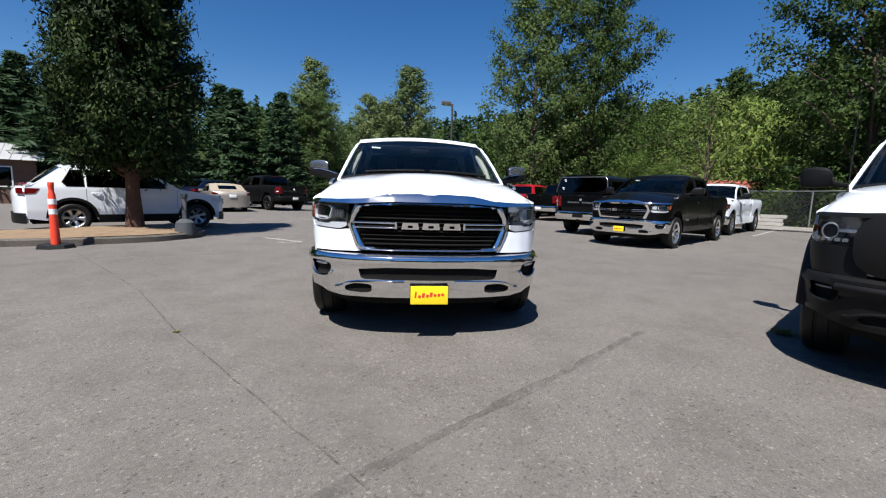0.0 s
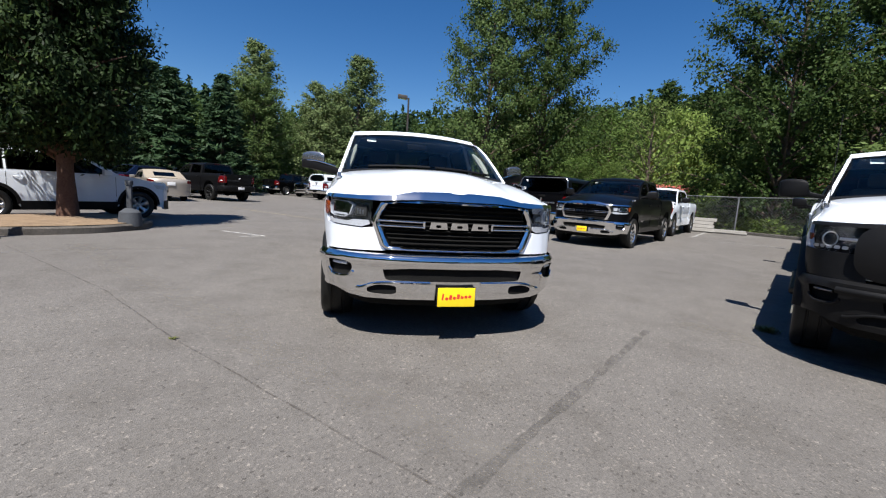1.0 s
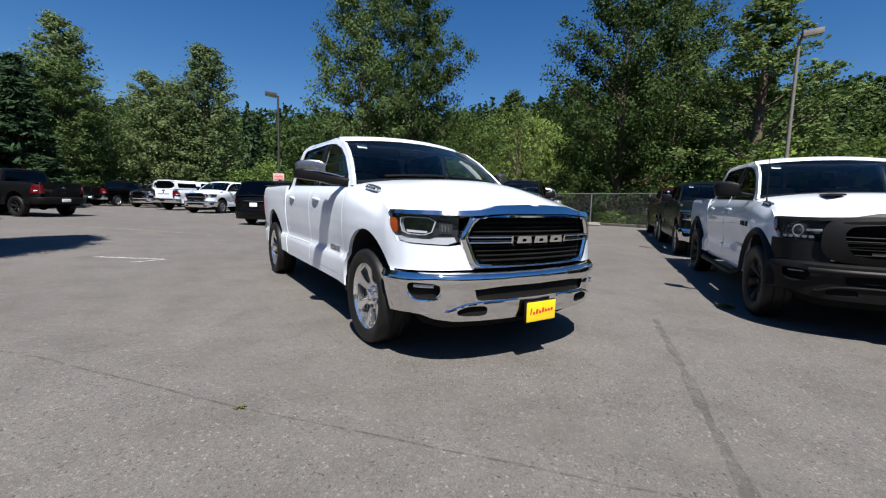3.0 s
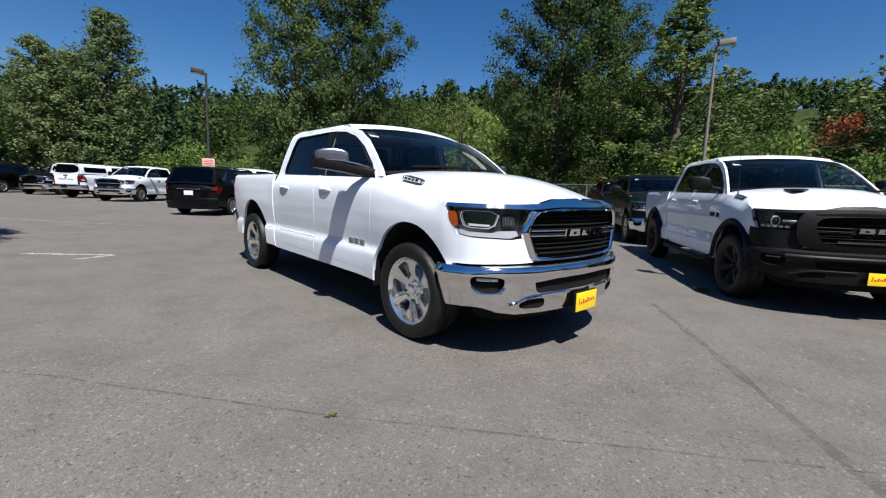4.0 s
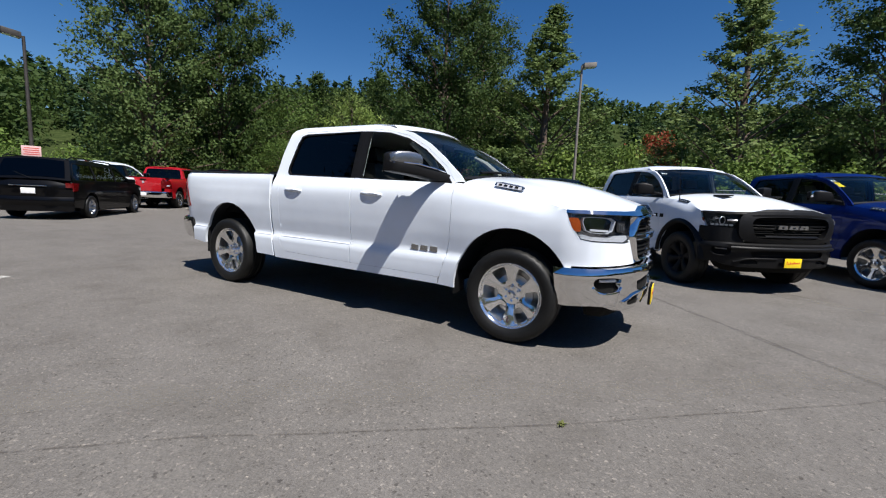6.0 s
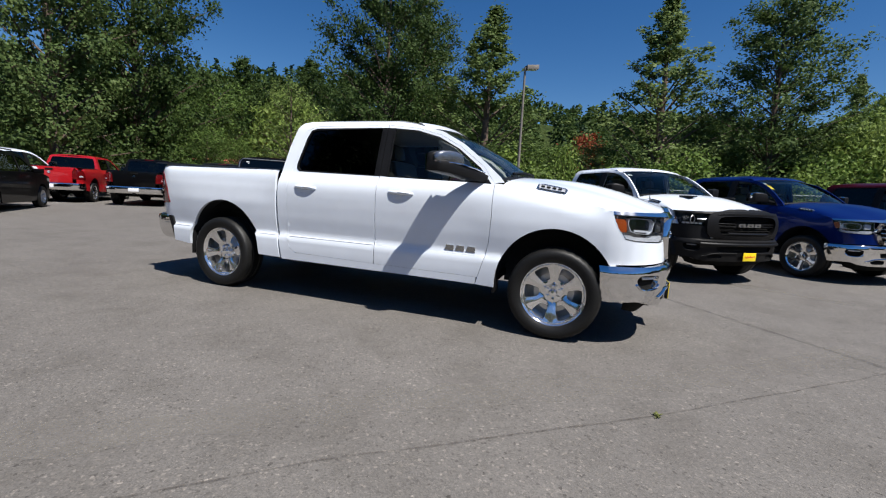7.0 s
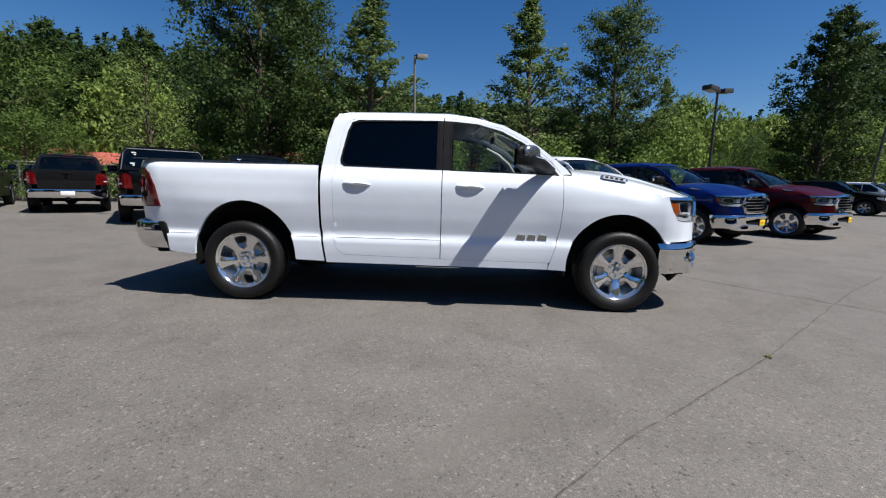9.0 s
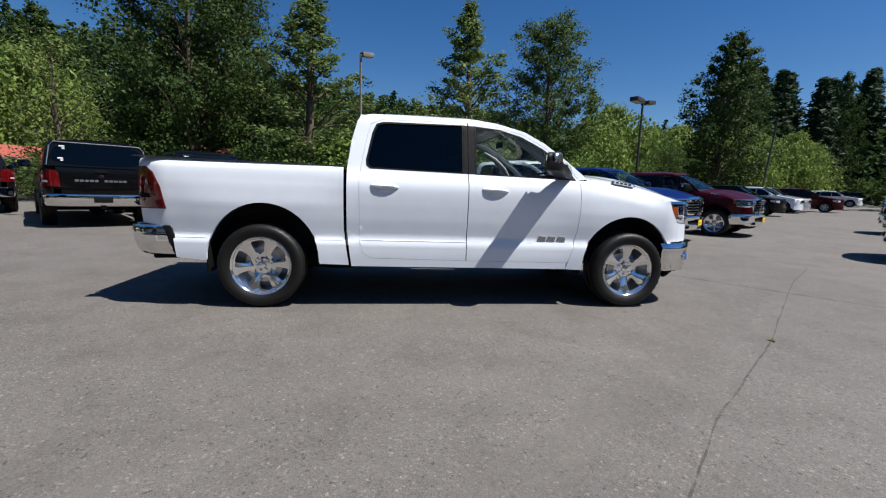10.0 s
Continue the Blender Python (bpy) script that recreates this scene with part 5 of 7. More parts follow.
        for sd in (-1, 1):
            sw2 = rounded(-4.55, -3.15, 1.46, 1.74, 0.06)
            put("side_window", panel(sw2, [], lambda x, z, s=sd: Vector((x, s * (lerp_list([(b, a) for a, b in sec], z) + 0.006), z)), 0.2), PRIVACY, "", co)
        bk = panel([(-0.95, 1.355), (0.95, 1.355), (0.86, 1.80), (0.80, 1.875), (0.5, 1.93), (-0.5, 1.93), (-0.80, 1.875), (-0.86, 1.80)], [], lambda y, z: Vector((-4.785 + 0.10 * (z - 1.36) / 0.6, y, z)), 0.1, lambda c: (0.02, 0, 0))
        put("canopy_back", bk, canopy, "", co)
        gw = smooth_rim([(-0.86, 1.40), (0.86, 1.40), (0.75, 1.85), (-0.75, 1.85)], 2)
        put("canopy_window", panel(gw, [], lambda y, z: Vector((-4.793 + 0.10 * (z - 1.36) / 0.6, y, z)), 0.2, lambda c: (0.01, 0, 0)), PRIVACY, "dark canopy window", co)
        for wy, wz in ((0.62, 1.76), (0.66, 1.50)):
            stw = bmesh.new()
            for dz in (-0.022, 0.022):
                sx0 = -4.803 + 0.10 * (wz + dz - 1.36) / 0.6
                box(stw, sx0, sx0 + 0.002, wy - 0.04, wy + 0.03 + dz, wz + dz - 0.014, wz + dz + 0.014)
            put("window_sticker", stw, PAPER, "small white sticker", co)
        for k in range(11):
            if k != 5:
                put("name_bar", boxed(-4.796, -4.788, 0.46 - 0.086 * k - 0.066, 0.46 - 0.086 * k, 1.03, 1.075, 0.002), STEEL, "", tgo)
        edge = bmesh.new()
        tube(edge, [(-4.80 + 0.10 * (z - 1.36) / 0.6, y, z) for y, z in ((0.90, 1.37), (0.83, 1.78), (0.76, 1.87), (-0.76, 1.87), (-0.83, 1.78), (-0.90, 1.37))], [0.012] * 6, 6)
        put("canopy_trim", edge, STEEL, "", co)
    if bed_cover:
        put("bed_cover", boxed(-4.74, -2.94, -0.86, 0.86, 1.345, 1.365, 0.006), PLASTIC, "black bed cover")
    return T


# ---- ground ----
def hill(d, az):
    """Height of the wooded hills at distance d and bearing az."""
    w = math.degrees((az + math.pi) % math.tau - math.pi)
    start = 45 + 40 * max(0.0, min(1.0, (w - 98) / 14))
    h = max(0.0, min(1.0, (d - start) / 105))
    return h * h * (3 - 2 * h) * (17.0 + 13.0 * math.exp(-((w - 48) / 24) ** 2) + 9.0 * math.exp(-((w - 86) / 22) ** 2) + 2.0 * math.sin(7 * az))


def ground_z(x, y):
    """Height of the earth, which follows the pavement and climbs into the hills."""
    rad, a = math.hypot(x - 4, y - 8), math.atan2(x - 4, y - 8)
    return rise(x, y) * (1 if rad < 90 else max(0, 1 - (rad - 90) / 60)) - 0.05 + hill(rad, a)


def ground_sheet():
    bm = bmesh.new()
    radii = [0, 20, 30, 38, 46, 56, 70, 90, 120, 160, 220, 320, 500, 900, 2500]
    n = 72
    rings = []
    for rad in radii:
        ring = []
        for k in range(n):
            a = k * math.tau / n
            x, y = 4 + rad * math.sin(a), 8 + rad * math.cos(a)
            ring.append(bm.verts.new((x, y, ground_z(x, y))))
        rings.append(ring)
    for r0, r1 in zip(rings[1:], rings[2:]):
        for k in range(n):
            bm.faces.new((r0[k], r0[(k + 1) % n], r1[(k + 1) % n], r1[k]))
    mid = bm.verts.new((4, 8, rise(4, 8) - 0.05))
    for k in range(n):
        bm.faces.new((mid, rings[1][(k + 1) % n], rings[1][k]))
    return whole("ground", bm, EARTH, "grassy earth around the car park", "ground", kind="structure")


ground_sheet()
LOT = [(-45, -40), (-45, 20), (-30, 34), (-20, 44), (-6, 47), (1, 38), (7.5, 31), (13, 24.5), (16.2, 18.4), (17.5, 12), (19.5, 4), (22, -4), (28, -12), (40, -22), (45, -30), (50, -37), (54, -46), (55, -56), (52, -68), (-20, -68)]
lot = panel(LOT, [], lambda x, y: Vector((x, y, rise(x, y))), 1.6, lambda co: (0, 0, -0.12))
whole("pavement", lot, ASPHALT, "worn grey asphalt with pale aggregate", "pavement", kind="structure")


def strip(pts, w, mat, z, name, label, wob=0.0, seed=1, kind="structure"):
    """A thin worn strip that lies on the pavement along pts."""
    rng = random.Random(seed)
    path = []
    for (x0, y0), (x1, y1) in zip(pts, pts[1:]):
        n = max(1, int(math.hypot(x1 - x0, y1 - y0) / 0.12)) if wob else 1
        path += [(x0 + (x1 - x0) * k / n, y0 + (y1 - y0) * k / n) for k in range(n)]
    path.append(pts[-1])
    bm = bmesh.new()
    prev = None
    off = 0.0
    for i, (x, y) in enumerate(path):
        a, b = path[max(0, i - 1)], path[min(len(path) - 1, i + 1)]
        d = Vector((b[0] - a[0], b[1] - a[1])).normalized()
        off = off * 0.8 + rng.uniform(-wob, wob)
        hw = w / 2 * (rng.uniform(0.5, 1.3) if wob else 1)
        pr = []
        for s in (-1, 1):
            px, py = x - d.y * (s * hw + off), y + d.x * (s * hw + off)
            pr.append(bm.verts.new((px, py, rise(px, py) + z)))
        if prev:
            bm.faces.new((prev[0], prev[1], pr[1], pr[0]))
        prev = pr
    return whole(name, bm, mat, label, "marking", kind=kind)


strip([(1.84, 3.71), (-0.08, 1.87), (-0.95, 1.0), (-3.2, -1.2)], 0.072, SEAM, 0.004, "pavement_seam", "dark filled seam in the asphalt", 0.004, 3)
strip([(-6.3, 7.15), (-4.03, 5.21), (-3.36, 4.6), (-2.18, 3.36), (-0.64, 1.90), (0.4, 0.9), (1.6, -0.4)], 0.012, CRACK, 0.006, "pavement_crack", "thin crack in the asphalt", 0.006, 5)
strip([(-5.6, 7.6), (-3.75, 5.6), (-2.9, 4.8), (-1.6, 3.3), (-0.35, 2.05), (0.1, 1.75)], 0.32, DUST, 0.003, "dusty_band", "pale dusty wear band on the asphalt", 0.02, 6)
strip([(2.4, 4.0), (2.9, 3.1), (3.2, 2.2), (2.6, 0.9)], 0.35, DUST, 0.003, "dusty_band", "pale dusty wear band on the asphalt", 0.02, 9)
strip([(-6.8, 5.0), (-5.6, 6.9), (-3.9, 7.6)], 0.25, DUST, 0.003, "dusty_band", "pale tyre scuff on the asphalt", 0.02, 10)
for pts, sd in (([(-3.73, 9.42), (-3.27, 9.66)], 1), ([(-3.27, 9.66), (-4.4, 10.3)], 2), ([(11.2, 15.2), (14.6, 18.6)], 3), ([(11.0, 13.6), (14.0, 10.6)], 4)):
    strip(pts, 0.10, LINE, 0.005, "parking_line", "worn white parking line", 0.0, sd)
strip([(-5.0, 12.9), (-3.2, 13.7)], 0.10, FADED, 0.005, "parking_line", "almost worn away parking line", 0.0, 6)
strip([(-7.0, 18.6), (-4.26, 16.08), (-2.68, 14.61)], 0.09, YELLOW_LINE, 0.005, "parking_line", "worn yellow parking line", 0.003, 8)


# ---- trees ----
def leaf_cards(centres, spread, count, size, rng, flat=0.5, droop=0.0, axis=None, slim=0.30):
    """Many small bent leaves round the centres, as vertices and faces."""
    c = np.repeat(centres, count, 0)
    sp = np.repeat(spread, count, 0)[:, None]
    p = c + rng.normal(0, 1, c.shape) * sp * np.array([1, 1, 0.75])
    n = len(p)
    d = rng.normal(0, 1, (n, 3)) * np.array([1, 1, flat])
    d[:, 2] -= droop
    d /= np.linalg.norm(d, axis=1)[:, None]
    o = (p - c) / sp * 0.75 + rng.normal(0, 0.5, (n, 3)) + np.array([0, 0, 0.45])
    if axis is not None:
        w = p[:, :2] - axis
        o[:, :2] += 0.9 * w / np.maximum(0.3, np.linalg.norm(w, axis=1))[:, None]
    s = np.cross(d, o)
    s /= np.linalg.norm(s, axis=1)[:, None]
    nn = np.cross(d, s)
    sz = (size * rng.uniform(0.6, 1.4, n))[:, None]
    v = np.stack([p - d * sz * 0.5, p + s * sz * slim + nn * sz * 0.08, p + d * sz * 0.55, p - s * sz * slim + nn * sz * 0.08], 1).reshape(-1, 3)
    return v


def cards_mesh(name, v, material):
    n = len(v) // 4
    me = bpy.data.meshes.new(name)
    me.vertices.add(len(v))
    me.vertices.foreach_set("co", v.ravel())
    me.loops.add(n * 4)
    me.loops.foreach_set("vertex_index", np.arange(n * 4))
    me.polygons.add(n)
    me.polygons.foreach_set("loop_start", np.arange(0, n * 4, 4))
    me.update(calc_edges=True)
    me.materials.append(material)
    return me


def tree(name, label, category, h, rad, low, leaf, bark, seed, limbs, per, size, shape="round", trunk=None, spread=0.5, along=5, slim=0.30, droop=0.15):
    """A tree at the origin: tapered trunk, limbs of uneven length, and leaves gathered along the limbs."""
    rng = np.random.default_rng(seed)
    T = thing(name, Matrix.Identity(4), label, category)
    tr = trunk or h * 0.016 + 0.05
    bm = bmesh.new()
    lean = rng.uniform(-0.03, 0.03, 2) * h
    tp = [Vector((lean[0] * k * k, lean[1] * k * k, h * 0.95 * k)) for k in np.linspace(0, 1, 9)]
    tube(bm, tp, [tr * (1.35 if i == 0 else 1) * (1 - 0.93 * i / 8) for i in range(9)], 10)
    cs, sp, hang = [], [], []
    for k in range(limbs):
        g = (k + rng.uniform(0.1, 0.9)) / limbs
        a = k * 2.399 + rng.uniform(-0.5, 0.5)
        if shape == "cone":
            env, up = rad * (1 - g) ** 0.8, -0.12 + 0.3 * g
        elif shape == "spire":
            env, up = rad * (1 - g ** 1.5) * min(1, 0.7 + 1.2 * g), 0.7 + 0.6 * g
        elif shape == "weep":
            env, up = rad * math.sqrt(max(0.05, 1 - g * g)), 0.45
        elif shape == "oval":
            env, up = rad * (1 - max(0, (g - 0.25) / 0.75) ** 2.2) * min(1, 0.72 + 1.5 * g), 0.25 + 0.5 * g
        elif shape == "poplar":
            env, up = rad * math.sqrt(1 - g ** 1.7) * min(1, 0.78 + 0.9 * g), 0.45 + 0.6 * g
        else:
            env, up = rad * math.sqrt(max(0.03, 1 - ((g - 0.36) / 0.70) ** 2)), 0.42 + 0.55 * g
        ln = env * rng.uniform(*{"cone": (0.8, 1.1), "oval": (0.82, 1.06), "poplar": (0.7, 1.1), "spire": (0.35, 1.45)}.get(shape, (0.55, 1.15)))
        tip_z = low + (h - low) * g
        zb = max(low * 0.55, tip_z - ln * up)
        b = Vector((lean[0] * (zb / h) ** 2, lean[1] * (zb / h) ** 2, zb))
        tip = b + Vector((ln * math.cos(a), ln * math.sin(a), tip_z - zb))
        midp = b.lerp(tip, 0.5) + Vector((0, 0, 0.10 * ln if shape != "weep" else 0.3 * ln))
        tube(bm, [b, midp, tip], [max(0.015, tr * 0.34 * (1 - 0.75 * g)), max(0.01, tr * 0.2 * (1 - 0.7 * g)), 0.006], 5)
        for j in range(along):
            t = (0.28 if shape != "spire" else 0.42) + (0.76 if shape != "spire" else 0.62) * (j + rng.uniform(0, 1)) / along
            c = b.lerp(midp, t * 2) if t < 0.5 else midp.lerp(tip, t * 2 - 1)
            side_ = rng.normal(0, 0.16 * ln + 0.06)
            cs.append((c.x - math.sin(a) * side_, c.y + math.cos(a) * side_, c.z + rng.normal(0, 0.10 * spread + 0.04)))
            sp.append(spread * rng.uniform(0.55, 1.25) * (1 - 0.5 * g if shape in ("cone", "spire", "poplar") else 1 - 0.2 * g))
            if shape == "weep" and t > 0.45:
                hang.append(cs[-1])
    cs.append((lean[0], lean[1], h * 0.97))
    sp.append(spread * 0.4)
    part("trunk", bm, bark, T)
    v = leaf_cards(np.array(cs), np.array(sp), per, size, rng, 0.6 if shape != "weep" else 1.0, 0.9 if shape == "weep" else droop, np.zeros(2), slim)
    if hang:
        st = []
        for c in hang:
            for _ in range(3):
                x, y = c[0] + rng.normal(0, 0.4), c[1] + rng.normal(0, 0.4)
                ln = rng.uniform(0.2, 0.75) * c[2]
                st += [(x + 0.1 * rng.normal(), y + 0.1 * rng.normal(), c[2] - ln * k / 14) for k in range(14)]
        v = np.concatenate([v, leaf_cards(np.array(st), np.full(len(st), 0.07), 1, size * 1.5, rng, 1.0, 2.0)])
    cr = new("crown", cards_mesh("crown", v, leaf))
    cr.parent = T
    return T


def plant(proto, spots, used=[]):
    """Copies of a tree at (x, y, scale across, scale up)."""
    for i, (x, y, sx, sz) in enumerate(spots):
        m = Matrix.Translation((x, y, max(rise(x, y), ground_z(x, y)) - 0.06)) @ pose(0, 0, 0, 0, 0, (i * 137 + 40 * x) % 360) @ Matrix.Diagonal((sx, sx, sz, 1))
        if proto not in used:
            proto.matrix_world = m
            used.append(proto)
            continue
        keep = proto.matrix_basis.copy()
        proto.matrix_basis = Matrix.Identity(4)
        copy_thing(proto, m)
        proto.matrix_basis = keep


cotton_a = tree("cottonwood_tree", "tall leafy green cottonwood behind the car park fence", "tree", 14, 4.2, 1.2, LEAF_COTTON, BARK, 11, 72, 92, 0.175, along=5, spread=0.36)
cotton_b = tree("cottonwood_tree", "tall slender cottonwood with glossy green leaves", "tree", 14, 3.9, 1.3, LEAF_ASPEN, BARK, 12, 70, 40, 0.175, "spire", along=6, spread=0.28)
maple = tree("maple_tree", "broad dark green leafy tree behind the fence", "tree", 14, 4.6, 1.0, LEAF_DARK, BARK, 21, 76, 128, 0.16, along=5, spread=0.40)
maple_far = tree("maple_tree", "broad dark green leafy tree at the end of the lot", "tree", 14, 4.6, 0.6, LEAF_DARK, BARK, 22, 84, 62, 0.215, "poplar", along=5, spread=0.42)
fir = tree("fir_tree", "dark green fir tree at the edge of the lot", "tree", 12, 2.6, 0.5, LEAF_FIR, BARK, 13, 84, 20, 0.52, "cone", spread=0.30, along=4, slim=0.15, droop=0.3)
willow = tree("willow_tree", "pale green weeping willow behind the parked cars", "tree", 9, 4.2, 2.4, LEAF_WILLOW, BARK, 14, 40, 34, 0.26, "weep", spread=0.45, along=5, slim=0.18)
light_tree = tree("alder_tree", "light green leafy alder by the fence", "tree", 8, 3.0, 0.5, LEAF_ALDER, BARK, 15, 46, 62, 0.15, along=5, spread=0.42)
bush = tree("bush", "dense green bush along the fence", "bush", 3.4, 1.9, 0.1, LEAF_BUSH, BARK, 16, 28, 20, 0.19, trunk=0.05, spread=0.42, along=4)
pale_bush = tree("bush", "pale green bush along the fence", "bush", 3.2, 1.9, 0.1, LEAF_LIGHT, BARK, 26, 28, 20, 0.19, trunk=0.05, spread=0.42, along=4)
pale_tree = tree("locust_tree", "airy pale green tree with drooping twigs", "tree", 7.0, 2.3, 1.5, LEAF_PALE, BARK, 37, 30, 24, 0.15, along=5, spread=0.30, slim=0.22, droop=0.6)
red_tree = tree("plum_tree", "small tree with reddish leaves", "tree", 6, 1.9, 0.8, LEAF_RED, BARK, 17, 30, 40, 0.22, along=3)
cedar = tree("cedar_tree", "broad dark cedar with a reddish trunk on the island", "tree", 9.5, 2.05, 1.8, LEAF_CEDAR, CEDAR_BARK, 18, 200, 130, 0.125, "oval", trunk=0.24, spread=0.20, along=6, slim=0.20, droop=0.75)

poplar = tree("poplar_tree", "dense conical grey-green poplar by the back fence", "tree", 12, 2.9, 0.3, LEAF_POPLAR, BARK, 31, 80, 62, 0.165, "poplar", along=5, spread=0.38)
plant(poplar, [(-14.5, 47.2, 1.38, 1.27), (-8.5, 48.7, 1.32, 1.0), (-4.4, 48.0, 1.45, 1.25), (-6.4, 49.5, 1.35, 0.95)])
plant(cotton_a, [(6.2, 31.0, 0.95, 1.12), (31.2, -3.4, 1.12, 1.08), (-14, 45, 1.0, 0.8)])
plant(maple, [(10.6, 31.8, 1.0, 1.25), (19.6, 20.0, 1.0, 1.16), (26, 21, 1.0, 1.1)])
plant(maple_far, [(35.5, -21.5, 1.05, 1.12), (54, -35, 0.75, 1.35), (58, -40, 0.8, 1.4), (58, -55, 0.8, 1.35)] + [(x, y, 1.15, (top - ground_z(x, y)) / 14) for x, y, top in ((33.5, 51.5, 16.5), (36.8, 48.6, 14.8), (40.5, 46.0, 17.6))])
plant(cotton_b, [(24.0, 14.6, 1.5, 1.0), (30.1, 3.4, 1.55, 1.12), (39, -10, 0.8, 0.8)])
plant(fir, [(-16, 33, 1.1, 0.72), (-18.5, 36, 1.1, 0.80), (-14, 37, 1.0, 0.78), (-21, 31, 1.2, 0.80), (-24, 29, 1.2, 0.82), (-27, 27, 1.1, 0.75), (-19, 30, 1.0, 0.6), (-23, 25.5, 1.1, 0.66), (-13, 34, 0.9, 0.68), (-29, 23, 1.3, 0.9), (-32, 19, 1.3, 0.95), (52, -33, 1.7, 1.5), (56, -37.5, 1.7, 1.6), (60, -42.5, 1.7, 1.65), (64, -49, 1.8, 1.7), (67, -54, 1.8, 1.75), (62, -57, 1.8, 1.6), (60, -61, 1.8, 1.65), (58, -66, 1.9, 1.7), (66, -66, 1.9, 1.8), (57, -51, 1.6, 1.5)])
plant(willow, [(22.5, 31.5, 1.05, 0.95), (36.5, -11.5, 1.1, 1.0), (33, -8, 0.8, 0.8), (43.9, -22.2, 1.0, 0.95), (43.5, -26.4, 1.05, 0.98), (45.5, -30.5, 1.05, 1.0), (48.0, -33.5, 1.0, 0.95), (51, -37.5, 1.0, 1.0), (50.5, -41.5, 1.0, 1.0), (53, -45, 1.0, 0.95), (39.5, -17.0, 0.9, 0.85)])
plant(light_tree, [(15.2, 28.8, 0.5, 0.5), (12.4, 30.2, 0.7, 0.7), (20.6, 23.4, 0.85, 0.85), (18, 35, 1.3, 1.15), (11.6, 27.0, 0.6, 0.5), (27.5, 16.5, 1.0, 0.6), (29.0, 11, 1.0, 0.62), (17.9, -6.6, 0.5, 0.48), (33, 8, 1.0, 0.7), (22.5, 13.0, 0.6, 0.55)])
plant(pale_tree, [(13.7, 22.5, 1.0, 1.0)])
plant(red_tree, [(37, 9.5, 0.95, 1.15)])
plant(cedar, [(-7.35, 10.0, 0.70, 0.95)])
rb = random.Random(7)
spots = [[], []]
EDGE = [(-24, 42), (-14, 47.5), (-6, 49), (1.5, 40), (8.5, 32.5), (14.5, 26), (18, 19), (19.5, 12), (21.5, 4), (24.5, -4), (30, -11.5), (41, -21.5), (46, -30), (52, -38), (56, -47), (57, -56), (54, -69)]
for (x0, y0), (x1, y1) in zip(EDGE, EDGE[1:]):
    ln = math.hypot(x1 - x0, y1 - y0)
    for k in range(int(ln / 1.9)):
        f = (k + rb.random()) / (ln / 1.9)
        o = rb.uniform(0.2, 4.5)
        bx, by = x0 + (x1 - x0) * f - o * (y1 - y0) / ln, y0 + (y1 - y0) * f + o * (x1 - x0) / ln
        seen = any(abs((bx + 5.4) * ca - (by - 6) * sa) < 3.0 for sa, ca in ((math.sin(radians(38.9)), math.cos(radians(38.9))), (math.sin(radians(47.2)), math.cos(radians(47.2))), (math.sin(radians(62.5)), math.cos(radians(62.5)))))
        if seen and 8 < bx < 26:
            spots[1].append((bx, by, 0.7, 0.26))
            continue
        spots[rb.random() < 0.4].append((x0 + (x1 - x0) * f - o * (y1 - y0) / ln, y0 + (y1 - y0) * f + o * (x1 - x0) / ln, rb.uniform(0.75, 1.3), rb.uniform(0.55, 1.15) + 0.07 * o))
spots[0] += [(17.3, 25.9, 0.9, 0.62), (16.2, 26.8, 0.9, 0.60)]
plant(bush, spots[0])
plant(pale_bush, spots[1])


# ---- wooded hills behind ----
def forest():
    rng = np.random.default_rng(5)
    vs = [[], []]
    for k in range(1750):
        az = radians(rng.uniform(-180, 180) if k % 3 else rng.uniform(-30, 130))
        seen = -1.3 < az < 2.6
        d = rng.uniform(62, 165) if seen else rng.uniform(48, 80)
        x, y = 4 + d * math.sin(az), 8 + d * math.cos(az)
        base = ground_z(x, y) - 0.5
        low = min(1.0, max(0.0, (az - 0.98) / 0.14)) * min(1.0, max(0.0, (2.0 - az) / 0.14))
        fir_like = rng.random() < 0.34 - 0.22 * low
        h = rng.uniform(8, 13) * (1.0 if fir_like else 0.85) * (1.0 if seen else 1.25) * (1 - 0.36 * low)
        near = seen and d < 105
        n = 400 if near else (125 if seen else 60)
        g = rng.uniform(0, 1, n)
        w = (1 - g) ** 0.9 * h * 0.20 if fir_like else h * 0.36 * np.sqrt(np.maximum(0, 1 - ((g - 0.5) / 0.55) ** 2))
        a = rng.uniform(0, math.tau, n)
        q = w * np.sqrt(rng.uniform(0.2, 1, n))
        c = np.stack([x + q * np.cos(a), y + q * np.sin(a), base + h * (0.06 + 0.94 * g)], 1)
        vs[0 if fir_like else 1].append(leaf_cards(c, np.full(n, 0.25), 1, 0.62 if near else (1.15 if seen else 1.3), rng, 0.7, 0.0, np.array([x, y])))
    for v, mt, lb in ((vs[0], LEAF_FIR, "dark firs on the hillside around the lot"), (vs[1], LEAF_DARK, "leafy woods on the hillside around the lot")):
        tagged(new("far_woods", cards_mesh("far_woods", np.concatenate(v), mt)), lb, "woods", kind="stuff")


forest()


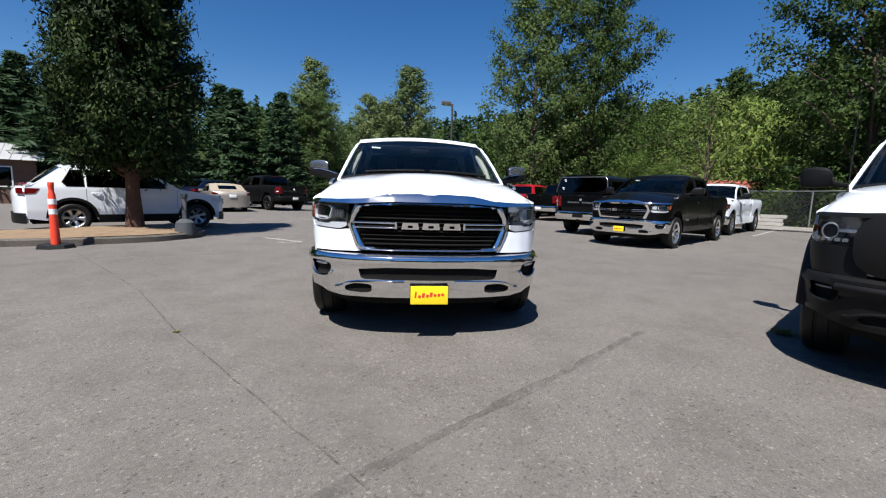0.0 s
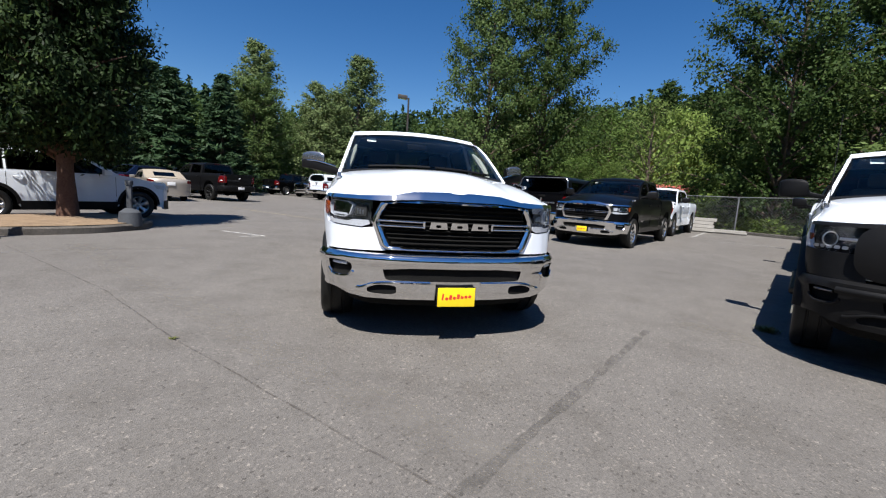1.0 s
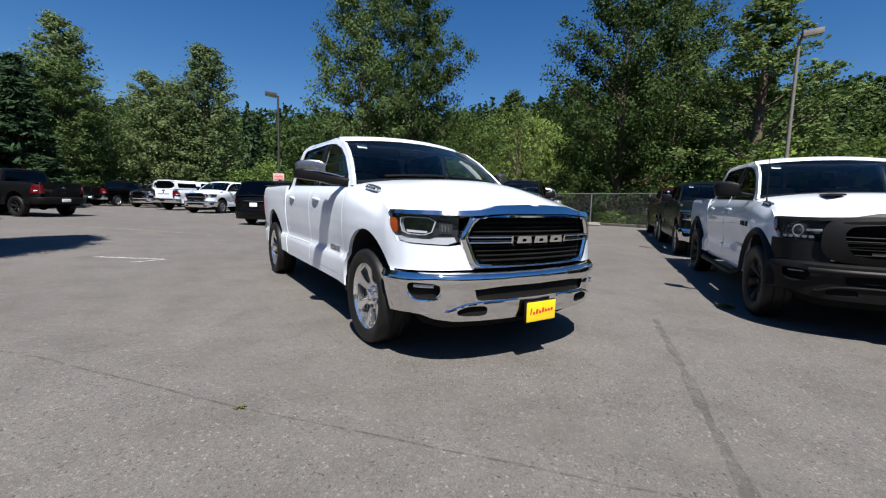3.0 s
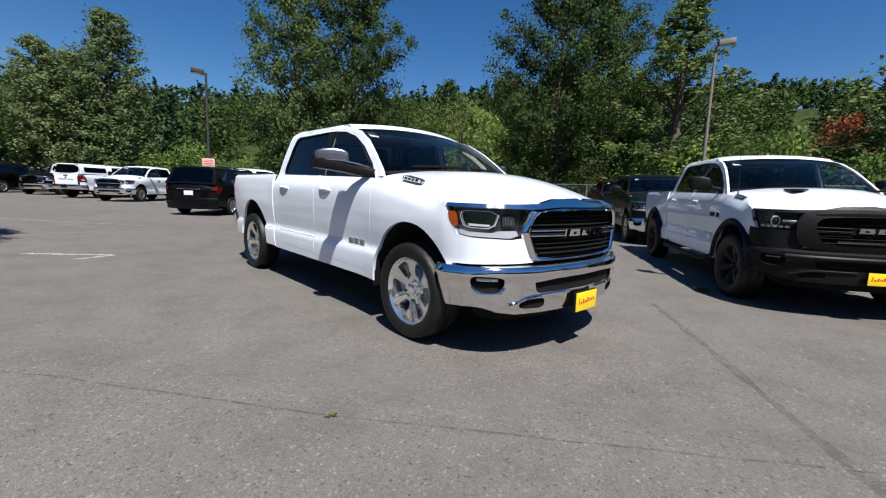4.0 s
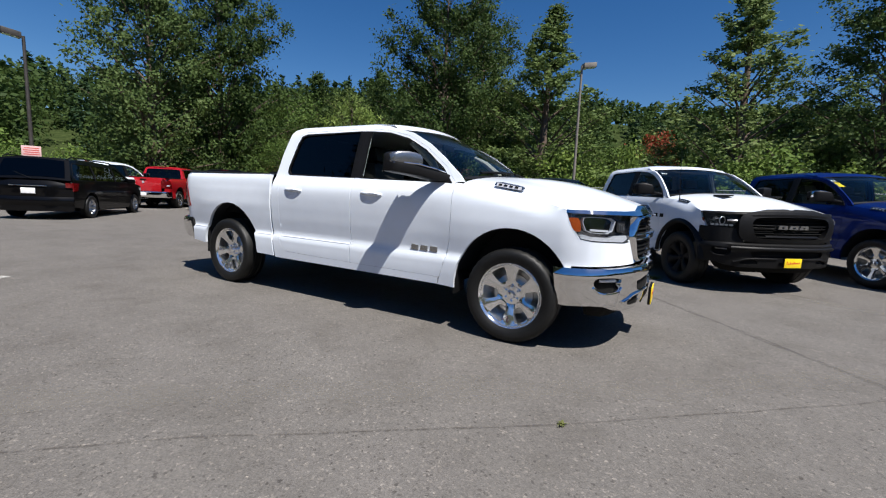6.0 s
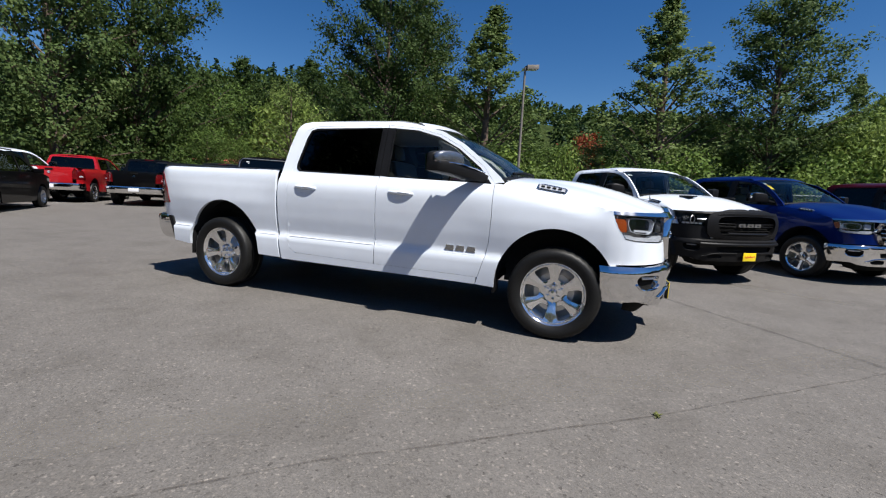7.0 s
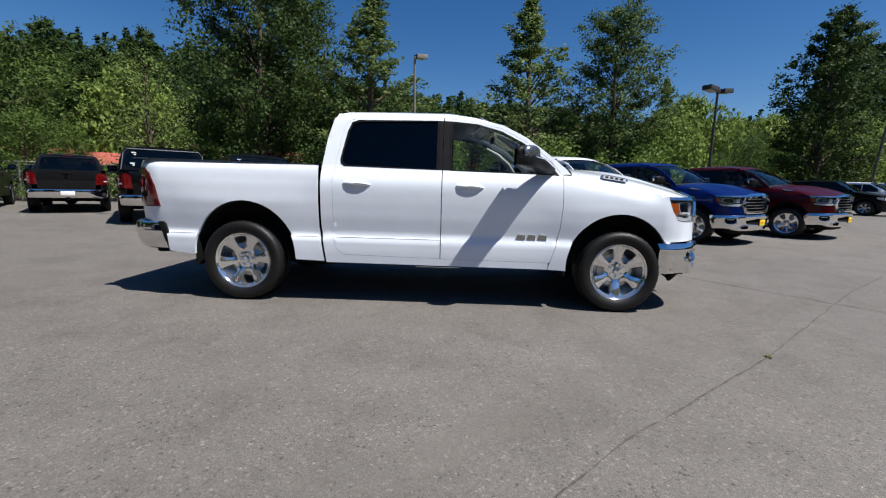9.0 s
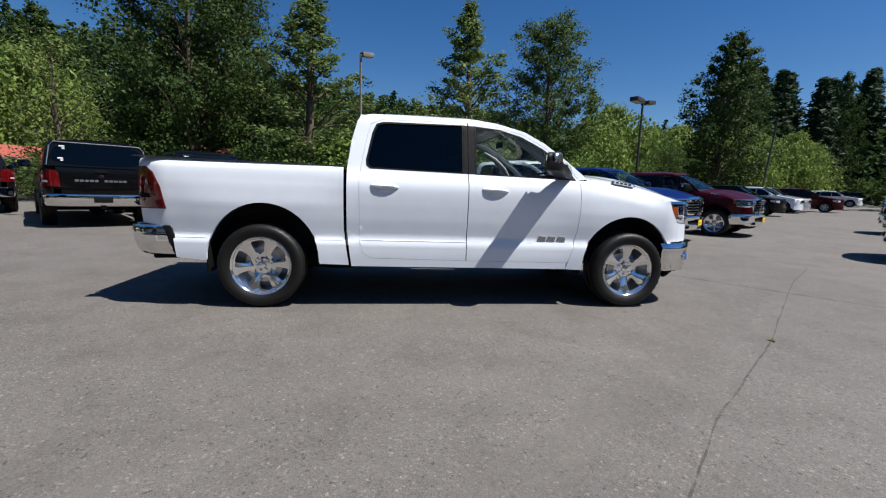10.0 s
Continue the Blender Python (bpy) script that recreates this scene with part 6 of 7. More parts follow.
# ---- fence, kerb, lamp posts ----
def fence(pts, h, label):
    F = thing("chain_link_fence", Matrix.Identity(4), label, "fence")
    mesh = bmesh.new()
    for (x0, y0), (x1, y1) in zip(pts, pts[1:]):
        ln = math.hypot(x1 - x0, y1 - y0)
        n = max(1, round(ln / 3.0))
        for k in range(n):
            x, y = x0 + (x1 - x0) * k / n, y0 + (y1 - y0) * k / n
            z = rise(x, y)
            b = bmesh.new()
            tube(b, [(x, y, z - 0.1), (x, y, z + h + 0.03)], [0.03, 0.03], 8)
            part("post", b, WIRE, F)
        za, zb = rise(x0, y0), rise(x1, y1)
        top = bmesh.new()
        tube(top, [(x0, y0, za + h), (x1, y1, zb + h)], [0.022, 0.022], 6)
        part("top_rail", top, WIRE, F)
        d = Vector(((x1 - x0) / ln, (y1 - y0) / ln, 0))
        m = int((ln + h) / 0.14)
        for k in range(m):
            for sg in (1, -1):
                a0 = k * 0.14 - (h if sg > 0 else 0)
                s0, s1 = max(0, a0), min(ln, a0 + h)
                if s1 <= s0:
                    continue
                f0, f1 = (s0 - a0) / h, (s1 - a0) / h
                if sg < 0:
                    f0, f1 = 1 - f0, 1 - f1
                p0 = Vector((x0, y0, za + (zb - za) * s0 / ln)) + d * s0 + Vector((0, 0, f0 * h))
                p1 = Vector((x0, y0, za + (zb - za) * s1 / ln)) + d * s1 + Vector((0, 0, f1 * h))
                w = Vector((0, 0, 0.004))
                mesh.faces.new([mesh.verts.new(p) for p in (p0 - w, p1 - w, p1 + w, p0 + w)])
    part("wire_mesh", mesh, WIRE, F, smooth=0)


fence([(-26, 37.5), (-20, 43.6), (-6, 46.6), (0.9, 37.8), (7.2, 30.8), (12.7, 24.3), (15.9, 18.4), (17.2, 12.0), (19.2, 4.0), (21.7, -4)], 1.75, "grey chain-link fence with steel posts around the lot")


def kerb(pts, label, w=0.15, h=0.14, closed=False):
    bm = bmesh.new()
    prof = [(0, -0.08), (0, h - 0.03), (0.03, h), (w, h), (w, -0.08)]
    rows = []
    n = len(pts)
    for i, (x, y) in enumerate(pts):
        a, b = (pts[i - 1], pts[(i + 1) % n]) if closed else (pts[max(0, i - 1)], pts[min(n - 1, i + 1)])
        d = Vector((b[0] - a[0], b[1] - a[1])).normalized()
        rows.append([bm.verts.new((x - d.y * o, y + d.x * o, rise(x, y) + z)) for o, z in prof])
    for r0, r1 in zip(rows, rows[1:] + (rows[:1] if closed else [])):
        for i in range(len(prof) - 1):
            bm.faces.new((r0[i], r0[i + 1], r1[i + 1], r1[i]))
    return whole("kerb", bm, KERB_STONE, label, "kerb", kind="structure")


kerb([(7.6, 31), (13.1, 24.5), (16.3, 18.4), (17.6, 12), (19.6, 4), (22.1, -4), (28, -12), (40, -22)], "low concrete kerb at the edge of the asphalt")
ISLAND = smooth_rim([(-15, 4.2), (-8.1, 7.55), (-6.8, 8.3), (-6.1, 8.95), (-5.78, 9.9), (-6.05, 10.8), (-6.8, 11.2), (-7.6, 10.9), (-9.6, 9.2), (-15.5, 6.2)], 2)
kerb(ISLAND, "worn concrete kerb round the planting island", closed=True)
isl = panel(shrink(ISLAND, 0.10), [], lambda x, y: Vector((x, y, 0.115 + 0.10 * math.exp(-((x + 7.4) ** 2 + (y - 10) ** 2) / 2.5) + 0.02 * noise.noise(Vector((x * 2, y * 2, 0))))), 0.25)
whole("planting_bed", isl, BARK_CHIP, "dry brown bark and grass bed on the island", "planting bed", kind="structure")


def lamp_post(x, y, h, label, heads, mat, lean=0.0, sign=None, turn=0):
    T = thing("lamp_post", stand(x, y, turn), label, "lamp post")
    b = bmesh.new()
    tube(b, [(0, 0, -0.05), (lean * 0.5, 0, h * 0.5), (lean, 0, h)], [0.085, 0.07, 0.055], 12)
    part("pole", b, mat, T)
    part("base", boxed(-0.2, 0.2, -0.2, 0.2, -0.02, 0.25, 0.03), CONCRETE, T, "concrete base")
    for ang, ln, size in heads:
        hm = pose(lean, 0, h - 0.06, 0, 0, ang)
        b = bmesh.new()
        tube(b, [(0, 0, 0), (ln, 0, 0.05)], [0.03, 0.03], 8)
        b.transform(hm)
        part("arm", b, mat, T)
        b = bmesh.new()
        box(b, ln, ln + size, -size * 0.32, size * 0.32, -0.05, 0.17, 0.02)
        for v in b.verts:
            v.co.z += 0.10 * (v.co.x - ln)
        b.transform(hm)
        hd = part("lamp_head", b, mat, T)
        b = boxed(ln + 0.06, ln + size - 0.06, -size * 0.25, size * 0.25, -0.056, -0.045)
        for v in b.verts:
            v.co.z += 0.10 * (v.co.x - ln)
        b.transform(hm)
        part("diffuser", b, LAMP_WHITE, hd, "pale lamp glass")
    if sign:
        z0, wd, ang = sign
        b = boxed(-0.10, -0.085, -wd / 2, wd / 2, z0, z0 + 0.42, 0.004)
        b.transform(pose(0, 0, 0, 0, 0, ang))
        sg = part("sign", b, SIGN_PINK, T, "faded pink and white sign")
        b = bmesh.new()
        for k in range(4):
            box(b, -0.104, -0.101, -wd * 0.4, wd * (0.4 - 0.07 * (k % 2)), z0 + 0.06 + 0.085 * k, z0 + 0.09 + 0.085 * k)
        b.transform(pose(0, 0, 0, 0, 0, ang))
        part("sign_bars", b, RED_INK, sg)


lamp_post(0.32, 27.1, 6.75, "tall dark lamp post with one lamp and a faded sign", [(180, 0.08, 0.58)], POLE_DARK, sign=(2.0, 0.62, 65))
lamp_post(17.85, 10.1, 7.85, "tall weathered lamp post with one lamp", [(-50, 0.05, 0.65)], POLE_GREY, lean=0.12)
lamp_post(18.8, -5.5, 6.1, "dark bronze lamp post with two box lamps", [(-55, 0.22, 0.75), (125, 0.22, 0.75)], POLE_DARK)
lamp_post(24.6, -17.5, 6.6, "thin dark pole behind the parked cars", [], POLE_DARK, lean=0.55, turn=-90)

# ---- cars other than pickups ----
SPECS = {
    "suv": dict(xf=0.92, xr=-3.72, wb=2.72, w=0.93, r=0.355, hood=0.94, cowl=(-0.42, 1.11), roof_f=(-1.20, 1.62), roof_r=(-2.82, 1.62), tail=(-3.42, 1.12), belt=1.06, posts=[(-1.52, 0.05), (-2.45, 0.05), ], back=(-2.86,)),
    "van": dict(xf=0.95, xr=-4.15, wb=3.08, w=0.99, r=0.34, hood=0.98, cowl=(-0.25, 1.14), roof_f=(-1.10, 1.66), roof_r=(-3.75, 1.70), tail=(-4.06, 1.10), belt=1.06, posts=[(-1.45, 0.05), (-2.75, 0.05)], back=(-3.85,)),
    "convertible": dict(xf=0.95, xr=-3.90, wb=2.70, w=0.88, r=0.33, hood=0.84, cowl=(-0.62, 0.96), roof_f=(-1.28, 1.36), roof_r=(-2.20, 1.38), tail=(-2.95, 1.02), belt=0.94, posts=[(-1.60, 0.04)], back=(-2.45,)),
}


def car(kind, m, label, category, paint, roof_paint=None, cladding=True, rails=False, q=1.0, group="parked cars", state_plate=True, wheels="alloy"):
    """A car from its side outline: x ahead from the front axle, y to the left."""
    S = SPECS[kind]
    T = thing({"suv": "suv", "van": "minivan", "convertible": "convertible_car"}[kind], m, label, category, group)
    xf, xr, wb, W, r = S["xf"], S["xr"], S["wb"], S["w"], S["r"]
    hood, cowl, rf, rr_, tail, belt = S["hood"], S["cowl"], S["roof_f"], S["roof_r"], S["tail"], S["belt"]
    xm, hl = (xf + xr) / 2, (xf - xr) / 2
    FX, RX = xf - 0.34, xr + 0.20
    st = 0.07 * q

    def wid(x, z):
        k = W * (1 - 0.075 * (abs(x - xm) / hl) ** 5)
        if z > belt:
            k -= (z - belt) * 0.30
        elif z < 0.55:
            k -= (0.55 - z) * 0.10
        else:
            k -= 0.02 * ((z - 0.75) / (belt - 0.55)) ** 2
        return k

    def top_line(x):
        return lerp_list(sorted([(xf, hood - 0.10), (FX, hood), cowl, rf, ((rf[0] + rr_[0]) / 2, max(rf[1], rr_[1]) + 0.025), rr_, tail, (xr, tail[1] - 0.06)]), x)

    def put(name, bm, mat, lab="", parent=None):
        if mat in (GLASS, PRIVACY):
            face_out(bm, (-1.5, 0, 0.9))
        return part(name, bm, mat, parent or T, lab)

    xs = [FX, cowl[0], (cowl[0] + rf[0]) / 2, rf[0], rf[0] - 0.15, (rf[0] + rr_[0]) / 2, rr_[0] + 0.2, rr_[0], (rr_[0] + tail[0]) / 2, tail[0], RX]
    xs = sorted({x for x in xs if RX <= x <= FX}, reverse=True)
    top = [(x, top_line(x) - (0.03 if x < cowl[0] and x > tail[0] else 0.0)) for x in xs]
    glaz = [(cowl[0] - 0.16, belt + 0.05), (rf[0] + 0.02, rf[1] - 0.13), (rf[0] - 0.20, rf[1] - 0.10), (rr_[0] + 0.1, rr_[1] - 0.11), (S["back"][0] + 0.12, rr_[1] - 0.16), (S["back"][0] - 0.02, belt + 0.16), (S["back"][0] + 0.05, belt + 0.06)]
    cuts = sorted([p for p, _ in S["posts"]], reverse=True)

    def clip(poly, x0, x1):
        out = poly
        for sg, xx in ((1, x0), (-1, x1)):
            src, out = out, []
            for a, b in zip(src, src[1:] + src[:1]):
                ka, kb = sg * a[0] <= sg * xx, sg * b[0] <= sg * xx
                if ka:
                    out.append(a)
                if ka != kb:
                    t = (xx - a[0]) / (b[0] - a[0])
                    out.append((xx, a[1] + t * (b[1] - a[1])))
        return out

    edges = [99] + cuts + [-99]
    wins = [clip(glaz, e0 - 0.03, e1 + 0.03) for e0, e1 in zip(edges, edges[1:])]
    wins = [w for w in wins if len(w) > 2]
    for side in (-1, 1):
        inw = lambda co, s=side: (0, -s * 0.03, 0)
        at = lambda x, z, s=side: Vector((x, s * wid(x, z), z))
        o = top + [(RX, 0.36)] + [(-wb - r - 0.10, 0.30)] + arch(-wb, r + 0.01, r + 0.075, r + 0.075, 180, 0) + [(-wb + r + 0.16, 0.24), (-r - 0.16, 0.24)] + arch(0, r + 0.01, r + 0.075, r + 0.075, 180, 0) + [(FX, 0.28)]
        put("body_side", panel(o, wins, at, st, inw), paint)
        for w in wins:
            wo = put("side_window", panel(shrink(w, -0.006), [], lambda x, z, s=side: Vector((x, s * (wid(x, z) - 0.012), z)), 0.2), PRIVACY if kind != "convertible" else GLASS, "dark side window")
            put("window_seal", panel(shrink(w, -0.012), [shrink(w, 0.010)], lambda x, z, s=side: Vector((x, s * (wid(x, z) + 0.003), z)), 0.12, lambda co, s=side: (0, -s * 0.012, 0)), PLASTIC, "", wo)
        if cladding:
            for cx in (0, -wb):
                a0, a1 = arch(cx, r + 0.01, r + 0.07, r + 0.07), arch(cx, r + 0.01, r + 0.135, r + 0.135)
                put("wheel_trim", panel(a0 + a1[::-1], [], lambda x, z, s=side: Vector((x, s * (wid(x, z) + 0.010), z)), 0.1, inw), PLASTIC, "black wheel arch trim")
            put("sill_trim", panel([(-r - 0.12, 0.24), (-wb + r + 0.12, 0.24), (-wb + r + 0.12, 0.44), (-r - 0.12, 0.44)], [], lambda x, z, s=side: Vector((x, s * (wid(x, z) + 0.012), z)), 0.2, inw), PLASTIC, "black sill trim")
        for cx in (0, -wb):
            lin = bmesh.new()
            sheet(lin, lambda u, v, s=side, cx=cx: Vector((cx + (r + 0.085) * math.cos(math.pi * u), s * (W - 0.04 - 0.35 * v), r + (r + 0.09) * math.sin(math.pi * u))), 14, 2)
            sheet(lin, lambda u, v, s=side, cx=cx: Vector((cx + (r + 0.08) * (2 * u - 1), s * (W - 0.36), 0.28 + (2 * r - 0.22) * v)), 2, 2)
            put("wheel_liner", lin, MATT, "black wheel housing")
        for sx in cuts + [-0.50]:
            put("door_seam", panel([(sx + 0.004, belt), (sx - 0.004, belt), (sx - 0.004, 0.42), (sx + 0.004, 0.42)], [], lambda x, z, s=side: Vector((x, s * (wid(x, z) + 0.002), z)), 0.15), MATT)
        for hx in [c + 0.10 for c in cuts[:2]]:
            h = bmesh.new()
            tube(h, [(hx + 0.19 * k / 4, side * (wid(hx, 0.95) + 0.005 + 0.025 * math.sin(math.pi * k / 4)), belt - 0.10) for k in range(5)], [0.010, 0.014, 0.015, 0.014, 0.010], 6)
            put("door_handle", h, paint)
        mh = boxed(cowl[0] - 0.36, cowl[0] - 0.20, min(side * (W - 0.02), side * (W + 0.20)), max(side * (W - 0.02), side * (W + 0.20)), belt + 0.02, belt + 0.17, 0.035)
        put("mirror", mh, paint, "door mirror")
        hlp = [(FX + 0.02, hood - 0.055), (FX - 0.22, hood - 0.045), (FX - 0.16, hood - 0.14), (FX + 0.02, hood - 0.17)]
        lampo = put("head_lamp", panel(hlp, [], lambda x, z, s=side: Vector((x, s * (wid(x, z) + 0.008), z)), 0.1, inw), LAMP_WHITE, "clear head lamp")
        low = 0.30 if kind == "van" else 0.20
        tlp = [(RX - 0.01, tail[1] - 0.06), (RX + 0.24, tail[1] - 0.07), (RX + 0.16, tail[1] - low + 0.02), (RX - 0.01, tail[1] - low)]
        tlo = put("tail_lamp", panel(tlp, [], lambda x, z, s=side: Vector((x, s * (wid(x, z) + 0.008), z)), 0.1, inw), TAIL, "red tail lamp")
        for par, front_side in ((lampo, True), (tlo, False)):
            b = bmesh.new()
            zc, hh, yy = (hood - 0.12, 0.06, 0.72) if front_side else (tail[1] - 0.13, 0.065, 0.66 if kind != "van" else 0.80)
            sheet(b, lambda u, v, s=side: Vector(((xf - 0.34 * abs(yy + (W * 0.95 - yy) * u) ** 3 / W ** 3 + 0.012) if front_side else (xr + 0.20 * abs(yy + (W * 0.95 - yy) * u) ** 3 / W ** 3 - 0.012), s * (yy + (W * 0.94 - yy) * u), zc + hh * (2 * v - 1))), 6, 2)
            put("lamp_face", b, LAMP_WHITE if front_side else TAIL, "", par)
    # skin over the top
    path = [p for p in top]

    def skin(x0, x1, mat, name, n=6, crown=0.03, lab=""):
        b = bmesh.new()
        sheet(b, lambda u, v: (lambda x: Vector((x, (2 * v - 1) * (wid(x, top_line(x) - 0.03) + 0.002), top_line(x) - (0.03 if cowl[0] > x > tail[0] else 0.0) * abs(2 * v - 1) ** 3 + crown * (1 - (2 * v - 1) ** 2))))(x0 + (x1 - x0) * u), n, 14)
        return put(name, b, mat, lab)

    skin(FX, cowl[0], paint, "hood", 6, 0.035)
    skin(cowl[0], rf[0], GLASS, "windscreen", 6, 0.03)
    skin(rf[0], rr_[0], roof_paint or paint, "roof", 8, 0.03)
    back = skin(rr_[0], tail[0], roof_paint or paint, "tailgate" if kind != "convertible" else "soft_top_back", 4, 0.03)
    if kind != "convertible":
        def pane_at(u, v):
            x, w = rr_[0] + (tail[0] - rr_[0]) * (0.10 + 0.80 * u), 0.86 * (2 * v - 1)
            return Vector((x - 0.006, w * (wid(x, top_line(x) - 0.03) + 0.002), top_line(x) + 0.006 - 0.03 * abs(w) ** 3 + 0.03 * (1 - w * w)))

        put("rear_window", sheet(bmesh.new(), pane_at, 6, 14), PRIVACY, "dark rear window", back)
    if kind == "van":
        put("chrome_strip", boxed(xr - 0.016, xr - 0.004, -0.42, 0.42, 0.925, 0.945, 0.003), CHROME, "thin chrome strip", back)
        wip = bmesh.new()
        tube(wip, [(tail[0] - 0.03, -0.05, tail[1] + 0.03), (tail[0] + 0.06, 0.38, tail[1] + 0.20)], [0.010, 0.006], 5)
        put("wiper", wip, PLASTIC, "black rear wiper", back)
    skin(tail[0], RX, paint, "tail_top", 3, 0.02)
    if kind == "convertible":
        b = bmesh.new()
        sheet(b, lambda u, v: Vector((rr_[0] + (tail[0] - rr_[0]) * (0.3 + 0.5 * u), (2 * v - 1) * 0.42, top_line(rr_[0] + (tail[0] - rr_[0]) * (0.3 + 0.5 * u)) + 0.034)), 2, 4)
        put("rear_glass", b, PRIVACY)
    # front and back
    for nm, x0, dx, zt, sg in (("front_face", xf, 0.34, hood, 1), ("rear_face", xr, 0.20, tail[1] - 0.02, -1)):
        b = bmesh.new()
        sheet(b, lambda u, v: Vector((x0 - sg * dx * abs(2 * v - 1) ** 3 - sg * 0.09 * max(0, (u - 0.85) / 0.15) - sg * 0.03 * (1 - u), (2 * v - 1) * wid(x0 - sg * dx, 0.25 + (zt - 0.25) * u), 0.25 + (zt - 0.25 + 0.035 * (1 - (2 * v - 1) ** 2) * (sg > 0)) * u)), 10, 18)
        put(nm, b, paint)
        b = bmesh.new()
        sheet(b, lambda u, v: Vector((x0 + sg * 0.012 - sg * dx * abs(0.99 * (2 * v - 1)) ** 3, (2 * v - 1) * wid(x0 - sg * dx, 0.4) * 0.99, 0.24 + 0.24 * u)), 3, 18)
        put("lower_bumper", b, PLASTIC if cladding else paint, "black lower bumper" if cladding else "")
    b = bmesh.new()
    sheet(b, lambda u, v: Vector((xf + 0.012 - 0.34 * abs(0.6 * (2 * v - 1)) ** 3, (2 * v - 1) * 0.55, hood - 0.24 + 0.15 * u)), 3, 10)
    put("grille", b, MATT, "dark grille")
    if kind == "van":
        b = bmesh.new()
        sheet(b, lambda u, v: Vector((xr - 0.05 * math.sin(math.pi * (0.1 + 0.8 * u)) + 0.20 * abs(2 * v - 1) ** 3, (2 * v - 1) * wid(RX, 0.5) * 1.01, 0.40 + 0.24 * u)), 6, 18)
        put("rear_bumper", b, paint, "black rear bumper")
    if state_plate:
        put("plate", boxed(xr - 0.022, xr - 0.012, -0.16, 0.16, 0.72, 0.87, 0.002), PAPER, "white number plate")
    if rails:
        for sd in (-1, 1):
            b = bmesh.new()
            tube(b, [(rf[0] - 0.1, sd * (W - 0.26), top_line(rf[0] - 0.1) + 0.0), (rf[0] - 0.2, sd * (W - 0.26), top_line(rf[0] - 0.2) + 0.05), (rr_[0] + 0.2, sd * (W - 0.26), top_line(rr_[0]) + 0.06), (rr_[0], sd * (W - 0.26), top_line(rr_[0]))], [0.018] * 4, 6)
            put("roof_rail", b, PLASTIC, "black roof rail")
    b = bmesh.new()
    box(b, xr + 0.3, xf - 0.4, -W + 0.28, W - 0.28, 0.22, 0.45)
    put("underbody", b, MATT, "black underbody")
    for xs_, ys_ in ((-1.55, -0.38), (-1.55, 0.38), (-2.35, 0.0)):
        b = bmesh.new()
        hw = 0.25 if ys_ else 0.6
        box(b, xs_ - 0.05, xs_ + 0.45, ys_ - hw, ys_ + hw, 0.55, 0.72, 0.05)
        box(b, xs_ - 0.18, xs_ - 0.02, ys_ - hw, ys_ + hw, 0.66, belt + 0.12, 0.05)
        put("seat", b, CABIN, "dark seat")
    b = bmesh.new()
    box(b, cowl[0] - 0.55, cowl[0] - 0.1, -W + 0.12, W - 0.12, 0.6, belt - 0.06, 0.05)
    put("dashboard", b, CABIN, "dark dashboard")
    for x in (0, -wb):
        for y in (-(W - 0.11), W - 0.11):
            wheel(T, x, y, r, wheels, False)
    return T


# ---- parked vehicles ----
pickup(stand(-0.205, 4.274, -83.9), "glossy white crew-cab pickup truck with chrome grille and wheels", WHITE, q=0.75, fine=True, group="hero pickup")
pickup(stand(3.74, 2.71, -138) @ Matrix.Scale(0.96, 4), "white off-road pickup truck with matt black nose and flares", WHITE, q=1.6, trim=PLASTIC, front="block", wheels="black", r=0.415, flares=True, black_nose=True, lift=0.05, plate_up=0.06)
pickup(stand(8.35, 6.85, -138) @ Matrix.Scale(0.97, 4), "dark green pickup truck with chrome bumper behind the white one", DARK_GREEN, q=2.2, front="bars", plate="none", wheels="alloy")
pickup(stand(12.0, 10.1, -138) @ Matrix.Scale(0.97, 4), "maroon pickup truck near the fence", MAROON, q=2.6, front="bars", plate="none", wheels="alloy")
pickup(stand(5.5, 0.22, -139) @ Matrix.Scale(0.97, 4), "metallic blue pickup truck with chrome bumper", BLUE, q=1.8, front="bars", tag=True)
pickup(stand(7.17, -2.73, -139) @ Matrix.Scale(0.97, 4), "dark red pickup truck with chrome bumper", DARK_RED, q=1.8, front="bars")
pickup(stand(10.0, -4.55, -139) @ Matrix.Scale(0.97, 4), "black pickup truck in the sales row", BLACK, q=2.4, front="bars")
pickup(stand(5.14, 11.3, -136.7), "black crew-cab pickup truck with yellow dealer plate", BLACK, q=1.8, front="bar", plate_up=0.08)
pickup(stand(9.8, 16.1, -137), "older white pickup truck beside the fence", WHITE, q=2.2, front="cross", wheels="alloy", plate="none")
pickup(stand(7.9, 17.05, 43.3), "black pickup truck with a black bed canopy", BLACK, q=1.8, canopy=BLACK, plate="none", wheels="alloy")


def rear_at(x, y, deg):
    """The pose of a pickup whose rear axle stands at x, y."""
    return stand(x + 3.672 * math.cos(radians(deg)), y + 3.672 * math.sin(radians(deg)), deg)


pickup(rear_at(5.62, 22.39, 46), "black pickup truck with chrome rear bumper and white plate", BLACK, q=2.0, plate="state", wheels="alloy")
pickup(rear_at(7.05, 19.6, 46), "dark grey pickup truck with chrome rear bumper", GRAPHITE, q=2.0, plate="state", wheels="alloy")
pickup(rear_at(4.0, 24.9, 46), "bright red pickup truck with chrome rear bumper", RED, q=2.0, plate="state", bed_cover=True)
pickup(rear_at(0.6, 23.6, 40), "white pickup truck parked behind the minivan", WHITE, q=2.4, plate="none", wheels="alloy")
pickup(stand(-3.5, 29.7, -125), "white pickup truck with chrome crosshair grille", WHITE, q=2.0, front="cross", wheels="alloy", plate="none")
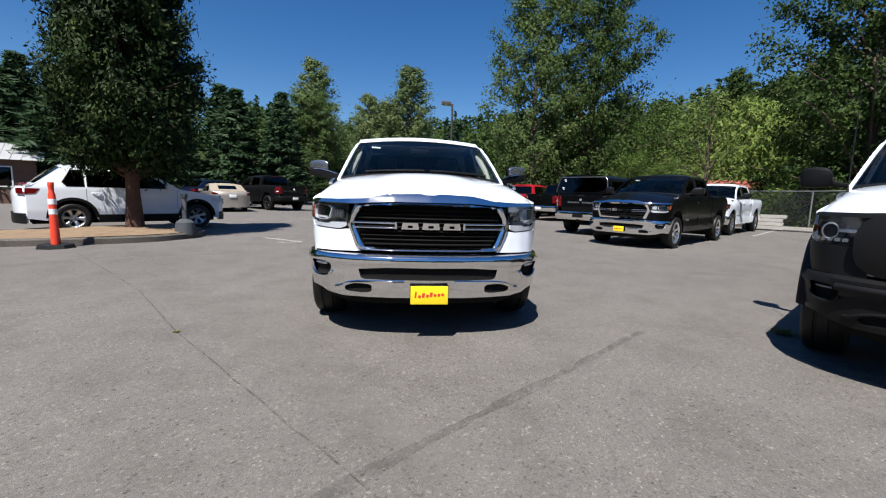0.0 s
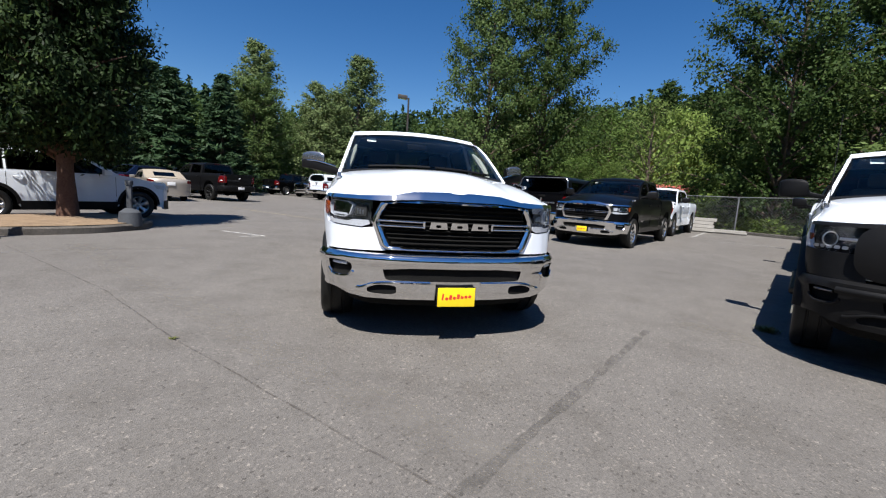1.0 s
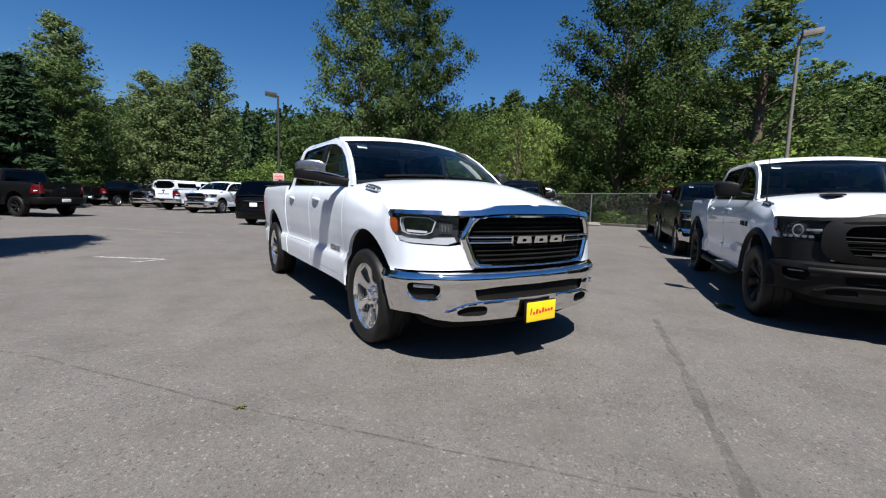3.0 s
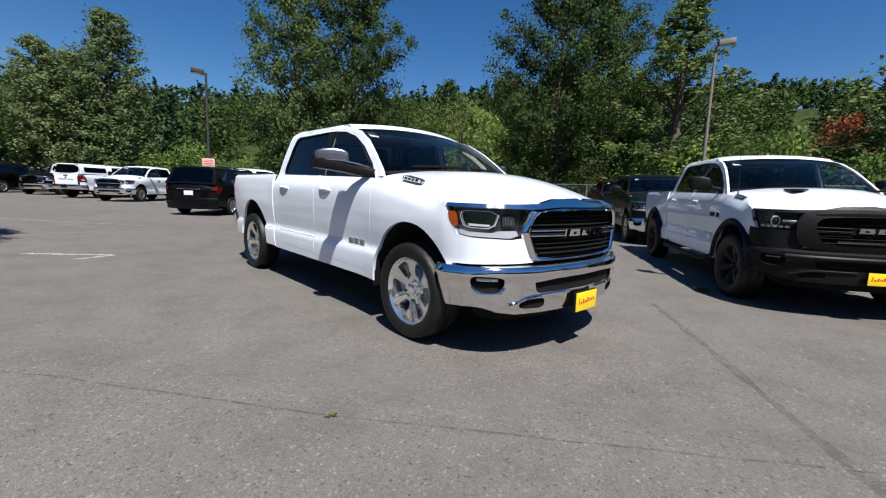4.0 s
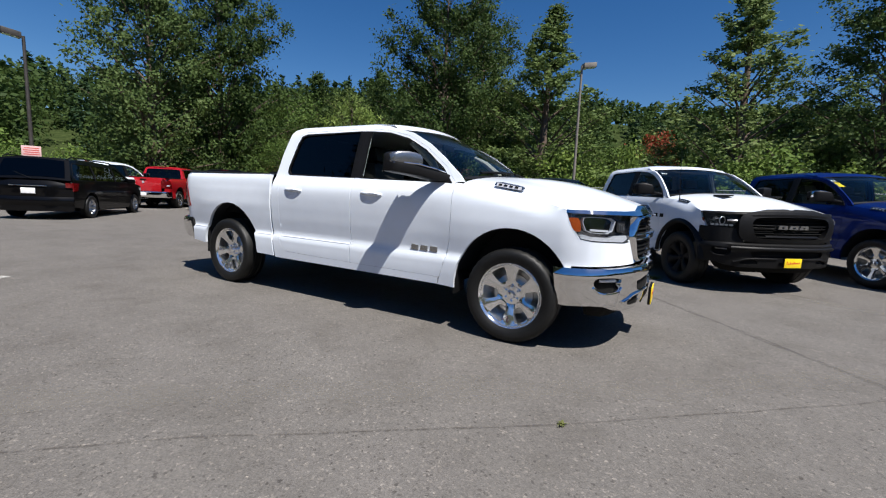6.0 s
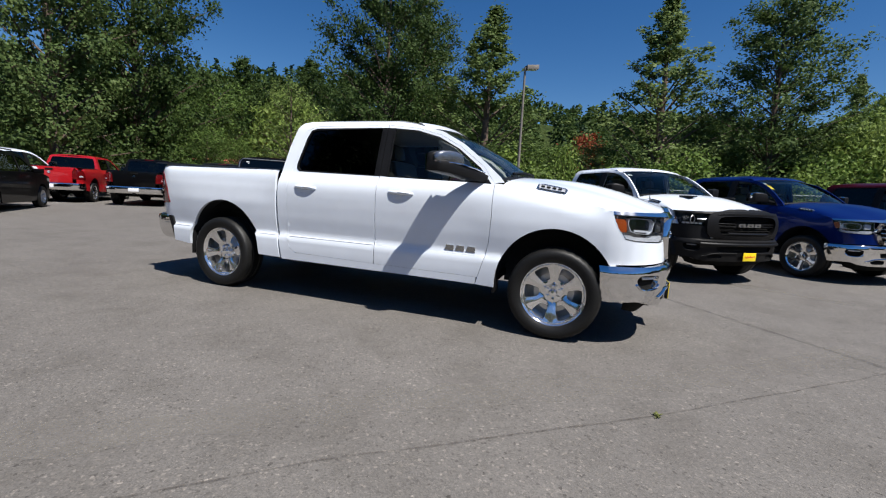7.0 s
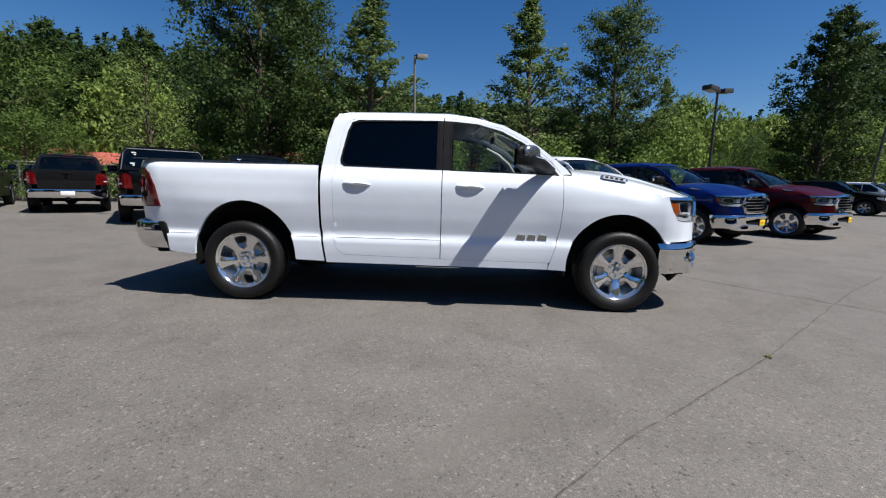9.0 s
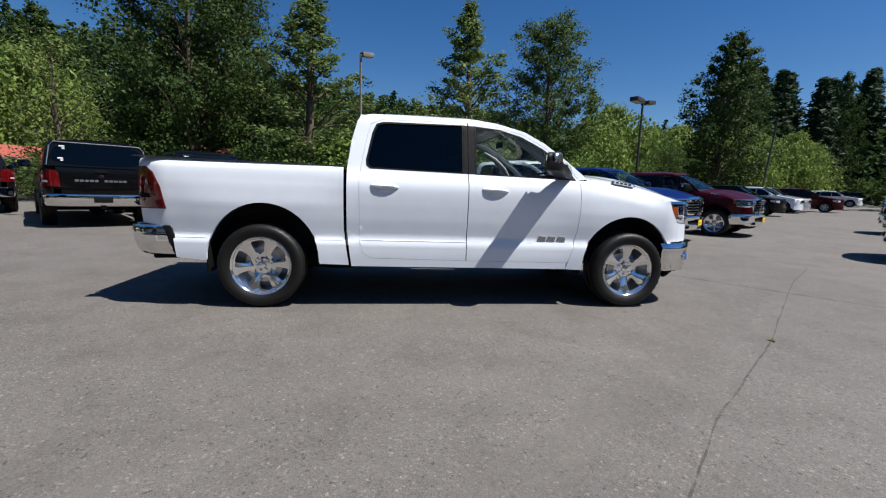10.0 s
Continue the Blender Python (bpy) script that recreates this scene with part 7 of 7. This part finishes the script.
pickup(rear_at(-5.3, 33.9, 48), "white pickup truck with a white bed canopy", WHITE, q=2.4, canopy=WHITE, plate="none", wheels="alloy")
pickup(rear_at(-9.4, 24.7, 142), "dark graphite pickup truck with black wheels", GRAPHITE, q=2.0, wheels="black", plate="state", rear_bumper=PLASTIC, r=0.42, lift=0.06)
pickup(rear_at(-10.6, 40.6, 55), "black pickup truck by the back fence", BLACK, q=2.6, plate="state", wheels="alloy")
pickup(stand(-7.6, 38.2, -118), "black pickup truck facing the lot", BLACK, q=2.6, front="bars", plate="state", wheels="alloy")
pickup(stand(2.42, -3.99, 41), "black pickup truck across the aisle", BLACK, q=2.6, front="bars", plate="none")
pickup(stand(8.1, -10.05, 41), "dark grey pickup truck across the aisle", GRAPHITE, q=2.6, front="bars", plate="none")
car("van", stand(1.15, 21.8, 51.5), "black minivan with dark windows and roof rails", "minivan", BLACK, rails=True, cladding=False, q=1.0)
car("suv", stand(-7.81, 12.79, 48.5), "white compact suv with black wheel arch trim", "suv", WHITE, rails=True, q=0.8, state_plate=False)
car("convertible", stand(-12.9, 24.1, 128), "beige convertible with a tan soft top", "car", BEIGE, roof_paint=TAN_CLOTH, cladding=False)
car("suv", stand(-14.0, 29.0, 60), "dark blue suv behind the convertible", "suv", DARK_BLUE)
car("suv", stand(-10.5, 15.9, 48) @ Matrix.Scale(1.06, 4), "crimson suv behind the white suv", "suv", CRIMSON)
car("suv", stand(-13.2, 9.8, 48), "dark red suv beside the island", "suv", DARK_RED)
for x, y, pnt, lb in ((17.9, -12.6, BLACK, "black suv in the far sales row"), (21.9, -17.2, WHITE, "white suv in the far sales row"), (23.2, -18.9, SILVER, "silver suv in the far sales row"), (24.2, -22.2, DARK_RED, "dark red suv in the far sales row"), (38, -38, WHITE, "white suv at the far end of the lot"), (42, -41, WHITE, "white suv at the far end of the lot"), (48, -49, GRAPHITE, "dark suv at the far end of the lot"), (50, -53, BLACK, "black suv at the far end of the lot")):
    car("suv", stand(x, y, -139), lb, "suv", pnt, q=1.4, cladding=pnt is BLACK)


# ---- small things ----
def delineator(x, y):
    T = thing("traffic_post", stand(x, y, 20), "red-orange plastic traffic post with white bands", "traffic post")
    b = bmesh.new()
    tube(b, [(0, 0, 0.04), (0, 0, 0.55), (0, 0, 0.98), (0, 0, 1.02), (0, 0, 1.10), (0, 0, 1.13), (0, 0, 1.20)], [0.072, 0.062, 0.054, 0.04, 0.04, 0.05, 0.044], 16)
    part("post", b, ORANGE, T)
    for z0 in (0.62, 0.80):
        b = bmesh.new()
        tube(b, [(0, 0, z0), (0, 0, z0 + 0.10)], [0.0635, 0.0605], 16)
        part("band", b, PAPER, T, "white reflective band")
    b = bmesh.new()
    bmesh.ops.create_cone(b, cap_ends=True, segments=8, radius1=0.30, radius2=0.27, depth=0.07, matrix=Matrix.Translation((0, 0, 0.035)))
    part("base", b, RUBBER, T, "black rubber base")


delineator(-7.15, 7.7)


def bollard(x, y):
    T = thing("bollard", Matrix.Translation((x, y, 0.13)), "grey post in a rounded concrete footing on the island", "bollard")
    b = bmesh.new()
    tube(b, [(0, 0, -0.05), (0, 0, 0.10), (0, 0, 0.24), (0, 0, 0.32)], [0.22, 0.21, 0.19, 0.09], 12)
    part("footing", b, SHADED_GREY, T)
    part("post", boxed(-0.05, 0.05, -0.03, 0.03, 0.2, 0.82, 0.01), SHADED_GREY, T)
    part("cap", boxed(-0.065, 0.065, -0.045, 0.045, 0.80, 0.90, 0.015), SHADED_GREY, T)


bollard(-6.02, 9.78)


def hut(x, y, deg, w, d, eave, top, wall, roof, label):
    T = thing("building", Matrix.Translation((x, y, rise(x, y) - 0.1)) @ pose(0, 0, 0, 0, 0, deg), label, "building")
    b = bmesh.new()
    box(b, -w / 2, w / 2, -d / 2, d / 2, 0, eave)
    part("wall", b, wall, T)
    n = int(w / 0.4)
    o = 0.35
    for k in range(n):
        x0, x1 = -w / 2 - o + (w + 2 * o) * k / n, -w / 2 - o + (w + 2 * o) * (k + 1) / n
        for s in (-1, 1):
            # one pan of the ribbed roof, its rib turned up along one edge
            prof = [(x0, 0.0), (x1 - 0.04, 0.0), (x1 - 0.035, 0.03), (x1 - 0.005, 0.03), (x1 - 0.002, 0.0)]
            b = bmesh.new()
            lo = [b.verts.new((px, s * (d / 2 + o), eave - 0.05 + pz)) for px, pz in prof]
            hi = [b.verts.new((px, 0, top + pz)) for px, pz in prof]
            for i in range(len(prof) - 1):
                b.faces.new((lo[i], lo[i + 1], hi[i + 1], hi[i]))
            part("roof_panel", b, roof, T, smooth=0)
    for s in (-1, 1):
        b = bmesh.new()
        b.faces.new([b.verts.new(v) for v in ((s * w / 2, -d / 2, eave), (s * w / 2, d / 2, eave), (s * w / 2, 0, top - 0.06))])
        part("gable", b, wall, T, smooth=0)
    for k in range(max(1, int(w / 2.5))):
        xx = -w / 2 + (k + 0.5) * w / max(1, int(w / 2.5))
        wo = part("window", boxed(xx - 0.5, xx + 0.5, -d / 2 - 0.03, -d / 2 + 0.02, eave * 0.42, eave * 0.82, 0.01), PRIVACY, T)
        part("window_frame", panel([(xx - 0.56, eave * 0.42 - 0.06), (xx + 0.56, eave * 0.42 - 0.06), (xx + 0.56, eave * 0.82 + 0.06), (xx - 0.56, eave * 0.82 + 0.06)], [[(xx - 0.5, eave * 0.42), (xx + 0.5, eave * 0.42), (xx + 0.5, eave * 0.82), (xx - 0.5, eave * 0.82)]], lambda a, c: Vector((a, -d / 2 - 0.04, c)), 0.5, lambda co: (0, 0.04, 0)), PAPER, wo)


hut(-28.0, 23.0, 40, 9.0, 6.0, 2.5, 3.5, SIDING, ROOF_METAL, "low brown building with a grey ribbed metal roof")
hut(14.9, 31.2, -45, 4.0, 3.4, 2.0, 2.8, CREAM, ROOF_RED, "small cream building with a red roof behind the trees")
hut(19.6, 29.2, -50, 4.4, 3.6, 2.0, 2.8, CREAM, ROOF_RED, "small cream building with a red roof beyond the fence")
hut(23.4, 21.0, -62, 3.2, 3.0, 2.4, 3.35, CREAM, ROOF_RED, "small building with a red roof among the bushes")


def plank_stack(x, y, deg, n, tilt, label):
    T = thing("plank_stack", Matrix.Translation((x, y, rise(x, y) + 0.02)) @ pose(0, 0, 0, tilt, 0, deg), label, "planks")
    for k in range(n):
        part("plank", boxed(-0.75 + 0.04 * (k % 2), 0.75 - 0.05 * (k % 3), k * 0.26, k * 0.26 + 0.24, 0.0, 0.06, 0.008), CONCRETE, T)


plank_stack(14.15, 18.75, -45, 4, 38, "weathered grey boards leaning by the kerb")
plank_stack(15.1, 17.9, -45, 2, 14, "weathered grey boards lying by the fence")


def tuft(x, y, n, size, label, seed):
    rng = random.Random(seed)
    bm = bmesh.new()
    for _ in range(n):
        a, ln = rng.uniform(0, math.tau), size * rng.uniform(0.5, 1)
        bx, by = x + rng.gauss(0, size * 0.35), y + rng.gauss(0, size * 0.35)
        z = rise(bx, by)
        d = Vector((math.cos(a), math.sin(a), 0))
        sd = Vector((-d.y, d.x, 0)) * 0.004
        p0, p1, p2 = Vector((bx, by, z)), Vector((bx, by, z)) + d * ln * 0.4 + Vector((0, 0, ln * 0.5)), Vector((bx, by, z)) + d * ln + Vector((0, 0, ln * 0.55))
        a0, a1, b0, b1, t = (bm.verts.new(v) for v in (p0 - sd, p0 + sd, p1 - sd, p1 + sd, p2))
        bm.faces.new((a0, a1, b1, b0))
        bm.faces.new((b0, b1, t))
    whole("grass_tuft", bm, GRASS_MAT, label, "weed", kind="stuff", smooth=0)


tuft(-2.17, 3.34, 24, 0.03, "dry weed growing in the crack", 1)
tuft(3.12, 3.72, 120, 0.10, "dry grass tuft beside the truck", 2)


def litter(pts, n, seed):
    """Dry leaves and bark blown against the foot of the kerb."""
    rng = random.Random(seed)
    bm = bmesh.new()
    for _ in range(n):
        k = rng.randrange(len(pts) - 1)
        f = rng.random()
        x = pts[k][0] + (pts[k + 1][0] - pts[k][0]) * f + rng.gauss(0, 0.05)
        y = pts[k][1] + (pts[k + 1][1] - pts[k][1]) * f - abs(rng.gauss(0, 0.06))
        a, ln = rng.uniform(0, math.tau), rng.uniform(0.02, 0.06)
        d, sd = Vector((math.cos(a), math.sin(a), 0)) * ln, Vector((-math.sin(a), math.cos(a), 0)) * ln * 0.4
        c = Vector((x, y, rise(x, y) + rng.uniform(0.006, 0.016)))
        bm.faces.new([bm.verts.new(v) for v in (c - d, c + sd + Vector((0, 0, 0.006)), c + d, c - sd)])
    whole("leaf_litter", bm, LITTER, "dry brown leaves at the foot of the kerb", "leaf litter", kind="stuff", smooth=0)


litter([(-7.55, 7.95), (-7.25, 8.30), (-6.97, 8.58), (-6.42, 8.95), (-6.05, 9.40)], 240, 4)
